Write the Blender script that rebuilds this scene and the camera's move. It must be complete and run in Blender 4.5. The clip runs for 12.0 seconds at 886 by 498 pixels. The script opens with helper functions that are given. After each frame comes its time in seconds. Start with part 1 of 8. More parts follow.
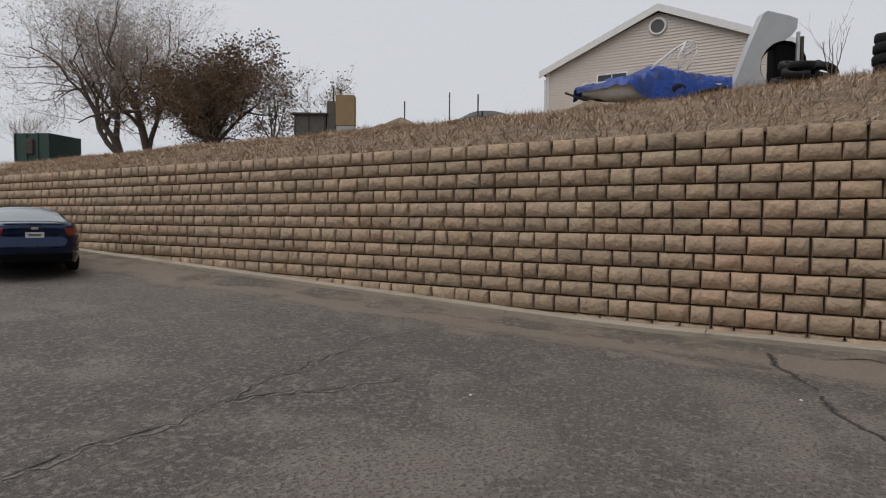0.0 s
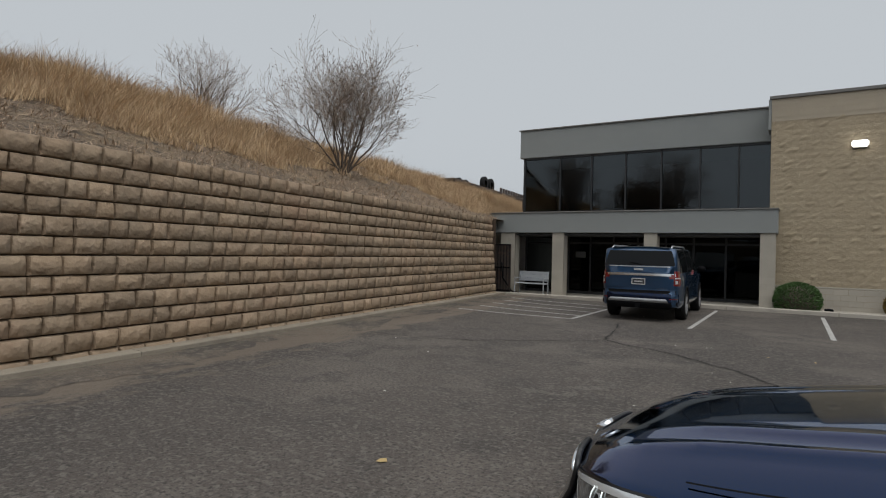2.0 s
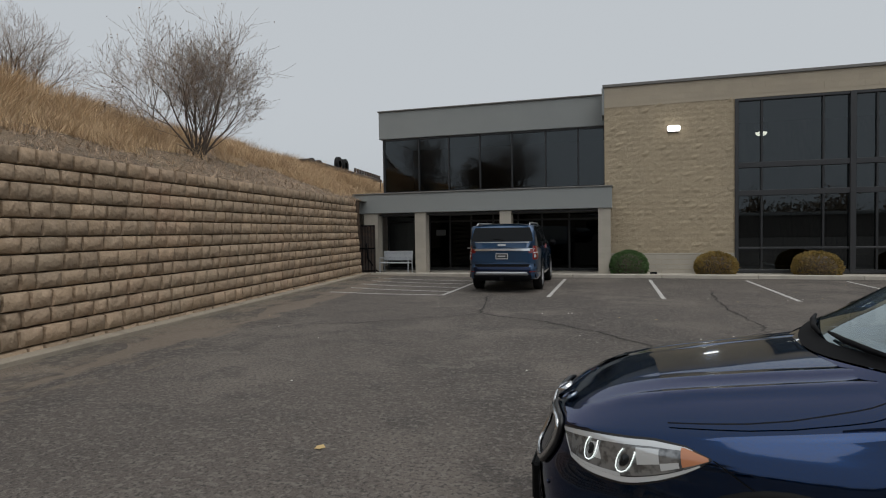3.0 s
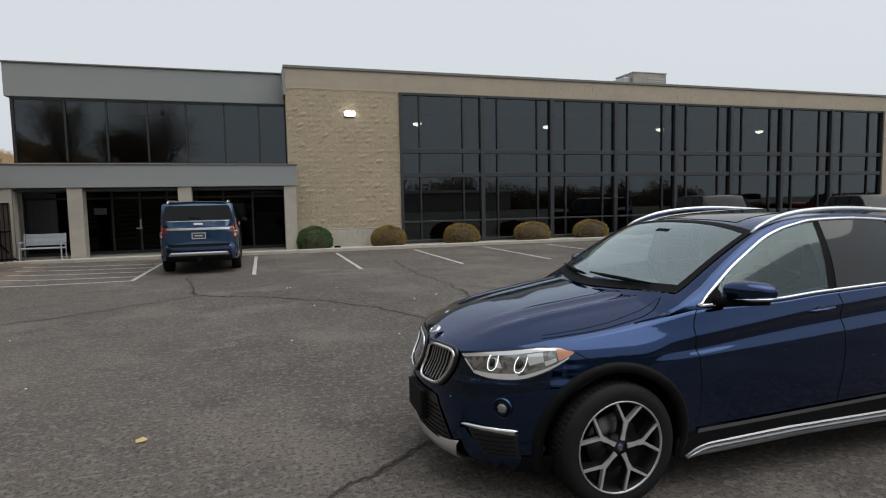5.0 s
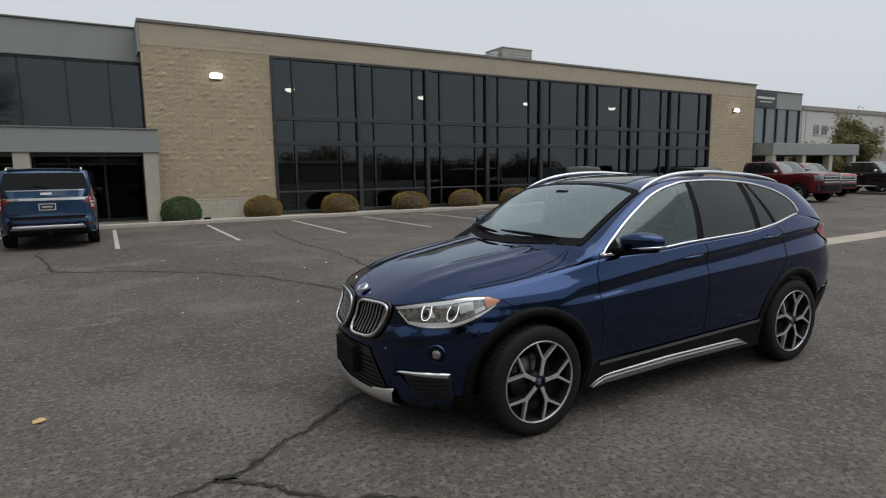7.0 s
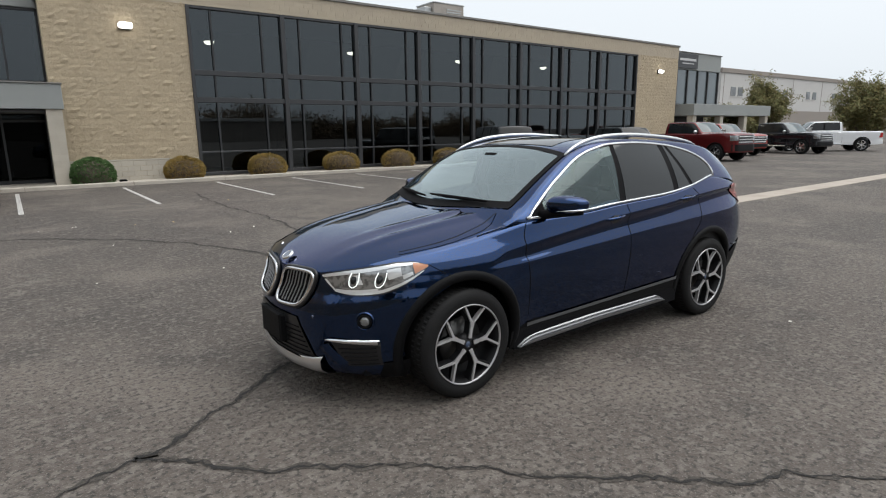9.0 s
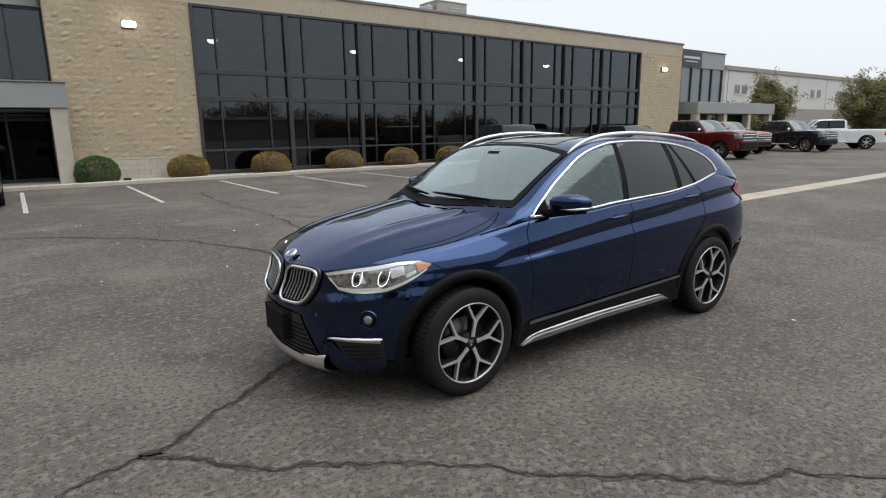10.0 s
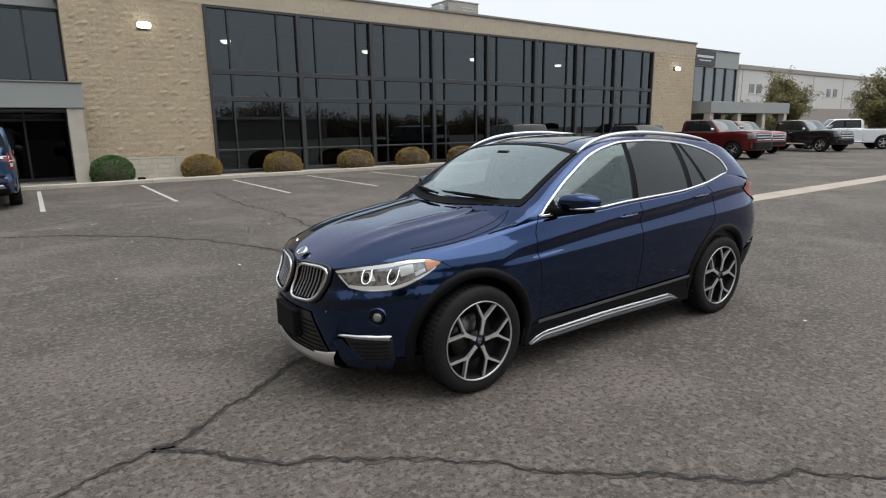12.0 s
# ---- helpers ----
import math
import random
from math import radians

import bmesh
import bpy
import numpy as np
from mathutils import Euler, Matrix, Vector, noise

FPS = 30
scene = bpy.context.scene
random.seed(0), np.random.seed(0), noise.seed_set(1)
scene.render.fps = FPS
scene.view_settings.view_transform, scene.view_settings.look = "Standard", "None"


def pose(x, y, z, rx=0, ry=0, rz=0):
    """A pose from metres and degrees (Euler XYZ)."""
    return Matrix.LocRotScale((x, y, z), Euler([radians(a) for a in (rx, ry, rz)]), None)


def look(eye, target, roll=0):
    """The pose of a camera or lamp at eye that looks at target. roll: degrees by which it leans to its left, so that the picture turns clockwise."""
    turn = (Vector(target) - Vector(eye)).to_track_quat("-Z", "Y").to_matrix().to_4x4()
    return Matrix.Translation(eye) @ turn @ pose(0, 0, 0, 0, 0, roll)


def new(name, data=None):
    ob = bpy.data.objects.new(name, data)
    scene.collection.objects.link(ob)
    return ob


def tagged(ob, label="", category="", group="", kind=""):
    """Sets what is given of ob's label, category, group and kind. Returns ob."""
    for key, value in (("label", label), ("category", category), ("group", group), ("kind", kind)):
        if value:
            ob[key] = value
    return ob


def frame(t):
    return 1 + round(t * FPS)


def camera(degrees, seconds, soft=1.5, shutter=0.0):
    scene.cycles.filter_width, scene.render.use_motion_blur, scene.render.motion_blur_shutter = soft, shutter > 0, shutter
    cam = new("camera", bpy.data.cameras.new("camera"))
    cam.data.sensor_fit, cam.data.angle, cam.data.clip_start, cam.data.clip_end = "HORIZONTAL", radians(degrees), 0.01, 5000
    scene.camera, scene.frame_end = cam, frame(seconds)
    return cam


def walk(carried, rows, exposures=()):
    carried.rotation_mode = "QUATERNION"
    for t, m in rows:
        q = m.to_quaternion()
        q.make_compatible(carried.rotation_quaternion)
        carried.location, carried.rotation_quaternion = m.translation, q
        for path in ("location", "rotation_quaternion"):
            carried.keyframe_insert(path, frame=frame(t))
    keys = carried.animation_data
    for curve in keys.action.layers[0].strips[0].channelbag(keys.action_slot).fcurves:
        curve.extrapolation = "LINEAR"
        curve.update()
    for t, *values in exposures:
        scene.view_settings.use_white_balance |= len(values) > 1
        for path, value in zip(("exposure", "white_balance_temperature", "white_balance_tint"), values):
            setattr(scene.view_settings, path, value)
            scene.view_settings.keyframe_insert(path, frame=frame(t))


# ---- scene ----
cam = camera(75.2, 12.0, 1.15)
# seconds, eye x y z, pitch, roll, yaw
PATH = [
    (0, 3.258, 1.324, 1.656, -2.75, -0.56, 126.17),
    (0.5, 2.909, 1.160, 1.693, -1.96, -0.97, 104.55),
    (1, 2.488, 1.090, 1.735, -1.23, -1.36, 77.48),
    (1.5, 2.149, 0.910, 1.738, -0.61, -1.73, 55.14),
    (2, 1.855, 0.859, 1.647, 0.30, -1.33, 31.43),
    (2.5, 1.606, 0.781, 1.647, 0.43, -1.04, 25.56),
    (3, 1.397, 0.379, 1.723, -1.74, 0.86, 16.43),
    (3.5, 1.062, 0.144, 1.753, -3.78, 1.72, 5.06),
    (5.5, -0.115, -0.326, 1.766, -4.58, 0.83, -20.40),
    (6, -0.244, -0.350, 1.773, -4.76, 0.75, -22.22),
    (6.5, -0.339, -0.300, 1.737, -6.01, 0.79, -26.17),
    (7, -0.334, -0.284, 1.700, -7.66, 0.83, -30.28),
    (7.5, -0.288, -0.274, 1.706, -9.40, 0.78, -33.52),
    (9.5, -0.268, -0.269, 1.727, -11.85, 0.60, -36.83),
    (10, -0.270, -0.272, 1.727, -11.89, 0.69, -36.49),
    (10.5, -0.272, -0.283, 1.729, -11.88, 0.68, -36.11),
    (11, -0.276, -0.296, 1.729, -11.88, 0.71, -35.85),
    (11.5, -0.280, -0.298, 1.724, -11.90, 0.71, -35.54),
    (12, -0.278, -0.305, 1.725, -11.90, 0.71, -35.38),
]
walk(cam, [(t, pose(x, y, z, 90 + p, r, w)) for t, x, y, z, p, r, w in PATH],
     exposures=[(0, 0.17, 6620, 14), (1.0, 0.16, 6560, 12.5), (2.0, -0.03, 6500, 10), (2.6, -0.03, 6500, 10), (3.5, -0.03, 6500, 10), (5.4, 0.40, 6500, 10), (7.0, 0.22, 6500, 10), (7.6, 0.37, 6500, 10), (9.4, 0.75, 6500, 10), (12, 0.75, 6500, 10)])

# ---- world and light: an overcast winter day ----
world = bpy.data.worlds.new("overcast_sky")
scene.world = world
world.use_nodes = True
_nt = world.node_tree
_bg = _nt.nodes["Background"]
_sky = _nt.nodes.new("ShaderNodeTexSky")
_sky.sky_type = 'NISHITA'
_sky.sun_disc = False
_sky.sun_elevation = radians(66)
_sky.sun_rotation = radians(130)
_sky.air_density = 1.0
_sky.dust_density = 6.0
_sky.ozone_density = 1.0
_hs = _nt.nodes.new("ShaderNodeHueSaturation")
_hs.inputs["Saturation"].default_value = 0.10
_hs.inputs["Value"].default_value = 1.0
_mx = _nt.nodes.new("ShaderNodeMix")
_mx.data_type = 'RGBA'
_mx.inputs["Factor"].default_value = 0.78
_nt.links.new(_sky.outputs[0], _hs.inputs["Color"])
_nt.links.new(_hs.outputs[0], _mx.inputs["A"])
_mx.inputs["B"].default_value = (5.9, 6.35, 6.75, 1)
_nt.links.new(_mx.outputs["Result"], _bg.inputs["Color"])
_bg.inputs["Strength"].default_value = 0.1

sun = new("sun", bpy.data.lights.new("sun", 'SUN'))
sun.data.energy = 1.3
sun.data.angle = radians(70)
sun.data.color = (1.0, 0.97, 0.93)
sun.matrix_world = look((0, 0, 50), (-17, 14, 0))

# ---- helpers for meshes and materials ----
def mesh_ob(name, verts, faces, material, parent=None, label="", smooth=False, kind="", category="", group=""):
    me = bpy.data.meshes.new(name)
    me.from_pydata([tuple(v) for v in verts], [], [tuple(f) for f in faces])
    if smooth:
        me.polygons.foreach_set("use_smooth", [True] * len(me.polygons))
    me.materials.append(material)
    me.update()
    ob = new(name, me)
    if parent is not None:
        ob.parent = parent
    return tagged(ob, label, category, "" if parent is not None else group, kind)


def part(name, bm, material, parent=None, label="", smooth=False):
    me = bpy.data.meshes.new(name)
    bm.normal_update()
    bm.to_mesh(me)
    bm.free()
    if smooth:
        me.polygons.foreach_set("use_smooth", [True] * len(me.polygons))
    me.materials.append(material)
    ob = new(name, me)
    if parent is not None:
        ob.parent = parent
    if label:
        ob["label"] = label
    return ob


def thing(name, m, label, category, group="", kind=""):
    ob = new(name)
    ob.empty_display_size = 0.1
    ob.matrix_basis = m
    return tagged(ob, label, category, group, kind)


class Geo:
    """Vertices and faces gathered from simple forms."""

    def __init__(self):
        self.v, self.f = [], []

    def add(self, verts, faces):
        n = len(self.v)
        self.v += [tuple(v) for v in verts]
        self.f += [tuple(i + n for i in f) for f in faces]
        return self

    def box(self, x0, x1, y0, y1, z0, z1, b=0.0):
        """A box; b: width of the chamfer on all its edges."""
        if b <= 0:
            p = [(x, y, z) for z in (z0, z1) for y in (y0, y1) for x in (x0, x1)]
            return self.add(p, [(0, 2, 3, 1), (4, 5, 7, 6), (0, 1, 5, 4), (2, 6, 7, 3), (0, 4, 6, 2), (1, 3, 7, 5)])
        bm = bmesh.new()
        bmesh.ops.create_cube(bm, size=1)
        for v in bm.verts:
            v.co = ((x0 + x1) / 2 + v.co.x * (x1 - x0), (y0 + y1) / 2 + v.co.y * (y1 - y0), (z0 + z1) / 2 + v.co.z * (z1 - z0))
        bmesh.ops.bevel(bm, geom=bm.edges[:], offset=b, segments=1, affect='EDGES')
        bm.verts.index_update()
        self.add([v.co[:] for v in bm.verts], [[v.index for v in f.verts] for f in bm.faces])
        bm.free()
        return self

    def grid(self, P, close=False):
        """P: rows of points."""
        n, m = len(P), len(P[0])
        f = []
        for i in range(n - 1):
            for j in range(m - (0 if close else 1)):
                k = (j + 1) % m
                f.append((i * m + j, i * m + k, (i + 1) * m + k, (i + 1) * m + j))
        return self.add([p for row in P for p in row], f)

    def tube(self, pts, r, sides=8, caps=True):
        """A round bar along points; r: a radius or one for each point."""
        pts = [Vector(p) for p in pts]
        rs = r if hasattr(r, "__len__") else [r] * len(pts)
        rows, side = [], None
        for i, p in enumerate(pts):
            d = (pts[min(i + 1, len(pts) - 1)] - pts[max(i - 1, 0)]).normalized()
            if side is None:
                side = d.orthogonal().normalized()
            side = (side - d * side.dot(d)).normalized()
            up = d.cross(side)
            rows.append([p + (side * math.cos(a) + up * math.sin(a)) * rs[i] for a in (2 * math.pi * k / sides for k in range(sides))])
        n = len(self.v)
        self.grid(rows, close=True)
        if caps:
            self.f.append(tuple(n + k for k in reversed(range(sides))))
            self.f.append(tuple(n + (len(rows) - 1) * sides + k for k in range(sides)))
        return self

    def lathe(self, prof, axis_m, sides=24):
        """Turns a profile of (radius, height) round the local z of axis_m."""
        rows = []
        for rad, hh in prof:
            rows.append([axis_m @ Vector((rad * math.cos(2 * math.pi * k / sides), rad * math.sin(2 * math.pi * k / sides), hh)) for k in range(sides)])
        return self.grid(rows, close=True)

    def prism(self, poly, depth, m):
        """A flat polygon (x, y) with a thickness, placed by m."""
        n = len(poly)
        p = [m @ Vector((x, y, 0)) for x, y in poly] + [m @ Vector((x, y, depth)) for x, y in poly]
        f = [tuple(reversed(range(n))), tuple(range(n, 2 * n))] + [(i, (i + 1) % n, n + (i + 1) % n, n + i) for i in range(n)]
        return self.add(p, f)

    def make(self, name, material, parent=None, label="", smooth=False, kind="", category="", group=""):
        return mesh_ob(name, self.v, self.f, material, parent, label, smooth, kind, category, group)


def ramp(x, pts):
    """Piecewise linear."""
    if x <= pts[0][0]:
        return pts[0][1]
    for (a, p), (b, q) in zip(pts, pts[1:]):
        if x <= b:
            return p + (q - p) * (x - a) / (b - a)
    return pts[-1][1]


def curve(x, pts):
    """Smooth through the points (Catmull-Rom in y)."""
    if x <= pts[0][0]:
        return pts[0][1]
    if x >= pts[-1][0]:
        return pts[-1][1]
    for i in range(len(pts) - 1):
        if x <= pts[i + 1][0]:
            (a, p), (b, q) = pts[i], pts[i + 1]
            p0 = pts[i - 1] if i else (2 * a - b, 2 * p - q)
            p3 = pts[i + 2] if i + 2 < len(pts) else (2 * b - a, 2 * q - p)
            t, h = (x - a) / (b - a), b - a
            ma, mb = (q - p0[1]) / (b - p0[0]) * h, (p3[1] - p) / (p3[0] - a) * h
            lim = 3 * abs(q - p)
            ma, mb = max(-lim, min(lim, ma)), max(-lim, min(lim, mb))
            return (2 * t**3 - 3 * t**2 + 1) * p + (t**3 - 2 * t**2 + t) * ma + (-2 * t**3 + 3 * t**2) * q + (t**3 - t**2) * mb


def mat(name, color, rough=0.6, metal=0.0, spots=(), bump=(), rand=0.0, island=0.0, coat=0.0, spec=0.5, rough_var=0.0, coords="position", hue=None):
    """spots: (scale, low, high, other colour, detail) layers of noise that mix in another colour; bump: (scale, metres, detail) layers of relief;
    rand: spread of brightness from object to object; island: from loose piece to loose piece."""
    m = bpy.data.materials.new(name)
    m.use_nodes = True
    nt = m.node_tree
    N, Lk = nt.nodes, nt.links
    b = N["Principled BSDF"]
    b.inputs["Roughness"].default_value = rough
    b.inputs["Metallic"].default_value = metal
    b.inputs["Specular IOR Level"].default_value = spec
    b.inputs["Coat Weight"].default_value = coat
    b.inputs["Coat Roughness"].default_value = 0.03
    col = None
    if coords == "position":
        src = N.new("ShaderNodeNewGeometry").outputs["Position"]
    else:
        src = N.new("ShaderNodeTexCoord").outputs["Object"]

    def noise_of(scale, detail=4.0, rr=0.55):
        n = N.new("ShaderNodeTexNoise")
        n.inputs["Scale"].default_value = scale
        n.inputs["Detail"].default_value = detail
        n.inputs["Roughness"].default_value = rr
        Lk.new(src, n.inputs["Vector"])
        return n.outputs["Fac"]

    rgb = N.new("ShaderNodeRGB")
    rgb.outputs[0].default_value = (*color, 1)
    col = rgb.outputs[0]
    for sp in spots:
        scale, lo, hi, other = sp[:4]
        fac = noise_of(scale, sp[4] if len(sp) > 4 else 4.0)
        mr = N.new("ShaderNodeMapRange")
        mr.inputs["From Min"].default_value, mr.inputs["From Max"].default_value = lo, hi
        if len(sp) > 5:
            mr.inputs["To Max"].default_value = sp[5]
        Lk.new(fac, mr.inputs["Value"])
        mx = N.new("ShaderNodeMix")
        mx.data_type = 'RGBA'
        Lk.new(mr.outputs[0], mx.inputs["Factor"])
        Lk.new(col, mx.inputs["A"])
        mx.inputs["B"].default_value = (*other, 1)
        col = mx.outputs["Result"]
    for amount, kind in ((rand, "o"), (island, "i")):
        if amount:
            r = N.new("ShaderNodeObjectInfo").outputs["Random"] if kind == "o" else N.new("ShaderNodeNewGeometry").outputs["Random Per Island"]
            mr = N.new("ShaderNodeMapRange")
            mr.inputs["To Min"].default_value, mr.inputs["To Max"].default_value = 1 - amount, 1 + amount
            Lk.new(r, mr.inputs["Value"])
            hs = N.new("ShaderNodeHueSaturation")
            Lk.new(mr.outputs[0], hs.inputs["Value"])
            Lk.new(col, hs.inputs["Color"])
            if hue:
                wn = N.new("ShaderNodeTexWhiteNoise")
                wn.noise_dimensions = '1D'
                Lk.new(r, wn.inputs["W"])
                m2 = N.new("ShaderNodeMix")
                m2.data_type = 'RGBA'
                m3 = N.new("ShaderNodeMath")
                m3.operation = 'MULTIPLY'
                m3.inputs[1].default_value = hue[3]
                Lk.new(wn.outputs["Value"], m3.inputs[0])
                Lk.new(m3.outputs[0], m2.inputs["Factor"])
                Lk.new(hs.outputs[0], m2.inputs["A"])
                m2.inputs["B"].default_value = (*hue[:3], 1)
                col = m2.outputs["Result"]
            else:
                col = hs.outputs[0]
    Lk.new(col, b.inputs["Base Color"])
    if rough_var:
        mr = N.new("ShaderNodeMapRange")
        mr.inputs["To Min"].default_value, mr.inputs["To Max"].default_value = rough - rough_var, rough + rough_var
        Lk.new(noise_of(3.0), mr.inputs["Value"])
        Lk.new(mr.outputs[0], b.inputs["Roughness"])
    last = None
    for bp in bump:
        n = N.new("ShaderNodeBump")
        n.inputs["Distance"].default_value = bp[1]
        n.inputs["Strength"].default_value = 1.0
        Lk.new(noise_of(bp[0], bp[2] if len(bp) > 2 else 3.0), n.inputs["Height"])
        if last is not None:
            Lk.new(last, n.inputs["Normal"])
        last = n.outputs[0]
    if last is not None:
        Lk.new(last, b.inputs["Normal"])
    return m


def glow(name, color, strength):
    m = bpy.data.materials.new(name)
    m.use_nodes = True
    b = m.node_tree.nodes["Principled BSDF"]
    b.inputs["Base Color"].default_value = (0.8, 0.8, 0.8, 1)
    b.inputs["Emission Color"].default_value = (*color, 1)
    b.inputs["Emission Strength"].default_value = strength
    return m


def pane_mat(name, tint, gloss=(0.9, 0.95, 1.0), ior=1.5, rough=0.01):
    """Thin tinted glass: see-through by its tint, with Fresnel gloss."""
    m = bpy.data.materials.new(name)
    m.use_nodes = True
    nt = m.node_tree
    for n in list(nt.nodes):
        nt.nodes.remove(n)
    out = nt.nodes.new("ShaderNodeOutputMaterial")
    tr = nt.nodes.new("ShaderNodeBsdfTransparent")
    tr.inputs[0].default_value = (*tint, 1)
    gl = nt.nodes.new("ShaderNodeBsdfGlossy")
    gl.inputs[0].default_value = (*gloss, 1)
    gl.inputs["Roughness"].default_value = rough
    fr = nt.nodes.new("ShaderNodeFresnel")
    fr.inputs["IOR"].default_value = ior
    mx = nt.nodes.new("ShaderNodeMixShader")
    nt.links.new(fr.outputs[0], mx.inputs[0])
    nt.links.new(tr.outputs[0], mx.inputs[1])
    nt.links.new(gl.outputs[0], mx.inputs[2])
    nt.links.new(mx.outputs[0], out.inputs[0])
    return m


# ---- materials ----
M_ASPHALT = mat("worn_asphalt", (0.091, 0.0765, 0.0655), 0.9, spots=(
    (0.13, 0.44, 0.56, (0.060, 0.0515, 0.045), 4, 0.9), (0.38, 0.50, 0.60, (0.142, 0.121, 0.103), 8, 0.8), (1.3, 0.53, 0.64, (0.056, 0.049, 0.043), 8, 0.8), (3.2, 0.54, 0.66, (0.128, 0.111, 0.095), 7, 0.7),
    (15.0, 0.52, 0.63, (0.158, 0.140, 0.124), 3, 0.72), (30.0, 0.48, 0.37, (0.037, 0.033, 0.030), 2, 0.82), (70.0, 0.58, 0.68, (0.23, 0.208, 0.185), 2, 0.6)),
    bump=((3.0, 0.02, 4), (22.0, 0.020, 4), (70.0, 0.010, 2)))


def dusty_verge(m, origin, normal, reach, dust):
    """Lays dust over a ground material near a wall's foot, thinning out unevenly away from it."""
    nt = m.node_tree
    N, Lk = nt.nodes, nt.links
    b = N["Principled BSDF"]
    base = b.inputs["Base Color"].links[0].from_socket
    pos = N.new("ShaderNodeNewGeometry").outputs["Position"]
    sub = N.new("ShaderNodeVectorMath")
    sub.operation = 'SUBTRACT'
    sub.inputs[1].default_value = origin
    dot = N.new("ShaderNodeVectorMath")
    dot.operation = 'DOT_PRODUCT'
    dot.inputs[1].default_value = normal
    Lk.new(pos, sub.inputs[0])
    Lk.new(sub.outputs[0], dot.inputs[0])
    mp = N.new("ShaderNodeMapping")
    mp.inputs["Rotation"].default_value = (0, 0, radians(-6.3))
    mp.inputs["Scale"].default_value = (1.0, 0.35, 1.0)
    Lk.new(pos, mp.inputs["Vector"])
    n = N.new("ShaderNodeTexNoise")
    n.inputs["Scale"].default_value, n.inputs["Detail"].default_value, n.inputs["Roughness"].default_value = 1.6, 8.0, 0.65
    Lk.new(mp.outputs[0], n.inputs["Vector"])
    far = N.new("ShaderNodeMath")
    far.operation = 'MULTIPLY_ADD'
    far.inputs[1].default_value, far.inputs[2].default_value = -1.0 / reach, 0.62
    Lk.new(dot.outputs["Value"], far.inputs[0])
    add = N.new("ShaderNodeMath")
    add.operation = 'ADD'
    Lk.new(far.outputs[0], add.inputs[0])
    Lk.new(n.outputs["Fac"], add.inputs[1])
    mr = N.new("ShaderNodeMapRange")
    mr.inputs["From Min"].default_value, mr.inputs["From Max"].default_value, mr.inputs["To Max"].default_value = 0.69, 0.79, 0.65
    Lk.new(add.outputs[0], mr.inputs["Value"])
    mx = N.new("ShaderNodeMix")
    mx.data_type = 'RGBA'
    mx.inputs["B"].default_value = (*dust, 1)
    Lk.new(mr.outputs[0], mx.inputs["Factor"])
    Lk.new(base, mx.inputs["A"])
    Lk.new(mx.outputs["Result"], b.inputs["Base Color"])


dusty_verge(M_ASPHALT, (-5.44, 0.03, 0), (0.99403, 0.10911, 0), 3.4, (0.185, 0.147, 0.112))
M_DUST = mat("dusty_grit", (0.165, 0.134, 0.104), 0.95, spots=((0.9, 0.45, 0.57, (0.082, 0.071, 0.061), 7, 0.95), (9.0, 0.52, 0.66, (0.19, 0.165, 0.135), 4, 0.8), (40.0, 0.54, 0.66, (0.05, 0.045, 0.04), 3, 0.85)), bump=((9.0, 0.03, 5), (40.0, 0.02, 3)))
M_WORN = mat("worn_asphalt_streak", (0.135, 0.119, 0.103), 0.9, spots=((1.5, 0.48, 0.6, (0.09, 0.079, 0.069), 6, 0.9), (17.0, 0.52, 0.64, (0.17, 0.153, 0.136), 3, 0.75), (34.0, 0.47, 0.36, (0.045, 0.04, 0.036), 2, 0.85)), bump=((22.0, 0.022, 4), (70.0, 0.012, 2)))
M_CRACK = mat("open_crack", (0.016, 0.015, 0.014), 0.95, bump=((60, 0.01),))
M_CRUMB = mat("crumbled_asphalt", (0.052, 0.045, 0.039), 0.95, spots=((20, 0.48, 0.6, (0.085, 0.074, 0.064), 4, 0.9), (60, 0.54, 0.64, (0.02, 0.018, 0.016), 2, 0.8)), bump=((22.0, 0.03, 4),))
M_PAINT_LINE = mat("worn_line_paint", (0.49, 0.48, 0.455), 0.8, spots=((14.0, 0.50, 0.66, (0.13, 0.125, 0.12), 5, 0.85), (70.0, 0.55, 0.7, (0.2, 0.2, 0.19), 2, 0.7)))
M_CONCRETE = mat("curb_concrete", (0.42, 0.385, 0.33), 0.85, spots=((2.0, 0.5, 0.75, (0.30, 0.275, 0.235), 5, 0.8), (30.0, 0.55, 0.7, (0.33, 0.31, 0.28), 3, 0.7)), bump=((60.0, 0.004),), rand=0.07)
M_GUTTER = mat("dusty_gutter_concrete", (0.37, 0.325, 0.275), 0.9, spots=((1.2, 0.48, 0.7, (0.29, 0.25, 0.21), 5, 0.8), (20.0, 0.55, 0.7, (0.30, 0.265, 0.225), 3, 0.6)), bump=((40.0, 0.006),))
M_CURB = mat("dusty_footing_concrete", (0.30, 0.262, 0.205), 0.9, spots=((2.0, 0.48, 0.7, (0.22, 0.19, 0.15), 5, 0.8), (30.0, 0.55, 0.7, (0.24, 0.21, 0.17), 3, 0.7)), bump=((20.0, 0.012), (60.0, 0.004)), rand=0.08)
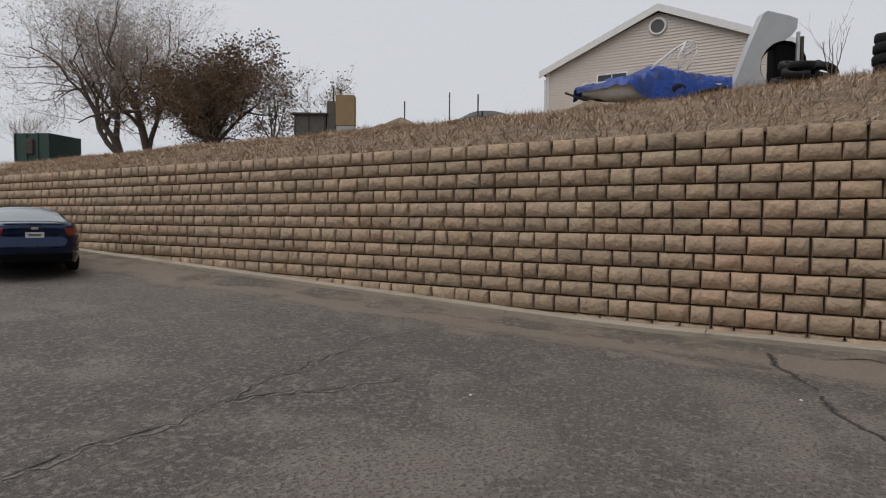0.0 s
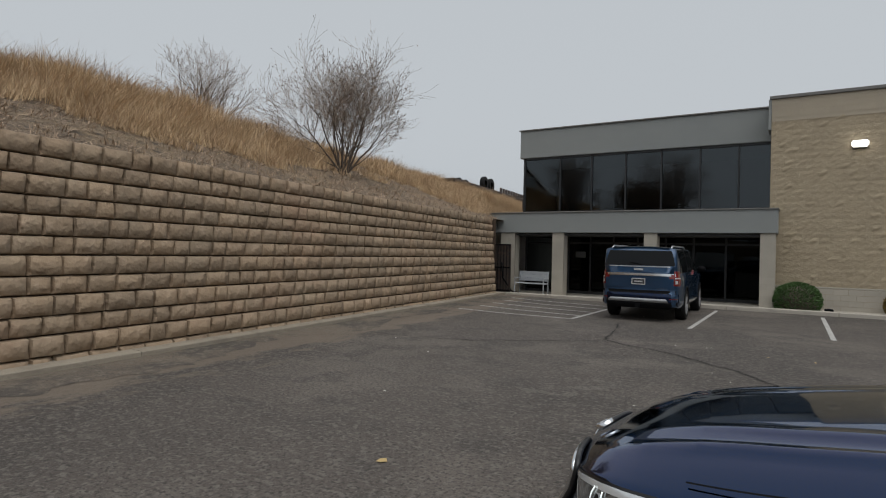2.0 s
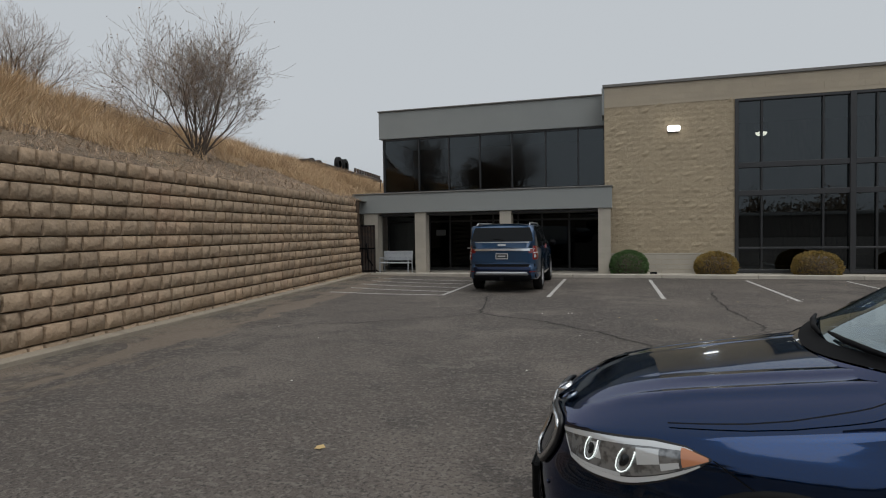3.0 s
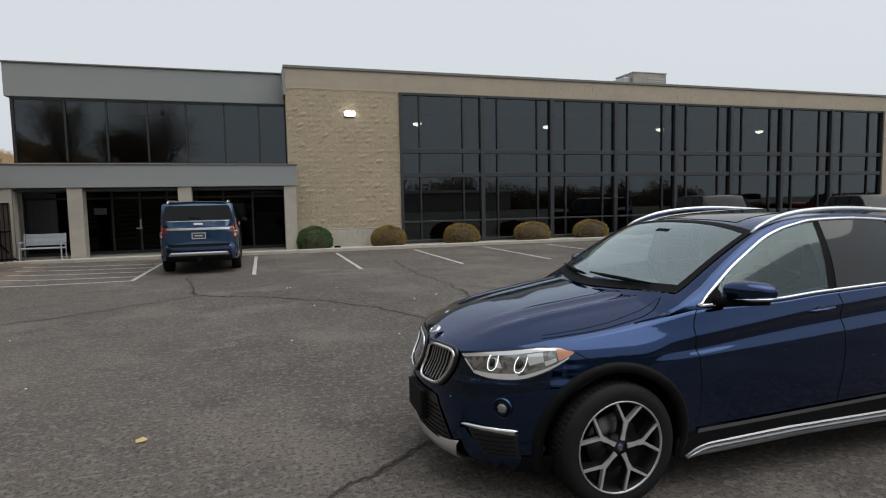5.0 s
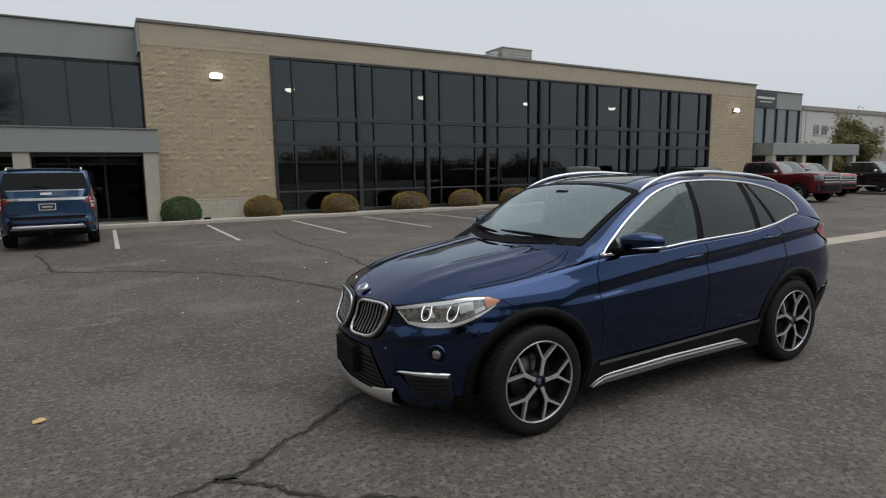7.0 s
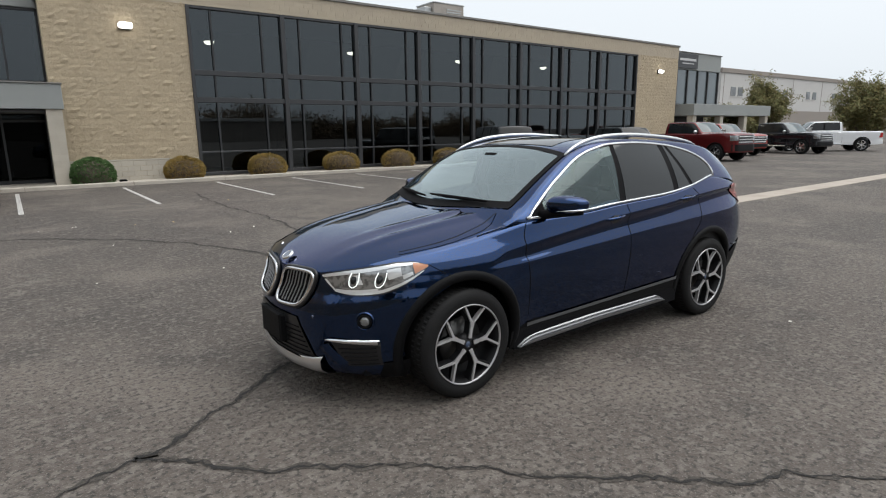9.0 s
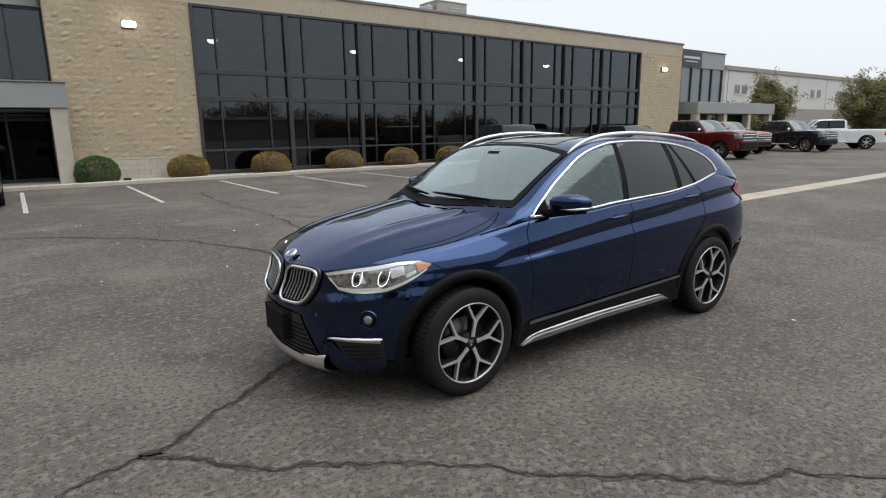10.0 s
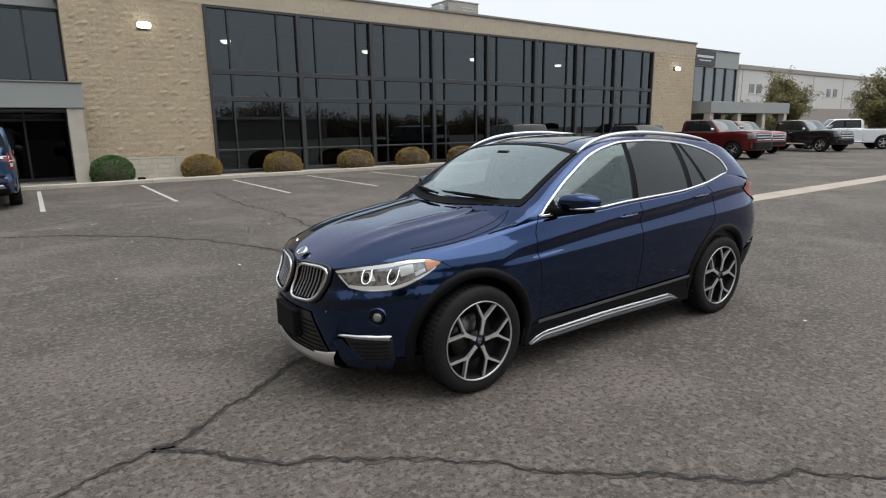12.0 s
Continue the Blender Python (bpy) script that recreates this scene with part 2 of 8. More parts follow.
M_STONE = mat("tan_wall_block", (0.322, 0.233, 0.152), 0.9, spots=(
    (1.1, 0.50, 0.72, (0.302, 0.238, 0.166), 4, 0.8), (5.0, 0.54, 0.72, (0.445, 0.335, 0.238), 5, 0.7), (7.0, 0.56, 0.74, (0.215, 0.160, 0.115), 3, 0.55), (0.45, 0.55, 0.72, (0.385, 0.240, 0.160), 3, 0.55), (40.0, 0.58, 0.75, (0.19, 0.145, 0.10), 3, 0.4)),
    bump=((6.0, 0.06, 2.2), (14.0, 0.018, 3), (80, 0.002, 2)), rand=0.22, hue=(0.292, 0.226, 0.160, 0.5))
M_STONE_REST = mat("tan_wall_block_far", (0.322, 0.233, 0.152), 0.9, spots=(
    (1.1, 0.50, 0.72, (0.302, 0.238, 0.166), 4, 0.8), (5.0, 0.54, 0.72, (0.445, 0.335, 0.238), 5, 0.7), (7.0, 0.56, 0.74, (0.215, 0.160, 0.115), 3, 0.55), (0.45, 0.55, 0.72, (0.385, 0.240, 0.160), 3, 0.55), (40.0, 0.58, 0.75, (0.19, 0.145, 0.10), 3, 0.4)),
    bump=((6.0, 0.06, 2.2), (14.0, 0.018, 3), (80, 0.002, 2)), island=0.22, hue=(0.292, 0.226, 0.160, 0.5))
M_JOINT = mat("dark_joint", (0.075, 0.052, 0.036), 0.95, bump=((20, 0.01),))
M_DIRT = mat("dry_hillside", (0.215, 0.155, 0.105), 0.95, spots=(
    (0.8, 0.45, 0.62, (0.25, 0.18, 0.11), 5, 0.9), (4.0, 0.48, 0.64, (0.085, 0.064, 0.047), 5, 0.9), (16.0, 0.54, 0.66, (0.36, 0.27, 0.165), 4, 0.9), (45.0, 0.53, 0.66, (0.05, 0.04, 0.032), 3, 0.85)),
    bump=((3.0, 0.12, 5), (14.0, 0.06, 5), (50.0, 0.025, 3)))
M_GRASS = mat("dry_grass", (0.62, 0.455, 0.275), 0.9, spots=((1.6, 0.46, 0.62, (0.40, 0.275, 0.165), 4, 0.8),), island=0.25, hue=(0.40, 0.275, 0.165, 0.75))
M_PALEGRASS = mat("pale_flattened_grass", (0.47, 0.355, 0.25), 0.9, island=0.3, hue=(0.30, 0.22, 0.155, 0.8))
M_STUBBLE = mat("dead_stalks", (0.44, 0.32, 0.215), 0.9, island=0.35, hue=(0.26, 0.185, 0.13, 0.85))
M_SPLIT = mat("split_face_block", (0.395, 0.325, 0.225), 0.92, spots=((0.5, 0.45, 0.7, (0.35, 0.29, 0.205), 4, 0.8), (9.0, 0.52, 0.7, (0.44, 0.365, 0.26), 4, 0.7)), bump=((9.0, 0.03, 4), (40, 0.01, 3)), island=0.045)
M_BAND = mat("smooth_block_band", (0.40, 0.345, 0.265), 0.85, spots=((0.6, 0.5, 0.7, (0.36, 0.31, 0.245), 4, 0.8), (25, 0.55, 0.7, (0.34, 0.295, 0.23), 3, 0.5)), bump=((60, 0.004),), island=0.03)
M_BASEBLOCK = mat("pale_base_block", (0.42, 0.385, 0.325), 0.85, spots=((0.8, 0.5, 0.7, (0.36, 0.33, 0.28), 4, 0.8), (25, 0.55, 0.7, (0.36, 0.33, 0.28), 3, 0.5)), bump=((60, 0.004),), island=0.04)
M_MORTAR = mat("block_mortar", (0.36, 0.30, 0.215), 0.95)
M_FASCIA = mat("grey_stucco", (0.255, 0.268, 0.262), 0.8, spots=((0.6, 0.5, 0.72, (0.235, 0.248, 0.245), 4, 0.8), (30, 0.55, 0.7, (0.275, 0.288, 0.282), 2, 0.6)), bump=((120, 0.003),))
M_COPING = mat("dark_metal_coping", (0.16, 0.155, 0.145), 0.55, spots=((3, 0.5, 0.7, (0.13, 0.125, 0.12), 3, 0.6),))
M_MULLION = mat("black_window_frame", (0.018, 0.019, 0.021), 0.42, spots=((4, 0.5, 0.7, (0.028, 0.029, 0.03), 3, 0.5),))
M_MAINMULL = mat("dark_bronze_mullion", (0.042, 0.043, 0.046), 0.35, 0.3, spots=((4, 0.5, 0.7, (0.05, 0.051, 0.054), 3, 0.5),))
M_PANE = pane_mat("tinted_window_glass", (0.12, 0.14, 0.15), (0.90, 1.0, 1.06), 1.70)
M_PANE_DARK = pane_mat("dark_entrance_glass", (0.05, 0.057, 0.06), (0.9, 1.0, 1.04), 1.22)
M_UNIT = mat("weathered_unit_steel", (0.33, 0.30, 0.265), 0.6, 0.1, spots=((3, 0.5, 0.7, (0.27, 0.245, 0.22), 4, 0.7),))
# dark base colour holds the dimness indoors and below the canopies
M_INSIDE = mat("shade_toned_interior", (0.07, 0.07, 0.07), 0.9, spots=((0.7, 0.5, 0.7, (0.05, 0.05, 0.052), 3, 0.7),))
M_LAMP = glow("lit_lamp", (1.0, 0.97, 0.9), 3.5)
M_PENDANT = glow("lit_pendant", (1.0, 0.90, 0.70), 6.0)
M_LAMPBODY = mat("bronze_lamp_body", (0.05, 0.045, 0.04), 0.5)
M_BUSH_G = mat("green_clipped_leaves", (0.03, 0.075, 0.016), 0.7, island=0.45, hue=(0.06, 0.115, 0.022, 0.6))
M_BUSH_Y = mat("ochre_clipped_leaves", (0.235, 0.138, 0.026), 0.7, island=0.4, hue=(0.13, 0.105, 0.022, 0.85))
M_BARK = mat("grey_bark", (0.115, 0.09, 0.072), 0.95, spots=((8, 0.5, 0.7, (0.075, 0.06, 0.05), 4, 0.8),), bump=((30, 0.02),))
M_TWIG = mat("fine_twigs", (0.30, 0.245, 0.205), 0.95, island=0.25)
M_BROWNLEAF = mat("dry_brown_leaves", (0.27, 0.185, 0.125), 0.9, island=0.45, hue=(0.15, 0.12, 0.08, 0.8))
M_TREELEAF = mat("fading_green_leaves", (0.105, 0.118, 0.042), 0.85, island=0.35, hue=(0.21, 0.15, 0.05, 0.7))
M_SIDING = mat("beige_siding", (0.58, 0.515, 0.45), 0.6, island=0.03)
M_WHITE = mat("white_trim", (0.72, 0.72, 0.70), 0.55, spots=((5, 0.5, 0.7, (0.6, 0.6, 0.58), 4, 0.6),))
M_ROOF = mat("grey_shingle", (0.12, 0.115, 0.11), 0.9, spots=((6, 0.5, 0.7, (0.08, 0.08, 0.078), 4, 0.8),))
M_TARP = mat("blue_tarp", (0.002, 0.040, 0.235), 0.42, spec=0.35, spots=((1.3, 0.42, 0.58, (0.003, 0.020, 0.105), 4, 0.85),), bump=((5, 0.06, 3),))
M_RUBBER = mat("tyre_rubber", (0.0095, 0.0095, 0.0098), 0.7, spec=0.2, spots=((10, 0.5, 0.7, (0.012, 0.0117, 0.0115), 4, 0.6),), bump=((80, 0.002),))
M_BLACKPL = mat("black_plastic", (0.005, 0.005, 0.006), 0.7, spec=0.1)
M_CLAD = mat("grained_grey_cladding", (0.0040, 0.0042, 0.0048), 0.6, spec=0.14, spots=((14, 0.5, 0.7, (0.006, 0.0062, 0.007), 3, 0.5),), bump=((300, 0.0008),))
M_STEEL_DK = mat("rusty_dark_steel", (0.05, 0.038, 0.032), 0.75, spots=((5, 0.5, 0.7, (0.10, 0.055, 0.035), 4, 0.8),))
M_GALV = mat("galvanised_steel", (0.42, 0.43, 0.43), 0.45, 0.7, spots=((6, 0.5, 0.7, (0.33, 0.34, 0.34), 4, 0.7),))
M_SILVERPAINT = mat("dull_silver_paint", (0.48, 0.50, 0.51), 0.35, 0.3, spots=((2, 0.5, 0.7, (0.42, 0.44, 0.45), 3, 0.6),))
M_GREENBOX = mat("dark_green_steel", (0.018, 0.05, 0.038), 0.6, spots=((3, 0.5, 0.7, (0.03, 0.06, 0.048), 4, 0.7),))
M_SHED = mat("grey_shed_board", (0.10, 0.095, 0.085), 0.85, spots=((4, 0.5, 0.7, (0.07, 0.066, 0.06), 4, 0.7),))
M_OCHRE = mat("weathered_ochre_panel", (0.27, 0.19, 0.10), 0.8, spots=((3, 0.5, 0.7, (0.21, 0.145, 0.08), 4, 0.7),))
M_BENCH = mat("grey_bench_boards", (0.34, 0.36, 0.38), 0.65, spots=((6, 0.5, 0.7, (0.27, 0.285, 0.30), 4, 0.6),), rand=0.05)
M_FARWHITE = mat("pale_tilt_up_panel", (0.50, 0.49, 0.475), 0.85, spots=((0.2, 0.5, 0.7, (0.46, 0.45, 0.435), 4, 0.7),))
M_FARBROWN = mat("taupe_tilt_up_panel", (0.27, 0.24, 0.215), 0.85, spots=((0.2, 0.5, 0.7, (0.245, 0.22, 0.2), 4, 0.7),))
M_FARGLASS = mat("far_window_glass", (0.03, 0.034, 0.038), 0.15)
M_WAREGLASS = mat("pale_reflecting_window", (0.17, 0.18, 0.185), 0.2, spots=((0.6, 0.45, 0.6, (0.07, 0.075, 0.08), 2, 0.8),))
M_SIGN = mat("charcoal_sign_panel", (0.035, 0.038, 0.042), 0.5)
M_PAPER = mat("pale_notice", (0.09, 0.09, 0.088), 0.7)
M_SNOWCHIP = mat("pale_litter", (0.62, 0.6, 0.54), 0.8)
M_LEAFLIT = mat("yellow_fallen_leaf", (0.50, 0.36, 0.16), 0.8)
M_FARPANE = mat("grey_reflecting_glass", (0.16, 0.18, 0.19), 0.08, 0.6)

# ---- ground ----
def ground_z(x, y):
    """The lot: level, rising gently along the retaining wall away from the building."""
    k = max(0.0, -1.0 - y)
    rise = 0.044 * (k - 0.9 * (1 - math.exp(-k / 0.9)))
    near = max(0.0, 1 - abs(x + 5.3 + 0.11 * y) / 2.0) * 0.045
    rise = min(rise, 0.85) * min(1.0, max(0.12, 1 - 0.09 * max(0.0, x + 5.4 + 0.11 * y)))
    return rise + near


def spread(a, b, n, far=()):
    return sorted(set([a + (b - a) * i / n for i in range(n + 1)] + list(far)))


xs = spread(-9, 45, 54, (-900, -400, -150, -60, -25, -14, 60, 90, 150, 300, 600, 900))
ys = spread(-26, 24, 60, (-900, -400, -150, -70, -40, 30, 45, 70, 120, 250, 500, 900))
ground = Geo().grid([[(x, y, ground_z(x, y)) for x in xs] for y in ys]).make("ground", M_ASPHALT, label="worn grey asphalt parking lot with coarse stone chips", smooth=True, kind="structure", category="ground")

# ---- the retaining wall: its own frame, l along it, d behind its foot ----
WT = Vector((-0.10911, 0.99403, 0))
WN = Vector((0.99403, 0.10911, 0))
WO = Vector((-5.685, 0, 0))
COURSE, CAP, UNIT = 0.2552, 3.013, 1.171
WALL_L0, WALL_L1 = -34.0, 21.05


def on_wall(l, d, z):
    p = WO + WT * l - WN * d
    return Vector((p.x, p.y, z))


def wall_foot(l):
    p = on_wall(l, -0.25, 0)
    return ground_z(p.x, p.y)


bk = Geo()
bk.grid([[on_wall(l, 0.08 * z + 0.05, z) for l in (WALL_L0, WALL_L1)] for z in (-0.3, 2.96)])
bk.grid([[on_wall(l, d, 2.96) for l in (WALL_L0, WALL_L1)] for d in (0.28, 0.62)])
bk.grid([[on_wall(WALL_L1, d, z) for z in (-0.3, 2.96)] for d in (0.05, 3.0)])
retaining_wall = bk.make("wall_retaining", M_JOINT, label="tan split-stone retaining wall below a dry hillside", kind="structure", category="retaining wall")

# concrete footing strip along its foot, poured in lengths
l = WALL_L0
while l < WALL_L1 + 0.4:
    g = Geo()
    l2 = min(l + 3.05, WALL_L1 + 0.45)
    rows = []
    for k in range(7):
        q = l + 0.004 + (l2 - l - 0.008) * k / 6
        z = wall_foot(q)
        rows.append([on_wall(q, -0.235, z - 0.1), on_wall(q, -0.235, z + 0.075), on_wall(q, -0.215, z + 0.092), on_wall(q, 0.06, z + 0.105)])
    g.grid(rows)
    g.f.append((3, 2, 1, 0))
    g.make("curb", M_CURB, retaining_wall)
    l = l2

STONE_N, STONE_M = 7, 5


def stone_points(w, h, r):
    """A rough split stone: front grid, edges worn round, sides going back."""
    ph = [r.uniform(0, 50) for _ in range(2)]
    tilt, lean, cup = r.uniform(-0.014, 0.014), r.uniform(-0.010, 0.010), r.uniform(-0.006, 0.016)
    pts = []
    for j in range(STONE_M):
        for i in range(STONE_N):
            u, v = (i - 1) / (STONE_N - 3), (j - 1) / (STONE_M - 3)
            edge = i in (0, STONE_N - 1) or j in (0, STONE_M - 1)
            rim = i in (1, STONE_N - 2) or j in (1, STONE_M - 2)
            uu, vv = min(max(u, 0.0), 1.0), min(max(v, 0.0), 1.0)
            nn = noise.noise(Vector((ph[0] + uu * 2.6, ph[1] + vv * 1.8, w * 9)))
            inset = 0.013 if rim and not edge else 0.0
            x = -w / 2 + w * uu + (inset if u == 0 else -inset if u == 1 else 0) * (not edge)
            z = -h / 2 + h * vv + (inset if v == 0 else -inset if v == 1 else 0) * (not edge)
            if not edge:
                x += r.uniform(-0.012, 0.012) * (0.5 if rim else 1.8)
                z += r.uniform(-0.008, 0.008) * (0.5 if rim else 1.8)
                out = 0.040 + 0.016 * nn + tilt * (uu - 0.5) * 2 + lean * (vv - 0.5) * 2 + (cup * 0.35 + r.uniform(-0.009, 0.010) if not rim else r.uniform(-0.008, 0.006))
            else:
                out = -0.018 + 0.006 * nn
                x += r.uniform(-0.003, 0.003)
                z += r.uniform(-0.003, 0.003)
            pts.append((x, out, z))
    # a ring that runs back into the wall
    ring = [i for i in range(STONE_N)] + [STONE_N * j + STONE_N - 1 for j in range(1, STONE_M)] + \
        [STONE_N * (STONE_M - 1) + i for i in range(STONE_N - 2, -1, -1)] + [STONE_N * j for j in range(STONE_M - 2, 0, -1)]
    back = [(pts[k][0], -0.07, pts[k][2]) for k in ring]
    faces = [(j * STONE_N + i, j * STONE_N + i + 1, (j + 1) * STONE_N + i + 1, (j + 1) * STONE_N + i) for j in range(STONE_M - 1) for i in range(STONE_N - 1)]
    n = len(pts)
    faces += [(ring[(k + 1) % len(ring)], ring[k], n + k, n + (k + 1) % len(ring)) for k in range(len(ring))]
    return pts + back, faces


# the face is smooth, the worn band round it stays crisp
STONE_SMOOTH = [0 < i < STONE_N - 2 and 0 < j < STONE_M - 2 for j in range(STONE_M - 1) for i in range(STONE_N - 1)] + [False] * (2 * (STONE_N + STONE_M) - 4)

stone_rng = random.Random(11)
# each cast panel holds two rows of three; two moulds, each also turned upside down
MOULDS = (((0.42, 0.24, 0.34), (0.35, 0.42, 0.23)), ((0.36, 0.33, 0.31), (0.25, 0.40, 0.35)), ((0.23, 0.42, 0.35), (0.34, 0.24, 0.42)), ((0.35, 0.40, 0.25), (0.31, 0.33, 0.36)))
STONES = []
for pair in range(6):
    start = 1.36 + (UNIT / 2 if pair % 2 else 0)
    k0 = math.floor((WALL_L0 - start) / UNIT)
    k = k0
    while start + k * UNIT < WALL_L1:
        a = start + k * UNIT
        mould = MOULDS[stone_rng.randrange(4)]
        for row in range(2):
            c = pair * 2 + row
            f = a
            for share in mould[row]:
                w = share * UNIT
                lo, hi = max(f, WALL_L0), min(f + w, WALL_L1)
                gap0 = 0.011 if abs(f - a) < 1e-6 else 0.007
                gap1 = 0.011 if abs(f + w - a - UNIT) < 1e-6 else 0.007
                if hi - lo > 0.09:
                    STONES.append((lo + gap0, hi - gap1, CAP - (c + 1) * COURSE + (0.006 if row == 0 else 0.020), CAP - c * COURSE - (0.006 if row else 0.0), pair, c))
                f += w
        k += 1


def stone_frame(s):
    lo, hi, z0, z1, pair, c = s
    d = 0.08 * (CAP - (pair + 0.5) * 2 * COURSE)
    m = Matrix(((WT.x, WN.x, 0, 0), (WT.y, WN.y, 0, 0), (0, 0, 1, 0), (0, 0, 0, 1)))
    return Matrix.Translation(on_wall((lo + hi) / 2, d, (z0 + z1) / 2)) @ m


STONES = [s for s in STONES if s[3] > wall_foot((s[0] + s[1]) / 2) + 0.07]
near_stones = [s for s in STONES if -0.9 < (s[0] + s[1]) / 2 < 8.8]
near_stones = near_stones[:300]
near_set = set(near_stones)
rest = Geo()
for s in STONES:
    if s in near_set:
        continue
    p, f = stone_points(s[1] - s[0], s[3] - s[2], stone_rng)
    m = stone_frame(s)
    rest.add([m @ Vector(q) for q in p], f)
courses_ob = rest.make("stone_courses", M_STONE_REST, retaining_wall, kind="stuff")
courses_ob.data.polygons.foreach_set("use_smooth", STONE_SMOOTH * (len(courses_ob.data.polygons) // len(STONE_SMOOTH)))

# ---- hillside behind the wall ----
CREST = [(-60, 4.8), (-30, 5.0), (-12, 5.15), (-4, 5.2), (0.5, 5.45), (4, 5.5), (7.5, 5.85), (20, 5.95), (36, 6.05), (60, 5.6)]


def hill_z(l, d):
    c = curve(l, CREST)
    t = min(max((d - 0.25) / 9.3, 0.0), 1.0)
    s = t + 0.10 * math.sin(math.pi * t)
    z = 2.955 + (c - 2.955) * s
    if d > 9.5:
        up = min(1.0, max(0.0, (7.5 - l) / 5.0))
        z = c + up * ramp(d, [(9.5, 0.0), (12, 0.5), (14.5, 0.9), (20, 1.35), (40, 2.1), (80, 2.4)]) - (1 - up) * 0.10 * min(1.0, (d - 9.5) / 6.0)
    amp = min(1.0, max(0.0, (d - 0.6) / 1.5))
    if abs(l) < 90 and d < 60:
        z += amp * (0.14 * noise.noise(Vector((l * 0.35, d * 0.5, 3))) + 0.06 * noise.noise(Vector((l * 1.3, d * 1.5, 7))))
    return z


def hill(l, d, up=0.0):
    return on_wall(l, d, hill_z(l, d) + up)


ls = spread(-36, 48, 210, (-900, -400, -150, -80, -50, 60, 80, 140, 300, 900))
ds = [0.22, 0.3, 0.5, 0.75, 1.0] + [1.3 + 0.3 * i for i in range(30)] + [10.6, 11.1, 11.7, 12.4, 13.2, 14, 15, 16, 17.5, 19, 21, 24, 28, 36, 60, 120, 300, 900]
hillside = Geo().grid([[hill(q, d) for q in ls] for d in ds]).make("hillside_ground", M_DIRT, label="dry brown hillside with dead grass above the wall", smooth=True, kind="structure", category="ground")
g = Geo()
g.grid([[on_wall(q, 0.9, z) for q in (WALL_L1 - 0.1, 30, 60)] for z in (-0.2, 3.0)])
g.grid([[on_wall(q, d, 3.0) for q in (WALL_L1 - 0.1, 60)] for d in (0.9, 0.2)])
g.make("wall_return", M_CONCRETE, label="plain concrete wall holding the slope beside the building", kind="structure", category="wall")


def blades(g, r, base, n, height, spread_r, width, lean=0.35, bow=(0.0, 0.0)):
    for _ in range(n):
        a, q = r.uniform(0, 6.283), spread_r * math.sqrt(r.random())
        p = base + Vector((math.cos(a) * q, math.sin(a) * q, -0.03))
        hgt = height * r.uniform(0.55, 1.1)
        b = r.uniform(0, 6.283)
        way = lean * hgt * r.random()
        t = Vector((math.cos(b) * way + bow[0] * hgt, math.sin(b) * way + bow[1] * hgt, hgt))
        s = Vector((math.cos(b + 1.57), math.sin(b + 1.57), 0)) * width
        m = p + t * 0.55 + Vector((0, 0, 0.12 * hgt))
        g.add([p - s, p + s, m + s * 0.7, m - s * 0.7, p + t], [(0, 1, 2, 3), (3, 2, 4)])


gr = random.Random(5)
GRASS_LOW = [(3.6, 5.6), (4.0, 4.4), (4.9, 4.1), (5.8, 3.0), (6.8, 1.8), (8.5, 1.75), (10.5, 2.1), (13.0, 1.9), (14.2, 2.4), (16, 3.2), (18.5, 2.2), (21, 1.0), (26, 0.6), (44, 0.5)]
g = Geo()
count = 0
while count < 8200:
    q, d = gr.uniform(3.6, 44), gr.uniform(0.5, 10.6)
    low = ramp(q, GRASS_LOW) + 0.8 * noise.noise(Vector((q * 0.7, 1, 2)))
    edge = 4.4 + max(0.0, d - 4.2) * 0.37
    if d < low or q < edge:
        continue
    patch = noise.noise(Vector((q * 0.8, d * 0.8, 9)))
    if patch < -0.28 or (q > 14.5 and patch < -0.05) or (13.2 < q < 20 and d < 5.2 and patch < 0.16):
        continue
    up = min(1, (d - low) / 2.2)
    hgt = (0.34 + 0.62 * up) * (0.85 + 0.5 * noise.noise(Vector((q * 0.5, d * 0.5, 4)))) * min(1, 0.38 + (q - edge) * 0.5) * (0.9 if q < 14.5 else 0.68)
    tuft = gr.uniform(0.7, 1.35)
    ba, bl = gr.uniform(0, 6.283), gr.uniform(0.1, 0.75)
    blades(g, gr, hill(q, d), 34, max(0.20, hgt * tuft * 0.95), 0.26, 0.0052, 0.85, (math.cos(ba) * bl, math.sin(ba) * bl + 0.2))
    count += 1
g.make("tall_dry_grass", M_GRASS, label="tall straw-coloured dry grass along the crest", kind="stuff", category="grass")
g = Geo()
for _ in range(2600):
    q, d = gr.uniform(-34, 5.5), 1.2 + 9.4 * gr.random() ** 0.6
    if noise.noise(Vector((q * 0.9, d * 0.9, 6))) < -0.1:
        continue
    blades(g, gr, hill(q, d), 16, gr.uniform(0.10, 0.26), 0.30, 0.006, 2.2)
g.make("matted_grass", M_PALEGRASS, label="matted pale dead grass on the slope", kind="stuff", category="grass")
g = Geo()
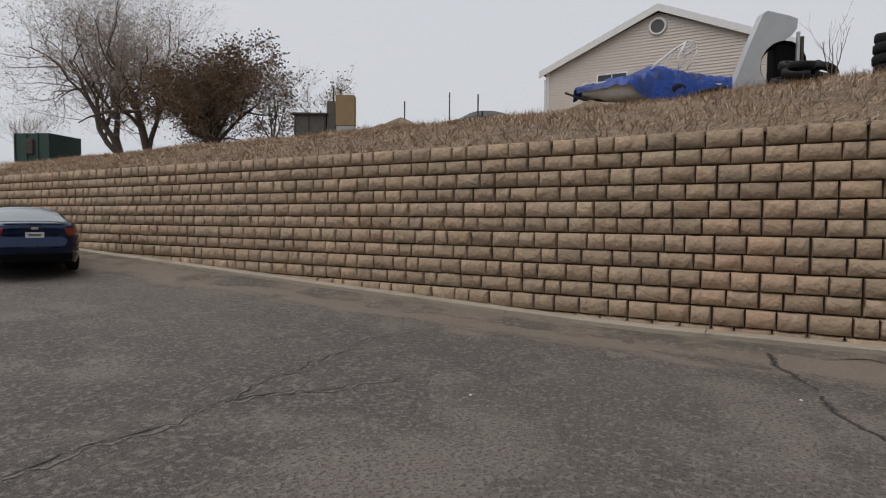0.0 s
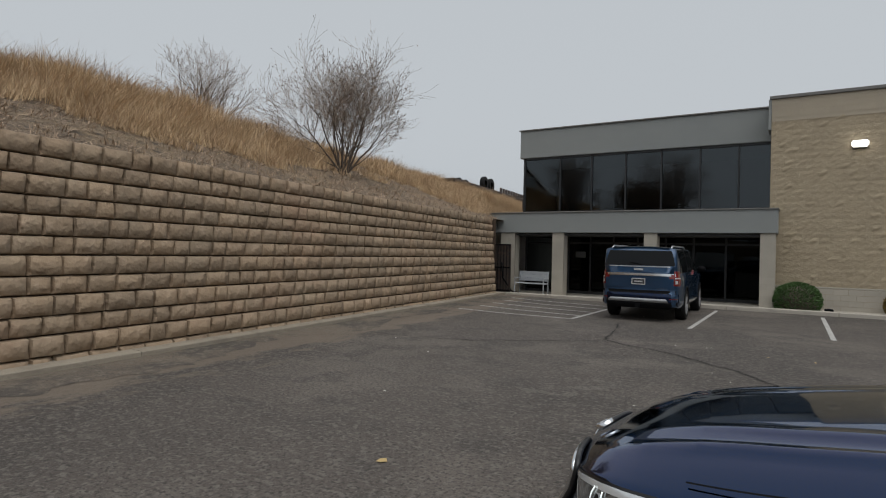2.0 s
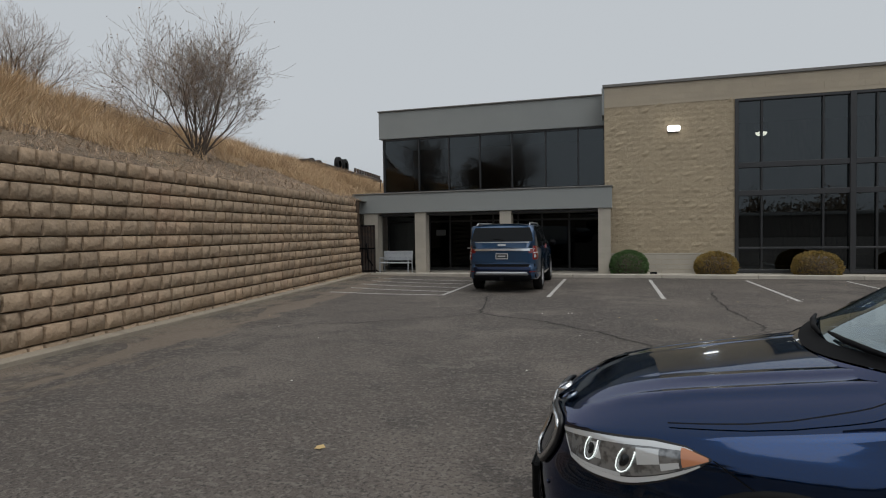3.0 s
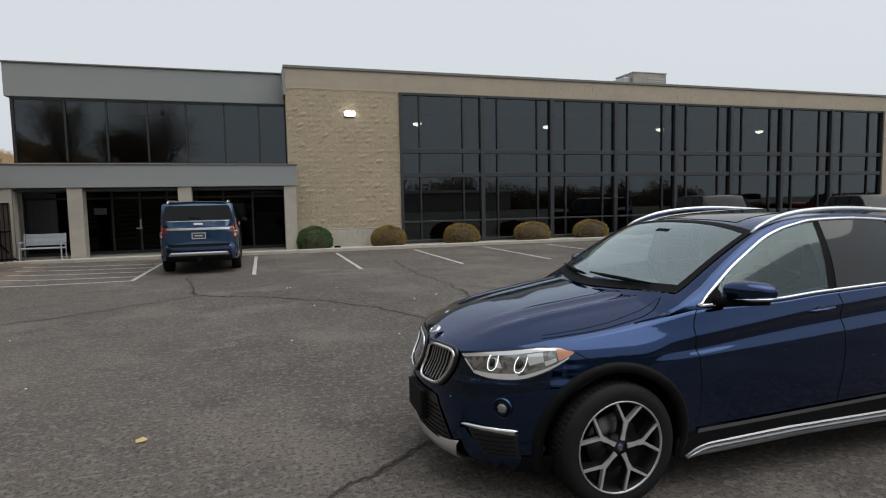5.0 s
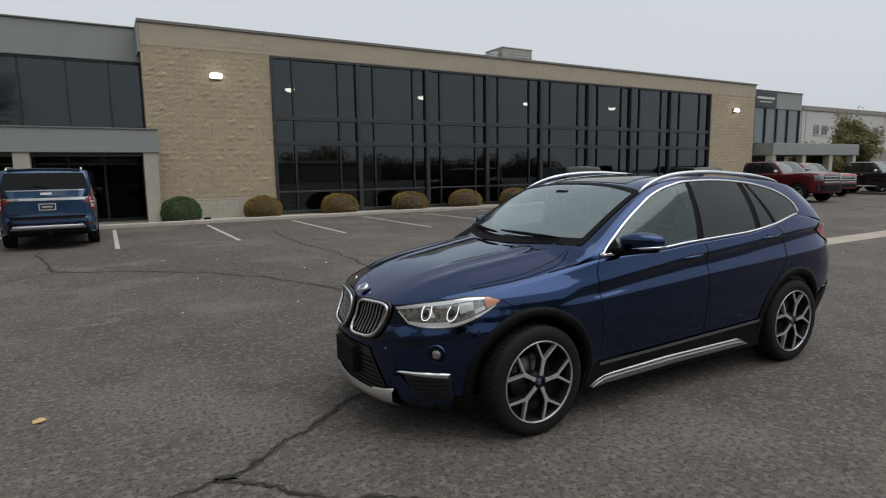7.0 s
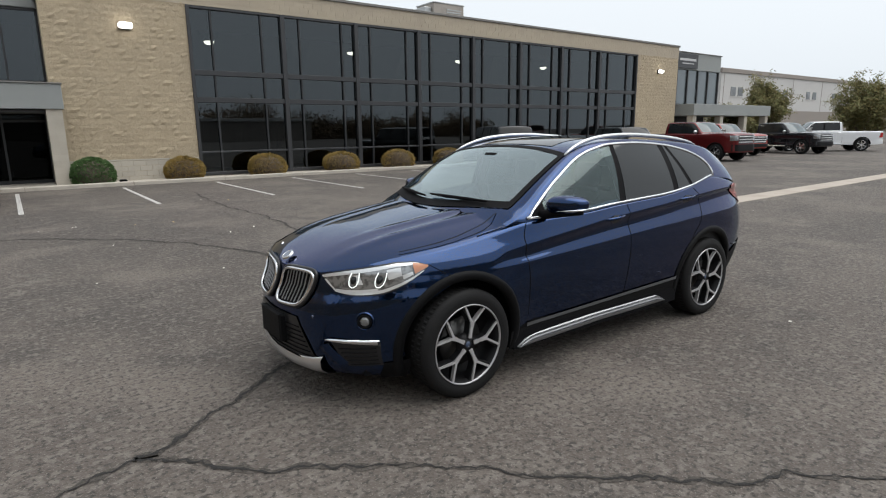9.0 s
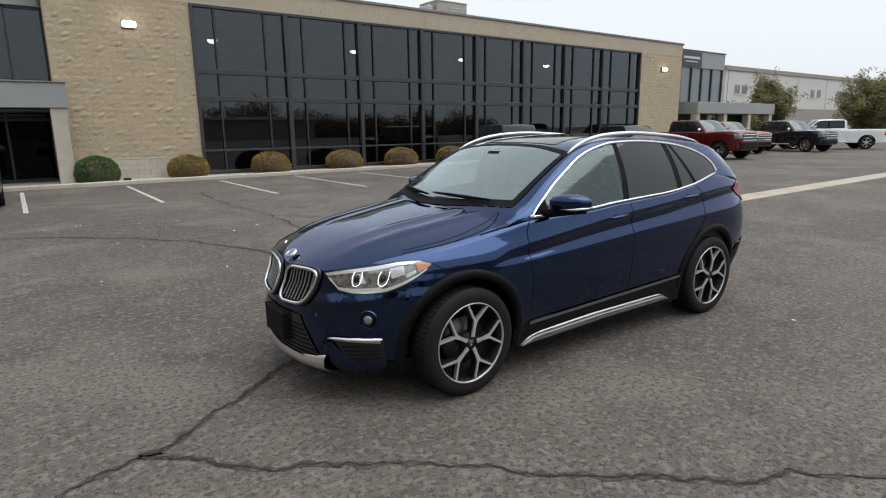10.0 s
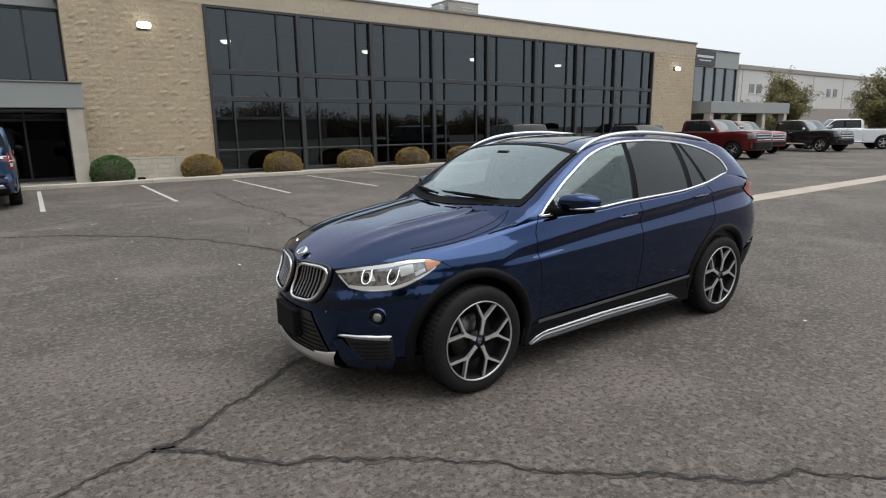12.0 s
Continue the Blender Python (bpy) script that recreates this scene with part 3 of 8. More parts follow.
for _ in range(44000):
    q, d = gr.uniform(-28, 34), 0.40 + 9.4 * gr.random() ** 1.1
    p = hill(q, d, 0.012)
    if gr.random() < 0.25:
        blades(g, gr, p, 4, gr.uniform(0.05, 0.17), 0.10, 0.007, 1.8)
        continue
    a, ln = gr.uniform(0, 3.14), gr.uniform(0.05, 0.30)
    t = Vector((math.cos(a), math.sin(a), gr.uniform(-0.15, 0.35))) * ln
    s = Vector((-math.sin(a), math.cos(a), 0.2)) * gr.uniform(0.004, 0.012)
    g.add([p - s, p + s, p + t + s * 0.6 + Vector((0, 0, 0.02)), p + t - s * 0.6 + Vector((0, 0, 0.02))], [(0, 1, 2, 3)])
g.make("dead_stalk_litter", M_STUBBLE, label="flattened dead stalks and weeds over the slope", kind="stuff", category="grass")

# ---- lot markings and cracks ----
def ribbon(g, pts, width, lift, r=None, step=0.16, wob=0.03):
    """A flat strip along points, uneven if r is given."""
    path = []
    for a, b in zip(pts, pts[1:]):
        a, b = Vector((*a, 0)), Vector((*b, 0))
        n = max(1, int((b - a).length / step))
        path += [a.lerp(b, i / n) for i in range(n)]
    path.append(Vector((*pts[-1], 0)))
    rows = []
    for i, p in enumerate(path):
        d = (path[min(i + 1, len(path) - 1)] - path[max(i - 1, 0)]).normalized()
        s = Vector((-d.y, d.x, 0))
        w, off = width, 0.0
        if r:
            w = width * r.uniform(0.3, 1.5) * (0.75 + 0.7 * noise.noise(Vector((p.x * 1.4, p.y * 1.4, 8))))
            off = wob * noise.noise(Vector((p.x * 2.2, p.y * 2.2, 5))) * 1.6 + wob * 0.8 * noise.noise(Vector((p.x * 7, p.y * 7, 2))) + 0.35 * wob * r.uniform(-1, 1)
        q = p + s * off
        rows.append([(v.x, v.y, ground_z(v.x, v.y) + lift) for v in (q - s * w / 2, q + s * w / 2)])
    g.grid(rows)


cr = random.Random(3)
for name, pts, width in (
        ("a", ((-5.4, 0.23), (-4.6, 0.5), (-3.5, 1.02), (-2.67, 1.28), (-2.07, 1.66), (-1.58, 1.93), (-1.16, 2.27), (-0.32, 2.86), (0.08, 3.02), (0.49, 3.2), (0.91, 3.47), (1.23, 3.69), (2.0, 4.3), (2.9, 6.3)), 0.052),
        ("b", ((0.08, 3.02), (0.35, 2.70), (0.64, 2.45), (1.27, 1.98), (1.75, 1.48), (2.37, 0.96), (2.99, 0.52), (4.2, -0.4)), 0.034),
        ("c", ((-1.74, 15.6), (-1.75, 15.0), (-1.45, 13.2), (-1.25, 12.01), (0.1, 11.29), (1.07, 10.38), (1.89, 9.31), (2.33, 8.26), (2.9, 6.3)), 0.055),
        ("d", ((4.02, 17.67), (3.75, 15.2), (3.72, 13.59), (3.85, 11.6), (3.8, 10.31), (3.72, 9.55), (3.1, 7.6)), 0.045),
        ("e", ((-1.25, 12.01), (-3.3, 10.4), (-5.2, 9.9)), 0.03)):
    g = Geo()
    ribbon(g, pts, width * 1.5, 0.003, cr, 0.05, 0.05)
    g.make("crumbled_edge", M_CRUMB, ground)
    g = Geo()
    ribbon(g, pts, width * 0.55, 0.005, cr, 0.03, 0.05)
    g.make("pavement_crack", M_CRACK, ground)
# grit and dust washed along the foot of the wall, and worn streaks
g = Geo()
rows, q = [], -16.0
while q < 20.6:
    wide = 0.75 + 0.75 * noise.noise(Vector((q * 0.45, 2, 8))) + 0.35 * noise.noise(Vector((q * 1.7, 5, 1))) + cr.uniform(-0.07, 0.07)
    wide = max(0.12, wide)
    row = []
    for k in range(5):
        p = on_wall(q + (cr.uniform(-0.04, 0.04) if k == 4 else 0), -0.236 - wide * k / 4, 0)
        row.append((p.x, p.y, ground_z(p.x, p.y) + (0.012 if k < 4 else 0.003)))
    rows.append(row)
    q += 0.14
g.grid(rows).make("grit_strip", M_DUST, ground, smooth=True)
for pts, width in ((((-4.2, 7.3), (-3.4, 7.55), (-2.5, 7.5), (-1.9, 7.62)), 0.22), (((-0.75, 7.2), (-0.3, 7.9), (-0.1, 8.4)), 0.4), (((-3.9, -1.2), (-2.6, -1.5), (-1.5, -1.35)), 0.25),
                   (((-3.6, 1.9), (-2.6, 2.3), (-1.9, 2.2)), 0.2)):
    g = Geo()
    ribbon(g, pts, width, 0.003, cr, 0.09, 0.25)
    g.make("worn_streak", M_WORN, ground)
for pts in (((2.04, -2.99), (1.52, -3.05), (0.78, -3.03), (-0.11, -3.39), (-1.05, -3.55), (-2.13, -3.91), (-3.06, -3.71)), ((0.3, -3.2), (-0.6, -2.7), (-1.3, -2.5))):
    g = Geo()
    ribbon(g, pts, 0.05, 0.005, cr, 0.07, 0.09)
    g.make("worn_seam", M_WORN, ground)
    g = Geo()
    ribbon(g, [(x, y - 0.05) for x, y in pts], 0.018, 0.006, cr, 0.07, 0.10)
    g.make("pavement_crack", M_CRACK, ground)
lines = [((x, 15.25), (x, 20.8)) for x in (-3.03, -0.2, 2.58, 5.5, 8.3, 11.0, 13.75, 16.5, 19.25, 22.0, 24.75, 27.5)]
lines += [((-7.2, 15.3), (-3.03, 15.3))]
lines += [((-3.1, 16.2 + 1.15 * i), (-3.1 - min(4.3, 4.3 - 0.1 * i), 16.75 + 1.15 * i)) for i in range(4)]
for pts in lines:
    g = Geo()
    ribbon(g, pts, 0.10, 0.004, None, 1.0)
    g.make("parking_line", M_PAINT_LINE, ground)
g = Geo()
for i in range(22):
    x = 9.5 + 3.0 * i
    g.box(x + 0.006, x + 2.994, 6.22, 6.82, -0.1, 0.012, 0.008)
g.make("concrete_gutter", M_GUTTER, ground)

# ---- the office building ----
building = thing("office_building", pose(0, 0, 0), "two-storey tan block office building with dark glass and grey fascias", "building")
YF = 23.3


def courses(g, x0, x1, z0, z1, y, bw, bh, r, rough=0.0, joint=0.008, depth=0.06):
    """Block courses on a wall that faces -y; rough: how far split faces stand out unevenly."""
    n = max(1, round((z1 - z0) / bh))
    bh = (z1 - z0) / n
    for j in range(n):
        a = x0 - (bw / 2 if j % 2 else 0)
        while a < x1 - 0.02:
            lo, hi = max(a, x0) + joint / 2, min(a + bw, x1) - joint / 2
            zl, zh = z0 + j * bh + joint / 2, z0 + (j + 1) * bh - joint / 2
            if hi - lo > 0.03:
                if rough:
                    nx, nz = 4, 3
                    P = []
                    ph = r.uniform(0, 99)
                    for jj in range(nz):
                        row = []
                        for ii in range(nx):
                            rim = ii in (0, nx - 1) or jj in (0, nz - 1)
                            row.append((lo + (hi - lo) * ii / (nx - 1), y - (0.006 if rim else 0.011) - rough * 1.0 * (r.uniform(0, 1) ** 6) * (0.35 if rim else 1.0), zl + (zh - zl) * jj / (nz - 1)))
                        P.append(row)
                    g.grid(P)
                else:
                    g.add([(lo, y, zl), (hi, y, zl), (hi, y, zh), (lo, y, zh), (lo, y + depth, zl), (hi, y + depth, zl), (hi, y + depth, zh), (lo, y + depth, zh)],
                          [(0, 1, 2, 3), (3, 2, 6, 7), (1, 5, 6, 2), (4, 0, 3, 7)])
            a += bw


br = random.Random(2)
for x0, x1 in ((1.11, 5.60), (33.12, 37.75)):
    Geo().box(x0, x1, YF + 0.012, YF + 0.5, 0, 6.47).make("wall_core", M_MORTAR, building)
for x0, x1 in ((1.11, 5.66), (33.08, 37.75)):
    g = Geo()
    courses(g, x0, x1, 0.80, 6.42, YF, 0.406, 0.2007, br, rough=0.03, joint=0.004)
    g.make("split_face_wall", M_SPLIT, building, "rough split-face tan block", kind="stuff")
    g = Geo()
    courses(g, x0, x1, 0.0, 0.74, YF - 0.02, 0.406, 0.185, br)
    g.box(x0, x1, YF - 0.016, YF + 0.05, 0.742, 0.798, 0.01)
    g.make("base_wall", M_BASEBLOCK, building, "smooth pale block base")
g = Geo()
courses(g, 1.11, 37.75, 6.46, 7.08, YF - 0.03, 0.406, 0.207, br)
g.box(1.12, 37.74, YF - 0.022, YF + 0.4, 6.32, 7.07)
g.make("parapet_band", M_BAND, building, "smooth tan block parapet")
Geo().box(1.05, 37.81, YF - 0.09, YF + 0.45, 7.08, 7.19, 0.012).make("coping", M_COPING, building, "dark metal coping")
Geo().box(1.02, 1.105, YF - 0.05, 26.5, 6.05, 7.075, 0.01).make("corner_cladding", M_FASCIA, building)

# curtain wall
MULL = [5.68, 9.29, 12.64, 15.97, 19.34, 22.67, 25.96, 29.35, 33.05]
BARS = [(6.50, 8.42), (10.02, 11.95), (13.36, 15.30), (16.67, 18.60), (20.0, 21.93), (23.39, 25.20), (26.69, 28.54), (30.19, 32.09)]
for x in MULL:
    w = 0.09 if 6 < x < 33 else 0.06
    Geo().box(x - w, x + w, YF - 0.06, YF + 0.2, 0.08, 6.31, 0.01).make("main_mullion", M_MAINMULL, building)
for z0, z1 in ((0.08, 0.2), (2.84, 3.03), (3.84, 4.03), (6.22, 6.31), (0.93, 1.0)):
    Geo().box(5.7, 33.04, YF - 0.02, YF + 0.18, z0, z1, 0.008).make("transom", M_MAINMULL, building)
for pair in BARS:
    for x in pair:
        Geo().box(x - 0.035, x + 0.035, YF + 0.012, YF + 0.17, 0.2, 6.22, 0.006).make("window_bar", M_MULLION, building)
for (a, b), (m0, m1) in zip(zip(MULL, MULL[1:]), BARS):
    xx = [a + 0.08, m0, m1, b - 0.08]
    for x0, x1 in zip(xx, xx[1:]):
        for z0, z1 in ((0.2, 0.93), (1.0, 2.84), (3.03, 3.84), (4.03, 6.22)):
            t = br.uniform(-0.004, 0.004)
            ob = mesh_ob("pane", [(x0, YF + 0.09 + t, z0), (x1, YF + 0.09 - t, z0), (x1, YF + 0.09 - t, z1), (x0, YF + 0.09 + t, z1)], [(0, 1, 2, 3)], M_PANE, building)
# rooms behind the glass, their dimness put into the dark colour
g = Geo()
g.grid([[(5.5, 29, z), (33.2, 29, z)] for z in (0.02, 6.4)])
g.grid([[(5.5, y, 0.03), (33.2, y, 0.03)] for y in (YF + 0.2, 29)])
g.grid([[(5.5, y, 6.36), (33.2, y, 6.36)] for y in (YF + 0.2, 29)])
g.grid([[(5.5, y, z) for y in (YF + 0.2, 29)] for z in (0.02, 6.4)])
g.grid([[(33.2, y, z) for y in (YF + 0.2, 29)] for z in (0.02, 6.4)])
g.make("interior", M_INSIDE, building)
for x in (6.9, 13.4, 19.9, 26.4):
    lamp = thing("pendant_lamp", pose(x, 25.2, 5.35), "lit round pendant lamp hanging behind tinted glass", "lamp", "pendant lamps in the lobby")
    Geo().lathe([(0.02, 0.22), (0.10, 0.2), (0.2, 0.08), (0.22, 0)], pose(0, 0, 0), 16).make("shade", M_LAMPBODY, lamp, smooth=True)
    Geo().lathe([(0.21, 0.0), (0.17, -0.09), (0.08, -0.13), (0.001, -0.14)], pose(0, 0, 0), 16).make("bulb", M_PENDANT, lamp, smooth=True)
    Geo().tube([(0, 0, 0.2), (0, 0, 1.0)], 0.012, 6).make("cord", M_BLACKPL, lamp)

# grey wing with canopy
Geo().box(-8.5, 1.12, 24.13, 30.0, 5.82, 7.0, 0.015).make("upper_fascia", M_FASCIA, building, "flat grey stucco fascia")
Geo().box(-8.55, 1.10, 24.07, 24.4, 7.0, 7.055, 0.01).make("upper_coping", M_COPING, building)
Geo().box(-9.0, 1.38, 22.3, 24.4, 2.5, 3.28, 0.015).make("canopy", M_FASCIA, building, "grey stucco canopy over the entrance")
Geo().box(-9.03, 1.41, 22.26, 24.4, 3.28, 3.325, 0.01).make("canopy_coping", M_COPING, building)
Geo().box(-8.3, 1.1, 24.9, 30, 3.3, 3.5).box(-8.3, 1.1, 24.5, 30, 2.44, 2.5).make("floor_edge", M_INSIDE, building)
for x0, x1 in ((-8.5, -7.86), (-6.27, -5.8), (-2.8, -2.34), (0.88, 1.33)):
    g = Geo()
    courses(g, x0, x1, 0.03, 2.5, 22.36, 0.46 if x1 - x0 < 0.5 else 0.32, 0.206, br)
    g.box(x0 + 0.004, x1 - 0.004, 22.364, 22.82, 0.03, 2.5)
    g.make("column", M_BASEBLOCK, building, "pale block column")
# upper strip window
g = Geo()
UPX = [-8.3, -6.68, -5.33, -3.96, -2.6, -1.22, 0.08, 1.1]
for x in UPX:
    g.box(x - 0.03, x + 0.03, 24.2, 24.34, 3.4, 5.82, 0.006)
for z0, z1 in ((3.36, 3.5), (5.74, 5.83)):
    g.box(-8.3, 1.1, 24.2, 24.34, z0, z1)
g.box(-8.36, -8.26, 24.22, 30, 3.36, 5.82)
g.make("strip_window_frame", M_MULLION, building)
for a, b in zip(UPX, UPX[1:]):
    mesh_ob("pane", [(a, 24.27, 3.48), (b, 24.27, 3.48), (b, 24.27, 5.76), (a, 24.27, 5.76)], [(0, 1, 2, 3)], M_PANE, building)
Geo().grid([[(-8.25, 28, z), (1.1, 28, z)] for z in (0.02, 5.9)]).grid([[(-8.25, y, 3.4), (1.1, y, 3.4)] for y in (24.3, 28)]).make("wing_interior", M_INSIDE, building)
# entrance screen under the canopy
g = Geo()
DOORX = [-8.2, -6.27, -5.35, -4.4, -3.45, -2.4, -1.4, -0.3, 0.95]
for x in DOORX:
    g.box(x - 0.035, x + 0.035, 24.3, 24.42, 0.05, 2.5, 0.005)
for z0, z1 in ((0.03, 0.16), (2.12, 2.2), (2.42, 2.5)):
    g.box(-8.2, 0.95, 24.31, 24.41, z0, z1)
g.make("entrance_frame", M_MULLION, building)
for a, b in zip(DOORX, DOORX[1:]):
    mesh_ob("pane", [(a, 24.36, 0.16), (b, 24.36, 0.16), (b, 24.36, 2.45), (a, 24.36, 2.45)], [(0, 1, 2, 3)], M_PANE_DARK, building)
# soffit sheet; the shade under the canopy is put into its dark colour
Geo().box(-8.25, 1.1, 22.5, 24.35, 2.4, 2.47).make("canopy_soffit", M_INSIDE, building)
Geo().box(-5.95, -5.52, 24.26, 24.29, 1.55, 1.80, 0.004).make("door_notice", M_PAPER, building, "small pale notice on the door")
Geo().box(-4.42, -4.37, 24.2, 24.29, 0.98, 1.35, 0.006).box(-4.56, -4.34, 24.23, 24.29, 0.98, 1.02).make("door_pull", M_GALV, building)
# closing walls
g = Geo()
g.box(1.2, 37.7, 29.0, 29.3, 0, 7.0)
g.box(1.15, 1.4, 24.3, 29.2, 0, 7.0)
g.box(37.5, 37.72, YF + 0.5, 29.2, 0, 7.0)
g.box(-8.4, 1.2, 29.7, 30, 0, 7)
g.make("rear_wall", M_BAND, building)
Geo().box(1.2, 37.7, YF + 0.42, 29.2, 6.6, 6.72).box(-8.4, 1.1, 24.4, 29.9, 6.5, 6.6).make("roof", M_COPING, building)
# pavement at the foot of the building
g = Geo()
x = -9.0
while x < 38:
    g.box(x + 0.004, min(x + 3.0, 38) - 0.004, 21.5, 21.78, -0.1, 0.125, 0.02)
    x += 3.0
g.make("kerb", M_CONCRETE, label="pale concrete kerb in front of the building", kind="structure", category="kerb")
Geo().box(-9.0, 38, 21.784, 24.4, -0.1, 0.05).make("pavement", M_CONCRETE, label="concrete walk along the building", kind="structure", category="pavement")
# roof unit
unit = thing("rooftop_unit", pose(19.75, 27.0, 6.72), "tan metal air-conditioning unit on the flat roof", "air conditioner")
Geo().box(-0.75, 1.30, -0.8, 0.8, 0, 1.66, 0.02).make("cabinet", M_UNIT, unit)
Geo().box(-0.78, 1.33, -0.83, 0.83, 1.66, 1.72, 0.01).make("lid", M_GALV, unit)
for k in range(6):
    Geo().box(0.1, 1.1, -0.82, -0.80, 0.7 + 0.13 * k, 0.76 + 0.13 * k).make("louvre", M_GALV, unit)
Geo().box(-1.2, -0.75, -0.6, 0.6, 0.3, 1.45, 0.03).make("intake_hood", M_GALV, unit)


def wall_lamp(x, z):
    t = thing("wall_lamp", pose(x, YF - 0.06, z), "lit wall pack lamp on the block wall", "lamp", "wall lamps")
    Geo().box(-0.2, 0.2, -0.06, 0.06, -0.12, 0.13, 0.02).make("housing", M_LAMPBODY, t)
    Geo().box(-0.22, 0.22, -0.24, -0.055, -0.09, 0.11, 0.05).make("lens", M_LAMP, t, "glowing white lens")


wall_lamp(3.56, 5.36)
wall_lamp(35.5, 5.36)

# ---- vehicles ----
def paint(name, color, metal=0.35, rough=0.28, flake=None):
    m = mat(name, color, rough, metal, coat=1.0, spec=0.05, spots=((350.0, 0.45, 0.75, flake or tuple(min(1, c * 1.7 + 0.004) for c in color), 1, 0.5),) if flake is not False else ())
    m.node_tree.nodes["Principled BSDF"].inputs["Coat IOR"].default_value = 1.42
    return m


M_BLUE = paint("deep_blue_metallic", (0.0003, 0.020, 0.078), 1.0, 0.10, (0.0005, 0.030, 0.115))
M_BLUE.node_tree.nodes["Principled BSDF"].inputs["Coat IOR"].default_value = 1.44
M_BLUE.node_tree.nodes["Principled BSDF"].inputs["Specular Tint"].default_value = (0.34, 0.45, 0.62, 1)
M_NAVY = paint("steel_blue_metallic", (0.022, 0.052, 0.105), 0.5, 0.3)
M_NAVY2 = paint("dark_blue_metallic", (0.002, 0.012, 0.046), 0.8, 0.22)
M_RED = paint("dark_red_metallic", (0.095, 0.008, 0.009), 0.3, 0.3)
M_RED2 = paint("orange_red_paint", (0.22, 0.024, 0.016), 0.1, 0.3)
M_BLACKP = paint("black_paint", (0.012, 0.013, 0.015), 0.2, 0.25)
M_GREYP = paint("graphite_paint", (0.04, 0.042, 0.045), 0.4, 0.3)
M_WHITEP = mat("white_paint", (0.72, 0.73, 0.74), 0.3, coat=0.8, spots=((1.5, 0.5, 0.7, (0.66, 0.67, 0.68), 3, 0.5),))
M_CARGLASS = mat("dark_car_glass", (0.012, 0.014, 0.015), 0.03, spec=0.42, spots=((2.0, 0.5, 0.7, (0.02, 0.023, 0.024), 2, 0.5),))
# opaque glass; part of the sky's reflection is put into its pale base colour
M_SCREEN = mat("sky_toned_car_glass", (0.105, 0.135, 0.145), 0.02, spec=0.9, coat=1.0, spots=((1.6, 0.45, 0.62, (0.088, 0.112, 0.12), 2, 0.8),))
M_FRONTGLASS = mat("door_glass", (0.085, 0.112, 0.12), 0.03, spec=0.4, coat=0.0, spots=((1.6, 0.45, 0.62, (0.075, 0.085, 0.088), 2, 0.8),))
M_BLACKGLASS = mat("privacy_glass", (0.004, 0.005, 0.006), 0.06, spec=0.25)
M_CHROME = mat("bright_trim", (0.72, 0.73, 0.74), 0.18, 1.0)
M_SATIN = mat("satin_silver_trim", (0.55, 0.56, 0.57), 0.38, 0.85, spots=((6, 0.5, 0.7, (0.48, 0.49, 0.5), 3, 0.6),))
M_SATINB = mat("brushed_rail_metal", (0.66, 0.67, 0.68), 0.28, 0.9, spots=((6, 0.5, 0.7, (0.60, 0.61, 0.62), 3, 0.6),))
M_SILL = mat("brushed_sill_metal", (0.33, 0.335, 0.345), 0.42, 0.85, spots=((6, 0.5, 0.7, (0.28, 0.285, 0.29), 3, 0.6),))
M_STRIP = mat("dull_grey_strip", (0.10, 0.103, 0.108), 0.45, 0.2, spots=((6, 0.5, 0.7, (0.085, 0.088, 0.092), 3, 0.6),))
M_RIMDARK = mat("dark_rim_pocket", (0.012, 0.012, 0.013), 0.5, 0.2, spec=0.2)
M_RIMFACE = mat("machined_rim_face", (0.56, 0.56, 0.57), 0.34, 0.6, spots=((20, 0.5, 0.7, (0.52, 0.52, 0.53), 3, 0.6),))
M_RIMLIP = mat("grey_rim_lip", (0.42, 0.42, 0.43), 0.34, 0.6, spots=((20, 0.5, 0.7, (0.2, 0.2, 0.205), 3, 0.6),))
M_DISC = mat("brake_disc_steel", (0.10, 0.098, 0.095), 0.45, 0.9)
M_LENS = mat("clear_lamp_lens", (0.66, 0.68, 0.69), 0.08, 0.3, spec=0.8, coat=1.0)
M_LENSDARK = mat("dark_lamp_inside", (0.30, 0.31, 0.315), 0.14, 0.6, coat=1.0, spots=((28, 0.45, 0.6, (0.08, 0.085, 0.09), 2, 0.8),))
M_RING = glow("lit_running_light", (0.9, 1.0, 0.97), 0.8)
M_AMBER = mat("amber_reflector", (0.48, 0.20, 0.10), 0.2, coat=1.0)
M_TAIL = mat("red_lamp_lens", (0.42, 0.016, 0.018), 0.12, coat=1.0, spots=((9, 0.5, 0.7, (0.5, 0.04, 0.03), 2, 0.6),))
M_TAILDARK = mat("dark_red_lamp_lens", (0.16, 0.010, 0.011), 0.15, coat=1.0, spots=((9, 0.5, 0.7, (0.22, 0.02, 0.016), 2, 0.6),))
M_PLATE = mat("pale_number_plate", (0.5, 0.5, 0.5), 0.5)
M_BADGE = mat("blue_badge_enamel", (0.05, 0.075, 0.13), 0.25, coat=1.0)
M_GRILLEBLK = mat("gloss_black_grille", (0.012, 0.012, 0.013), 0.3)


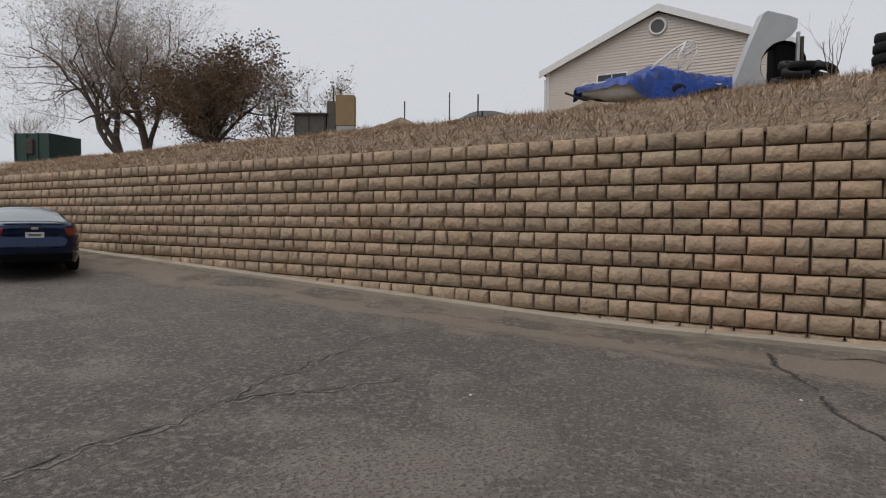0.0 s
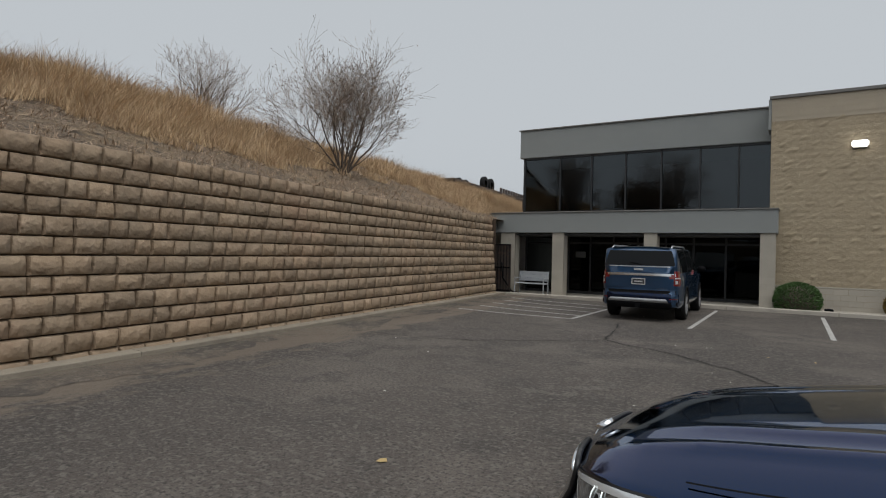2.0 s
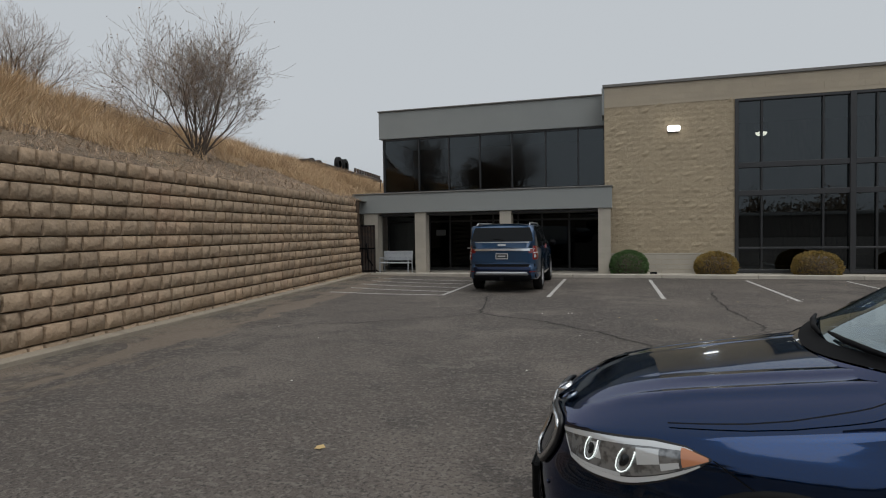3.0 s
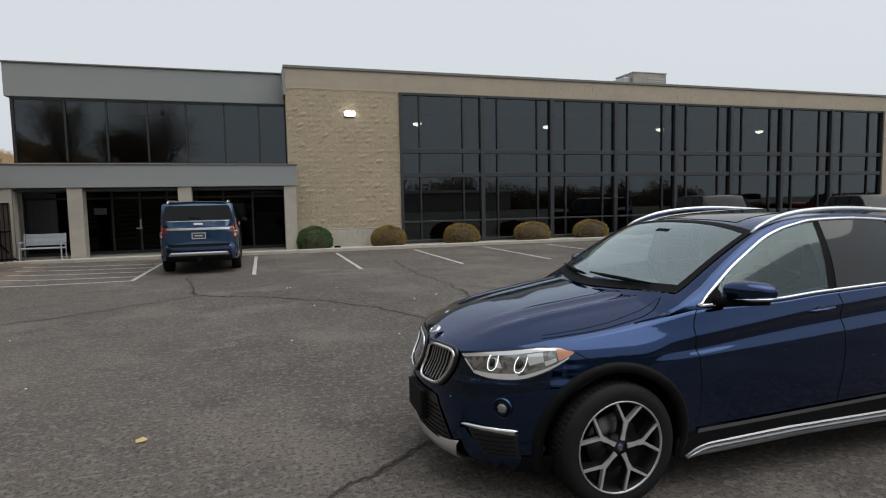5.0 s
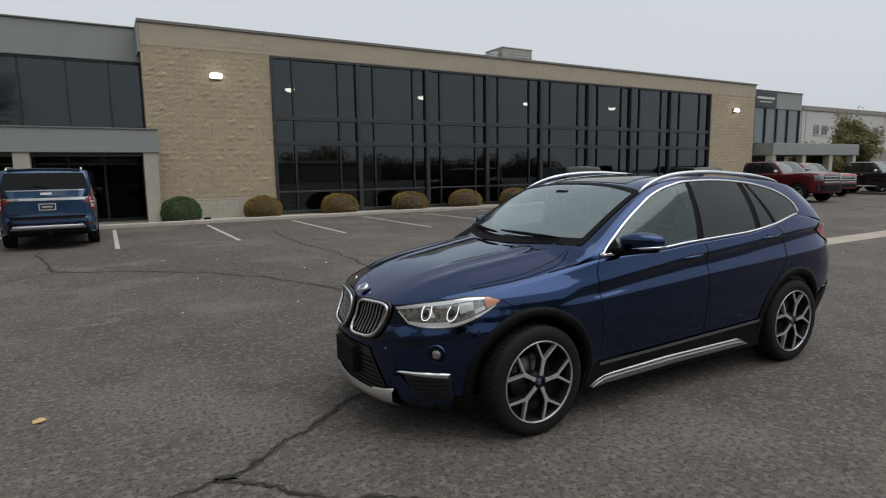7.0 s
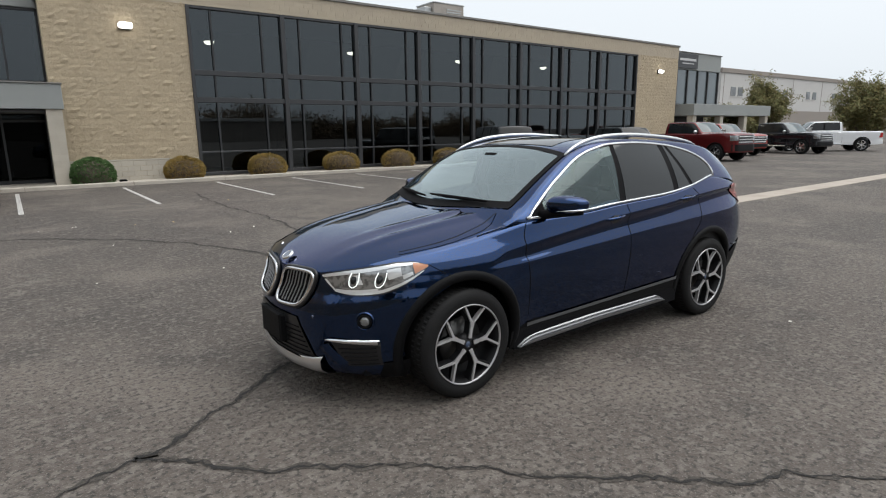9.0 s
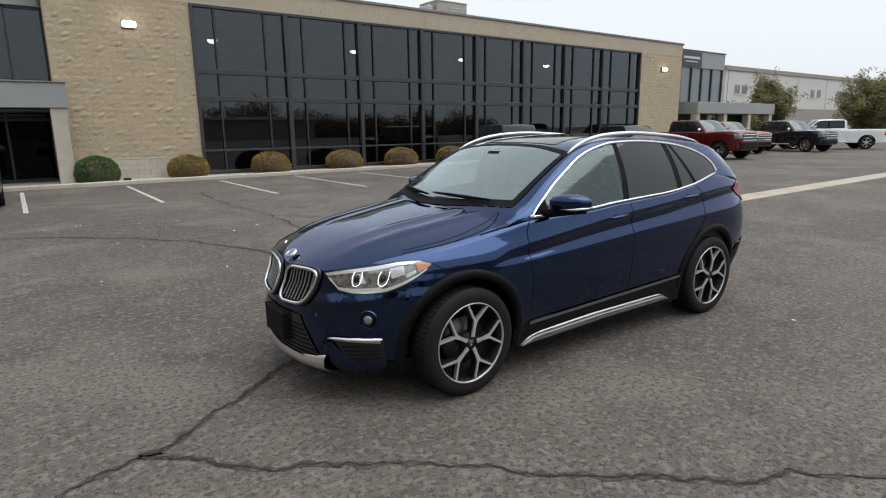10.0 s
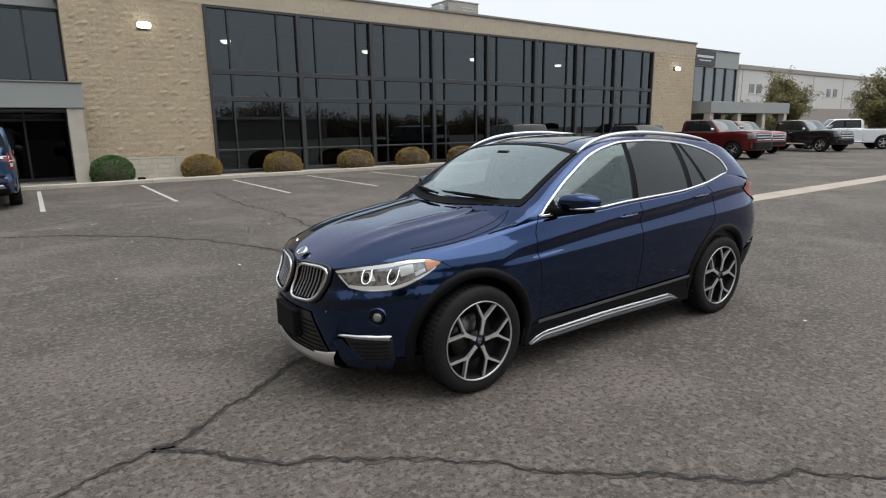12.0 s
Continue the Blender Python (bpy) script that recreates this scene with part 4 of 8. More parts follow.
class Shell:
    """The lower body of a car: a rounded plan outline whose ends and width change with height. s runs from nose to tail."""

    def __init__(self, sp):
        self.sp = sp
        self.L, self.xm = sp["L"], sp["L"] * 0.5

    def ends(self, z):
        return curve(z, self.sp["front"]), self.L - curve(z, self.sp["rear"])

    def w(self, z, s):
        sp = self.sp
        v = sp["section"](z, s) if "section" in sp else curve(z, sp["width"])
        return v * (1 - sp.get("nose_taper", 0.02) * max(0, 1 - s / 1.2) ** 2 - 0.03 * max(0, (s - self.L + 1.0)) ** 2)

    def at(self, c, z):
        f, r = self.ends(z)
        n = self.sp["nf"] if c < 0 else self.sp["nr"]
        s = self.xm + c * ((self.xm - f) if c < 0 else (r - self.xm))
        q = max(0.0, 1 - abs(c) ** n) ** (1 / n)
        y = self.w(z, s) * q
        return s + self.bow(q, c), y

    def bow(self, q, c):
        """How far a bowed nose falls back towards its corners."""
        return self.sp.get("bow", 0.0) * q ** 1.35 * max(0.0, min(1.0, (-c - 0.7) / 0.3))

    def c_of(self, s, z=0.6):
        f, r = self.ends(z)
        c = max(-1.0, min(1.0, (s - self.xm) / ((self.xm - f) if s < self.xm else (r - self.xm))))
        if c < -0.7 and "bow" in self.sp:
            lo, hi = -1.0, -0.6
            for _ in range(30):
                c = (lo + hi) / 2
                q = max(0.0, 1 - abs(c) ** self.sp["nf"]) ** (1 / self.sp["nf"])
                if self.xm + c * (self.xm - f) + self.bow(q, c) < s:
                    lo = c
                else:
                    hi = c
        return c

    def Y(self, s, z):
        return self.at(self.c_of(s, z), z)[1]

    def front_s(self, y, z):
        """Where the nose lies at a lateral place."""
        n = self.sp["nf"]
        w = self.w(z, 0.25)
        q = min(1.0, abs(y) / w)
        t = max(0.0, 1 - q ** n) ** (1 / n)
        return self.xm - t * (self.xm - self.ends(z)[0]) + self.bow(q, -t)

    def rear_s(self, y, z):
        n = self.sp["nr"]
        w = self.w(z, self.L - 0.25)
        t = max(0.0, 1 - min(1.0, abs(y) / w) ** n) ** (1 / n)
        return self.xm + t * (self.ends(z)[1] - self.xm)

    def low(self, s):
        sp = self.sp
        z = ramp(s, sp["bottom"])
        for a in (sp["fo"], sp["fo"] + sp["wb"]):
            d = abs(s - a)
            if d < sp["arch"]:
                z = max(z, sp["r"] + math.sqrt(sp["arch"] ** 2 - d * d))
        return z

    def columns(self):
        sp = self.sp
        out = [-(1 - f ** sp["nf"]) ** (1 / sp["nf"]) for f in (0, 0.12, 0.25, 0.38, 0.5, 0.6, 0.69, 0.77, 0.84, 0.89)]
        s_list = []
        for a in (sp["fo"], sp["fo"] + sp["wb"]):
            s_list += [a - sp["arch"] * math.cos(math.pi * k / 22) for k in range(23)]
            s_list += [a - sp["arch"] - 0.002, a + sp["arch"] + 0.002]
        lo, hi = sp["fo"] - sp["arch"], self.L - 0.25
        s_list += [lo * 0.75 + 0.04, sp["fo"] + sp["arch"] + 0.08]
        s = sp["fo"] + sp["arch"] + 0.2
        while s < sp["fo"] + sp["wb"] - sp["arch"] - 0.08:
            s_list.append(s)
            s += 0.16
        e = sp["fo"] + sp["wb"] + sp["arch"]
        s_list += [e + (self.L - 0.2 - e) * k for k in (0.25, 0.5, 0.75)]
        out += [self.c_of(q) for q in s_list]
        out += [(1 - f ** sp["nr"]) ** (1 / sp["nr"]) for f in (0.93, 0.88, 0.8, 0.7, 0.6, 0.45, 0.3, 0.15, 0)]
        return sorted(set(round(c, 6) for c in out))


def build_car(sp, m, label, body_mat, name="car", category="car", group="", detail=None):
    sh = Shell(sp)
    fo, wb, L = sp["fo"], sp["wb"], sp["L"]
    car = thing(name, m, label, category, group)
    Q = lambda s, y, z: (s - fo, y, z)
    top = lambda s: curve(s, sp["top"])

    # lower body with wheel arches, and the top skin that closes it
    cols = sh.columns()
    R, K = sp.get("rows", (16, 8))
    g = Geo()
    for side in (-1, 1):
        P, T = [], []
        for c in cols:
            s0 = sh.at(c, 0.6)[0]
            zl, zt = sh.low(s0), top(s0)
            row = []
            for z in (sp["levels"](s0, zl, zt) if "levels" in sp else [zl + (zt - zl) * (j / R) for j in range(R + 1)]):
                s, y = sh.at(c, z)
                row.append(Q(s, side * y, z))
            P.append(row)
            s, y = sh.at(c, zt)
            crown = curve(s, sp["crown"])
            T.append([Q(s, side * y * (1 - k / K), zt + crown * (1 - abs(1 - k / K) ** 3.2) + (sp["bulge"](s, y * (1 - k / K)) if "bulge" in sp else 0)) for k in range(K + 1)])
        if side < 0:
            P, T = P[::-1], T[::-1]
        g.grid(P)
        g.grid(T)
    bm = bmesh.new()
    vs = [bm.verts.new(v) for v in g.v]
    for f in g.f:
        if len(set(f)) == len(f):
            bm.faces.new([vs[i] for i in f])
    bmesh.ops.remove_doubles(bm, verts=bm.verts[:], dist=0.0008)
    bmesh.ops.dissolve_degenerate(bm, dist=0.0005, edges=bm.edges[:])
    bmesh.ops.recalc_face_normals(bm, faces=bm.faces[:])
    body = part("body", bm, body_mat, car, smooth=True)
    # dark underside and wheel wells
    g = Geo()
    w0 = curve(0.4, sp["width"]) - 0.03
    g.box(0.25 - fo, L - 0.2 - fo, -w0 + 0.22, w0 - 0.22, sp["bottom"][1][1] + 0.02, 0.7)
    g.box(fo + sp["arch"] - fo, wb - sp["arch"], -w0, w0, sp["bottom"][1][1] + 0.01, 0.6)
    g.make("underbody", M_BLACKPL, body)

    # cabin
    gh = sp["cabin"]
    edge_z, edge_y, mid_z = (lambda s: curve(s, gh["edge_z"])), (lambda s: curve(s, gh["edge_y"])), (lambda s: curve(s, gh["mid_z"]))
    s0, s1 = gh["span"]

    def rim_z(s):
        return max(edge_z(s), top(s) + (0.001 if s > gh.get("lip", -9) else -0.03))

    def side_pt(s, z, out=0.0, sgn=-1):
        zt, ze = top(s), rim_z(s)
        v = min(max((z - zt) / ((ze - zt) if abs(ze - zt) > 1e-4 else 1e-4), 0), 1)
        yb = sh.Y(s, min(zt, top(s))) - 0.012
        ye = min(edge_y(s), yb)
        y = yb + (ye - yb) * v + 0.028 * math.sin(math.pi * v) * min(1, (ze - zt) / 0.3)
        return Q(s, sgn * (y + out), z)

    def top_pt(s, f, out=0.0):
        zt, ze = top(s), rim_z(s)
        yb = sh.Y(s, zt) - 0.012
        ye = min(edge_y(s), yb)
        zc = max(mid_z(s), ze)
        return Q(s, f * ye, ze + (zc - ze) * (1 - abs(f) ** 2.4) + out)

    n, ns, nt_ = gh.get("cells", (56, 6, 14))
    g = Geo()
    rows = []
    for i in range(n + 1):
        s = s0 + (s1 - s0) * i / n
        zt, ze = top(s) - 0.01, rim_z(s)
        left = [side_pt(s, zt + (ze - zt) * k / ns, 0, -1) for k in range(ns)]
        right = [side_pt(s, zt + (ze - zt) * k / ns, 0, 1) for k in range(ns)]
        rows.append(left + [top_pt(s, -1 + 2 * k / nt_) for k in range(nt_ + 1)] + right[::-1])
    g.grid(rows[::-1])
    g.f.append(tuple(range(len(rows[0]))))
    if "opening" in gh:
        keep = []
        for f in g.f:
            c = sum((Vector(g.v[i]) for i in f), Vector()) / len(f)
            if len(f) > 4 or not gh["opening"](c.x + fo, c.y, c.z, top, edge_z, edge_y):
                keep.append(f)
        g.f = keep
    g.make("cabin", body_mat, body, smooth=True)

    def strip(nm, pts_rows, material, parent=None, lab=""):
        return Geo().grid(pts_rows).make(nm, material, parent or body, lab, smooth=True)

    def side_patch(nm, a, b, zlo, zhi, material, out, sgn=-1, k=14, rows_n=5, lab="", slant=(0, 0)):
        P = []
        for i in range(k + 1):
            s = a + (b - a) * i / k
            lo, hi = zlo(s), zhi(s)
            col = []
            for j in range(rows_n + 1):
                v = j / rows_n
                t = i / k
                ss = s + v * (slant[0] * (1 - t) + slant[1] * t)
                lo, hi = zlo(ss), zhi(ss)
                col.append(side_pt(ss, lo + (max(hi, lo + 0.002) - lo) * v, out, sgn))
            P.append(col)
        if sgn > 0:
            P = P[::-1]
        return strip(nm, P[::-1], material, None, lab)

    for sgn in (-1, 1):
        for nm, a, b, zlo, zhi, material, out, slant in gh["windows"](top, edge_z):
            side_patch(nm, a, b, zlo, zhi, material, out, sgn, slant=slant)

    def over(nm, lo, hi, fmax, material, out, k=10):
        P = [[top_pt(lo(f) + (hi(f) - lo(f)) * j / 8, f * fmax, out) for f in (-1 + 2 * i / k for i in range(k + 1))] for j in range(9)]
        return strip(nm, P, material)

    ws = gh["screen"]
    if ws:
        over("windscreen", lambda f: ws[0] + (ws[1] - ws[0]) * f * f, lambda f: ws[2] + (ws[3] - ws[2]) * f * f, ws[4], gh.get("screen_mat", M_SCREEN), 0.005)
    rs = gh["rear"]
    if rs:
        over("rear_window", lambda f: rs[0], lambda f: rs[1], rs[2], gh.get("rear_mat", M_CARGLASS), 0.006)

    # wheels
    r, tw = sp["r"], sp["tyre"]
    rim = sp["rim"]
    half = sp["track"]
    prof = [(rim + 0.004, -tw * 0.47), (rim + 0.03, -tw * 0.5), (r - 0.035, -tw * 0.5), (r - 0.010, -tw * 0.44), (r, -tw * 0.36), (r, tw * 0.36), (r - 0.010, tw * 0.44), (r - 0.04, tw * 0.5), (rim, tw * 0.47)]
    turn = Matrix.Rotation(radians(-90), 4, 'X')

    def face(angle, out):
        """Flat in the wheel's plane; outward is -y."""
        return Matrix.Translation((0, out, 0)) @ Matrix.Rotation(radians(90), 4, 'X') @ Matrix.Rotation(angle, 4, 'Z')

    gt = Geo().lathe(prof, turn, 44)
    if detail:
        for k in range(64):
            a = 2 * math.pi * k / 64
            gm = Matrix.Rotation(a, 4, 'Y')
            for y0, y1 in ((-tw * 0.34, -tw * 0.2), (-tw * 0.06, tw * 0.06)):
                p = [gm @ Vector((dx, y, r + dz)) for y in (y0, y1) for dx, dz in ((-0.011, -0.004), (-0.009, 0.003), (0.009, 0.003), (0.011, -0.004))]
                gt.add(p, [(0, 1, 5, 4), (1, 2, 6, 5), (2, 3, 7, 6)])
            p = [gm @ Vector((dx, -tw * 0.44 + dy, r - 0.012 + dz)) for dx in (-0.010, 0.010) for dy, dz in ((-0.012, -0.028), (-0.008, -0.006), (0.012, 0.008))]
            gt.add(p, [(0, 1, 4, 3), (1, 2, 5, 4)])
    barrel = Geo().lathe([(rim - 0.004, -tw * 0.46), (rim - 0.012, -tw * 0.44), (rim - 0.02, -tw * 0.2), (rim - 0.03, tw * 0.1), (0.02, tw * 0.1)], turn, 36)
    lip = Geo().lathe([(rim + 0.004, -tw * 0.455), (rim + 0.003, -tw * 0.49), (rim - 0.004, -tw * 0.49), (rim - 0.008, -tw * 0.44)], turn, 64)
    disc = Geo().lathe([(0.02, -0.02), (rim * 0.62, -0.02), (rim * 0.62, 0.0), (0.02, 0.0)], turn, 30)
    hub = Geo().lathe([(0.001, -tw * 0.43), (0.030, -tw * 0.43), (0.034, -tw * 0.41), (0.062, -tw * 0.385), (0.07, -tw * 0.25)], turn, 24)
    k5 = sp.get("spokes", 5)
    pol = lambda q, a: (q * math.cos(radians(a)), q * math.sin(radians(a)))
    if detail:
        spoke = [pol(0.045, -18), (0.09, -0.0105), (0.146, -0.0155), pol(rim - 0.008, -19.5), pol(rim - 0.006, -16.5), (0.156, -0.003), (0.156, 0.003), pol(rim - 0.006, 16.5), pol(rim - 0.008, 19.5), (0.146, 0.0155), (0.09, 0.0105), pol(0.045, 18)]
    else:
        spoke = [(0.04, -0.035), (rim - 0.01, -0.028), (rim - 0.01, 0.028), (0.04, 0.035)]
    spk = Geo().prism(spoke, 0.028, face(0, -tw * 0.36))
    spk_edge = Geo().prism([(x * 1.0, y * 1.22) for x, y in spoke], 0.05, face(0, -tw * 0.36 + 0.033)) if detail else None
    meshes = {}

    def put(nm, geo, material, parent, rot=None, smooth=True):
        if nm not in meshes:
            ob = geo.make(nm, material, parent, smooth=smooth)
            meshes[nm] = ob.data
        else:
            ob = new(nm, meshes[nm])
            ob.parent = parent
        if rot is not None:
            ob.matrix_basis = rot
        return ob

    for a in (fo, fo + wb):
        for sgn in (-1, 1):
            mm = pose(a - fo, sgn * (half - tw / 2), r, 0, 0, 0 if sgn < 0 else 180) @ Matrix.Rotation(sp.get("wheel_turn", 0.33 + a), 4, 'Y')
            wheel = put("wheel", gt, M_RUBBER, car, mm)
            put("rim", barrel, M_RIMDARK, wheel)
            put("rim_lip", lip, sp.get("rim_mat", M_RIMLIP), wheel)
            put("brake_disc", disc, M_DISC, wheel)
            put("hub", hub, M_RIMDARK if detail else sp.get("rim_mat", M_RIMFACE), wheel)
            for q in range(k5):
                rot = Matrix.Rotation(2 * math.pi * q / k5, 4, 'Y')
                put("spoke", spk, sp.get("rim_mat", M_RIMFACE), wheel, rot, False)
                if detail:
                    put("spoke_flank", spk_edge, M_RIMDARK, wheel, rot, False)
            if detail:
                put("hub_badge", Geo().lathe([(0.001, -tw * 0.435), (0.019, -tw * 0.434), (0.021, -tw * 0.42)], turn, 20), M_BADGE, wheel)

    # arch mouldings
    if sp.get("flare"):
        fl = sp["flare"]
        for a in (fo, fo + wb):
            for sgn in (-1, 1):
                P = []
                for k in range(27):
                    an = math.pi * (-0.10 + 1.20 * k / 26)
                    row = []
                    for rad, out in ((sp["arch"] - 0.012, -0.03), (sp["arch"] - 0.008, 0.010), (sp["arch"] + fl * 0.6, 0.014), (sp["arch"] + fl, 0.009), (sp["arch"] + fl + 0.004, -0.006)):
                        s, z = a - rad * math.cos(an), max(sp["r"] + rad * math.sin(an), 0.19)
                        row.append(Q(s, sgn * (sh.Y(s, max(z, 0.25)) + out), z))
                    P.append(row)
                strip("arch_moulding", P if sgn < 0 else P[::-1], M_CLAD)

    ctx = dict(sh=sh, Q=Q, body=body, car=car, top=top, side_pt=side_pt, top_pt=top_pt, strip=strip, side_patch=side_patch, edge_z=edge_z)
    return car, ctx


def body_patch(ctx, nm, a, b, zlo, zhi, material, out, sides=(-1, 1), k=12, rows_n=4, lab="", parent=None):
    """A patch that follows the car's flank."""
    sh, Q = ctx["sh"], ctx["Q"]
    for sgn in sides:
        P = []
        for i in range(k + 1):
            s = a + (b - a) * i / k
            lo, hi = zlo(s), zhi(s)
            P.append([Q(s, sgn * (sh.Y(s, lo + (hi - lo) * j / rows_n) + out), lo + (hi - lo) * j / rows_n) for j in range(rows_n + 1)])
        Geo().grid(P[::-1] if sgn < 0 else P).make(nm, material, parent or ctx["body"], lab, smooth=True)


def end_pt(ctx, y, z, out, rear=False):
    sh = ctx["sh"]
    s = sh.rear_s(y, z) + out if rear else sh.front_s(y, z) - out
    return ctx["Q"](s, y, z)


def end_patch(ctx, nm, z0, z1, ylo, yhi, material, out, rear=False, k=10, rows_n=5, lab="", parent=None):
    """A patch that follows the nose or the tail."""
    P = []
    for j in range(rows_n + 1):
        z = z0 + (z1 - z0) * j / rows_n
        a, b = ylo(z), yhi(z)
        P.append([end_pt(ctx, a + (b - a) * i / k, z, out, rear) for i in range(k + 1)])
    return Geo().grid(P if rear else P[::-1]).make(nm, material, parent or ctx["body"], lab, smooth=True)


def closed_tube(geo, pts, r, sides=6):
    geo.tube(list(pts) + [pts[0], pts[1]], r, sides, caps=False)
    return geo


const = lambda v: (lambda *_: v)

# ---- the blue compact SUV ----
BELT = [(1.30, 1.098), (1.43, 1.106), (1.65, 1.109), (2.0, 1.117), (2.27, 1.136), (2.63, 1.152), (3.01, 1.170), (3.36, 1.212), (3.57, 1.250), (3.72, 1.275)]
DLO_TOP = [(1.45, 1.135), (1.489, 1.169), (1.60, 1.250), (1.728, 1.336), (1.875, 1.418), (2.027, 1.495), (2.172, 1.544), (2.314, 1.573), (2.459, 1.594), (2.82, 1.599), (3.198, 1.573), (3.429, 1.534), (3.58, 1.488), (3.69, 1.425), (3.745, 1.365), (3.765, 1.325), (3.772, 1.305)]


def crease_z(s):
    """Height of the sharp line along the doors."""
    return ramp(s, [(0.9, 0.90), (1.39, 0.955), (2.2, 1.047), (2.9, 1.097), (3.31, 1.135), (3.75, 1.163), (4.5, 1.18)])


def under_z(s):
    """Foot of the hollow below that line."""
    return crease_z(s) - ramp(s, [(1.2, 0.06), (1.4, 0.078), (2.2, 0.075), (2.9, 0.068), (3.4, 0.05), (4.0, 0.04)])


def bulge_z(s):
    """Where the lower door stands out furthest."""
    return ramp(s, [(0.5, 0.80), (1.2, 0.825), (1.62, 0.848), (2.2, 0.872), (2.9, 0.908), (3.4, 0.925), (3.9, 0.95), (4.6, 0.97)])


def hero_section(z, s):
    """Half width of the body at a height and a place along it."""
    zc, zu, zb = crease_z(s), under_z(s), bulge_z(s)
    door = curve(z, [(0.2, 0.850), (0.30, 0.876), (0.42, 0.896), (0.60, 0.922), (zb - 0.11, 0.9375), (zb, 0.9375), (zu, 0.914), (zc - 0.004, 0.945), (zc + 0.012, 0.9445), (zc + 0.06, 0.926), (1.32, 0.868)])
    fender = curve(z, [(0.2, 0.885), (0.30, 0.915), (0.45, 0.930), (0.62, 0.940), (0.70, 0.947), (0.78, 0.938), (0.84, 0.929), (0.90, 0.918), (0.96, 0.890), (1.03, 0.856), (1.10, 0.828), (1.2, 0.80)])
    k = ramp(s, [(1.10, 0.0), (1.45, 1.0), (3.4, 1.0), (4.1, 0.85), (4.6, 0.6)])
    return fender + (door - fender) * k


def hero_levels(s, zl, zt):
    zb = max(bulge_z(s), zl + 0.03)
    zc = min(crease_z(s), zt - 0.012)
    zu = min(under_z(s), zc - 0.03)
    zb = min(zb, zu - 0.02)
    zl = min(zl, zb - 0.01)
    out = [zl + (zb - zl) * i / 24 for i in range(24)]
    out += [zb + (zu - zb) * i / 8 for i in range(8)]
    out += [zu + (zc - 0.005 - zu) * i / 7 for i in range(7)]
    out += [zc - 0.005, zc + 0.001]
    lo = zc + 0.006
    return out + [lo + (zt - lo) * i / 8 for i in range(9)]


def hero_hi(s):
    return curve(s, DLO_TOP)


def screen_lo(f):
    return 1.18 + 0.22 * f * f


def screen_hi(f):
    return 2.035 - 0.04 * f * f


def screen_lim(s):
    """How far across the car's top the windscreen reaches."""
    return ramp(s, [(1.2, 0.83), (1.4, 0.865), (2.05, 0.93)])


def hero_open(s, y, z, top, edge_z, edge_y):
    """Where the shell is open for the windscreen and the front door's glass."""
    if z < edge_z(s) - 0.012:
        return 1.60 < s < 2.40 and top(s) + 0.035 < z < hero_hi(s) - 0.02
    f = min(1.0, abs(y) / edge_y(s))
    return screen_lo(f) + 0.015 < s < screen_hi(f) - 0.015 and f < screen_lim(s) - 0.02


def hero_windows(top, edge):
    lo = lambda s: top(s) + 0.026
    hi = lambda s: hero_hi(s) - 0.008
    return [
        ("sail_trim", 1.46, 1.62, lambda s: top(s) + 0.016, hi, M_BLACKPL, 0.003, (0, 0)),
        ("pillar_trim", 2.36, 3.755, lambda s: top(s) + 0.016, hi, M_BLACKPL, 0.003, (0, 0)),
        ("front_door_window", 1.585, 2.385, lo, hi, M_DOORPANE, 0.004, (0.0, 0.09)),
        ("rear_door_window", 2.455, 3.095, lo, hi, M_CARGLASS, 0.007, (0.07, 0.02)),
        ("vent_window", 3.165, 3.335, lo, hi, M_CARGLASS, 0.007, (0.02, -0.13)),
        ("quarter_window", 3.385, 3.745, lo, hi, M_CARGLASS, 0.007, (-0.14, 0.0)),
    ]


def car_pane(name, tint, gloss, f0):
    """Thin glass with two faces: gloss from f0 head on to full at a grazing angle, alike from within and without."""
    m = pane_mat(name, tint, gloss)
    nt = m.node_tree
    lw = nt.nodes.new("ShaderNodeLayerWeight")
    lw.inputs["Blend"].default_value = 0.5
    pw = nt.nodes.new("ShaderNodeMath")
    pw.operation = 'POWER'
    pw.inputs[1].default_value = 5.0
    ml = nt.nodes.new("ShaderNodeMath")
    ml.operation = 'MULTIPLY_ADD'
    ml.inputs[1].default_value, ml.inputs[2].default_value = 1 - f0, f0
    mix = next(n for n in nt.nodes if n.bl_idname == "ShaderNodeMixShader")
    nt.nodes.remove(next(n for n in nt.nodes if n.bl_idname == "ShaderNodeFresnel"))
    nt.links.new(lw.outputs["Facing"], pw.inputs[0])
    nt.links.new(pw.outputs[0], ml.inputs[0])
    nt.links.new(ml.outputs[0], mix.inputs[0])
    return m


M_DOORPANE = car_pane("tinted_door_glass", (0.56, 0.68, 0.70), (0.84, 1.0, 1.0), 0.085)
M_SCREENPANE = car_pane("windscreen_pane", (0.72, 0.80, 0.82), (0.88, 1.0, 1.02), 0.27)
M_CABIN = mat("dark_grey_trim", (0.035, 0.036, 0.038), 0.7, spots=((9, 0.5, 0.7, (0.045, 0.046, 0.048), 3, 0.6),))
M_LINER = mat("pale_grey_headlining", (0.20, 0.20, 0.195), 0.9, spots=((5, 0.5, 0.7, (0.18, 0.18, 0.175), 3, 0.6),))

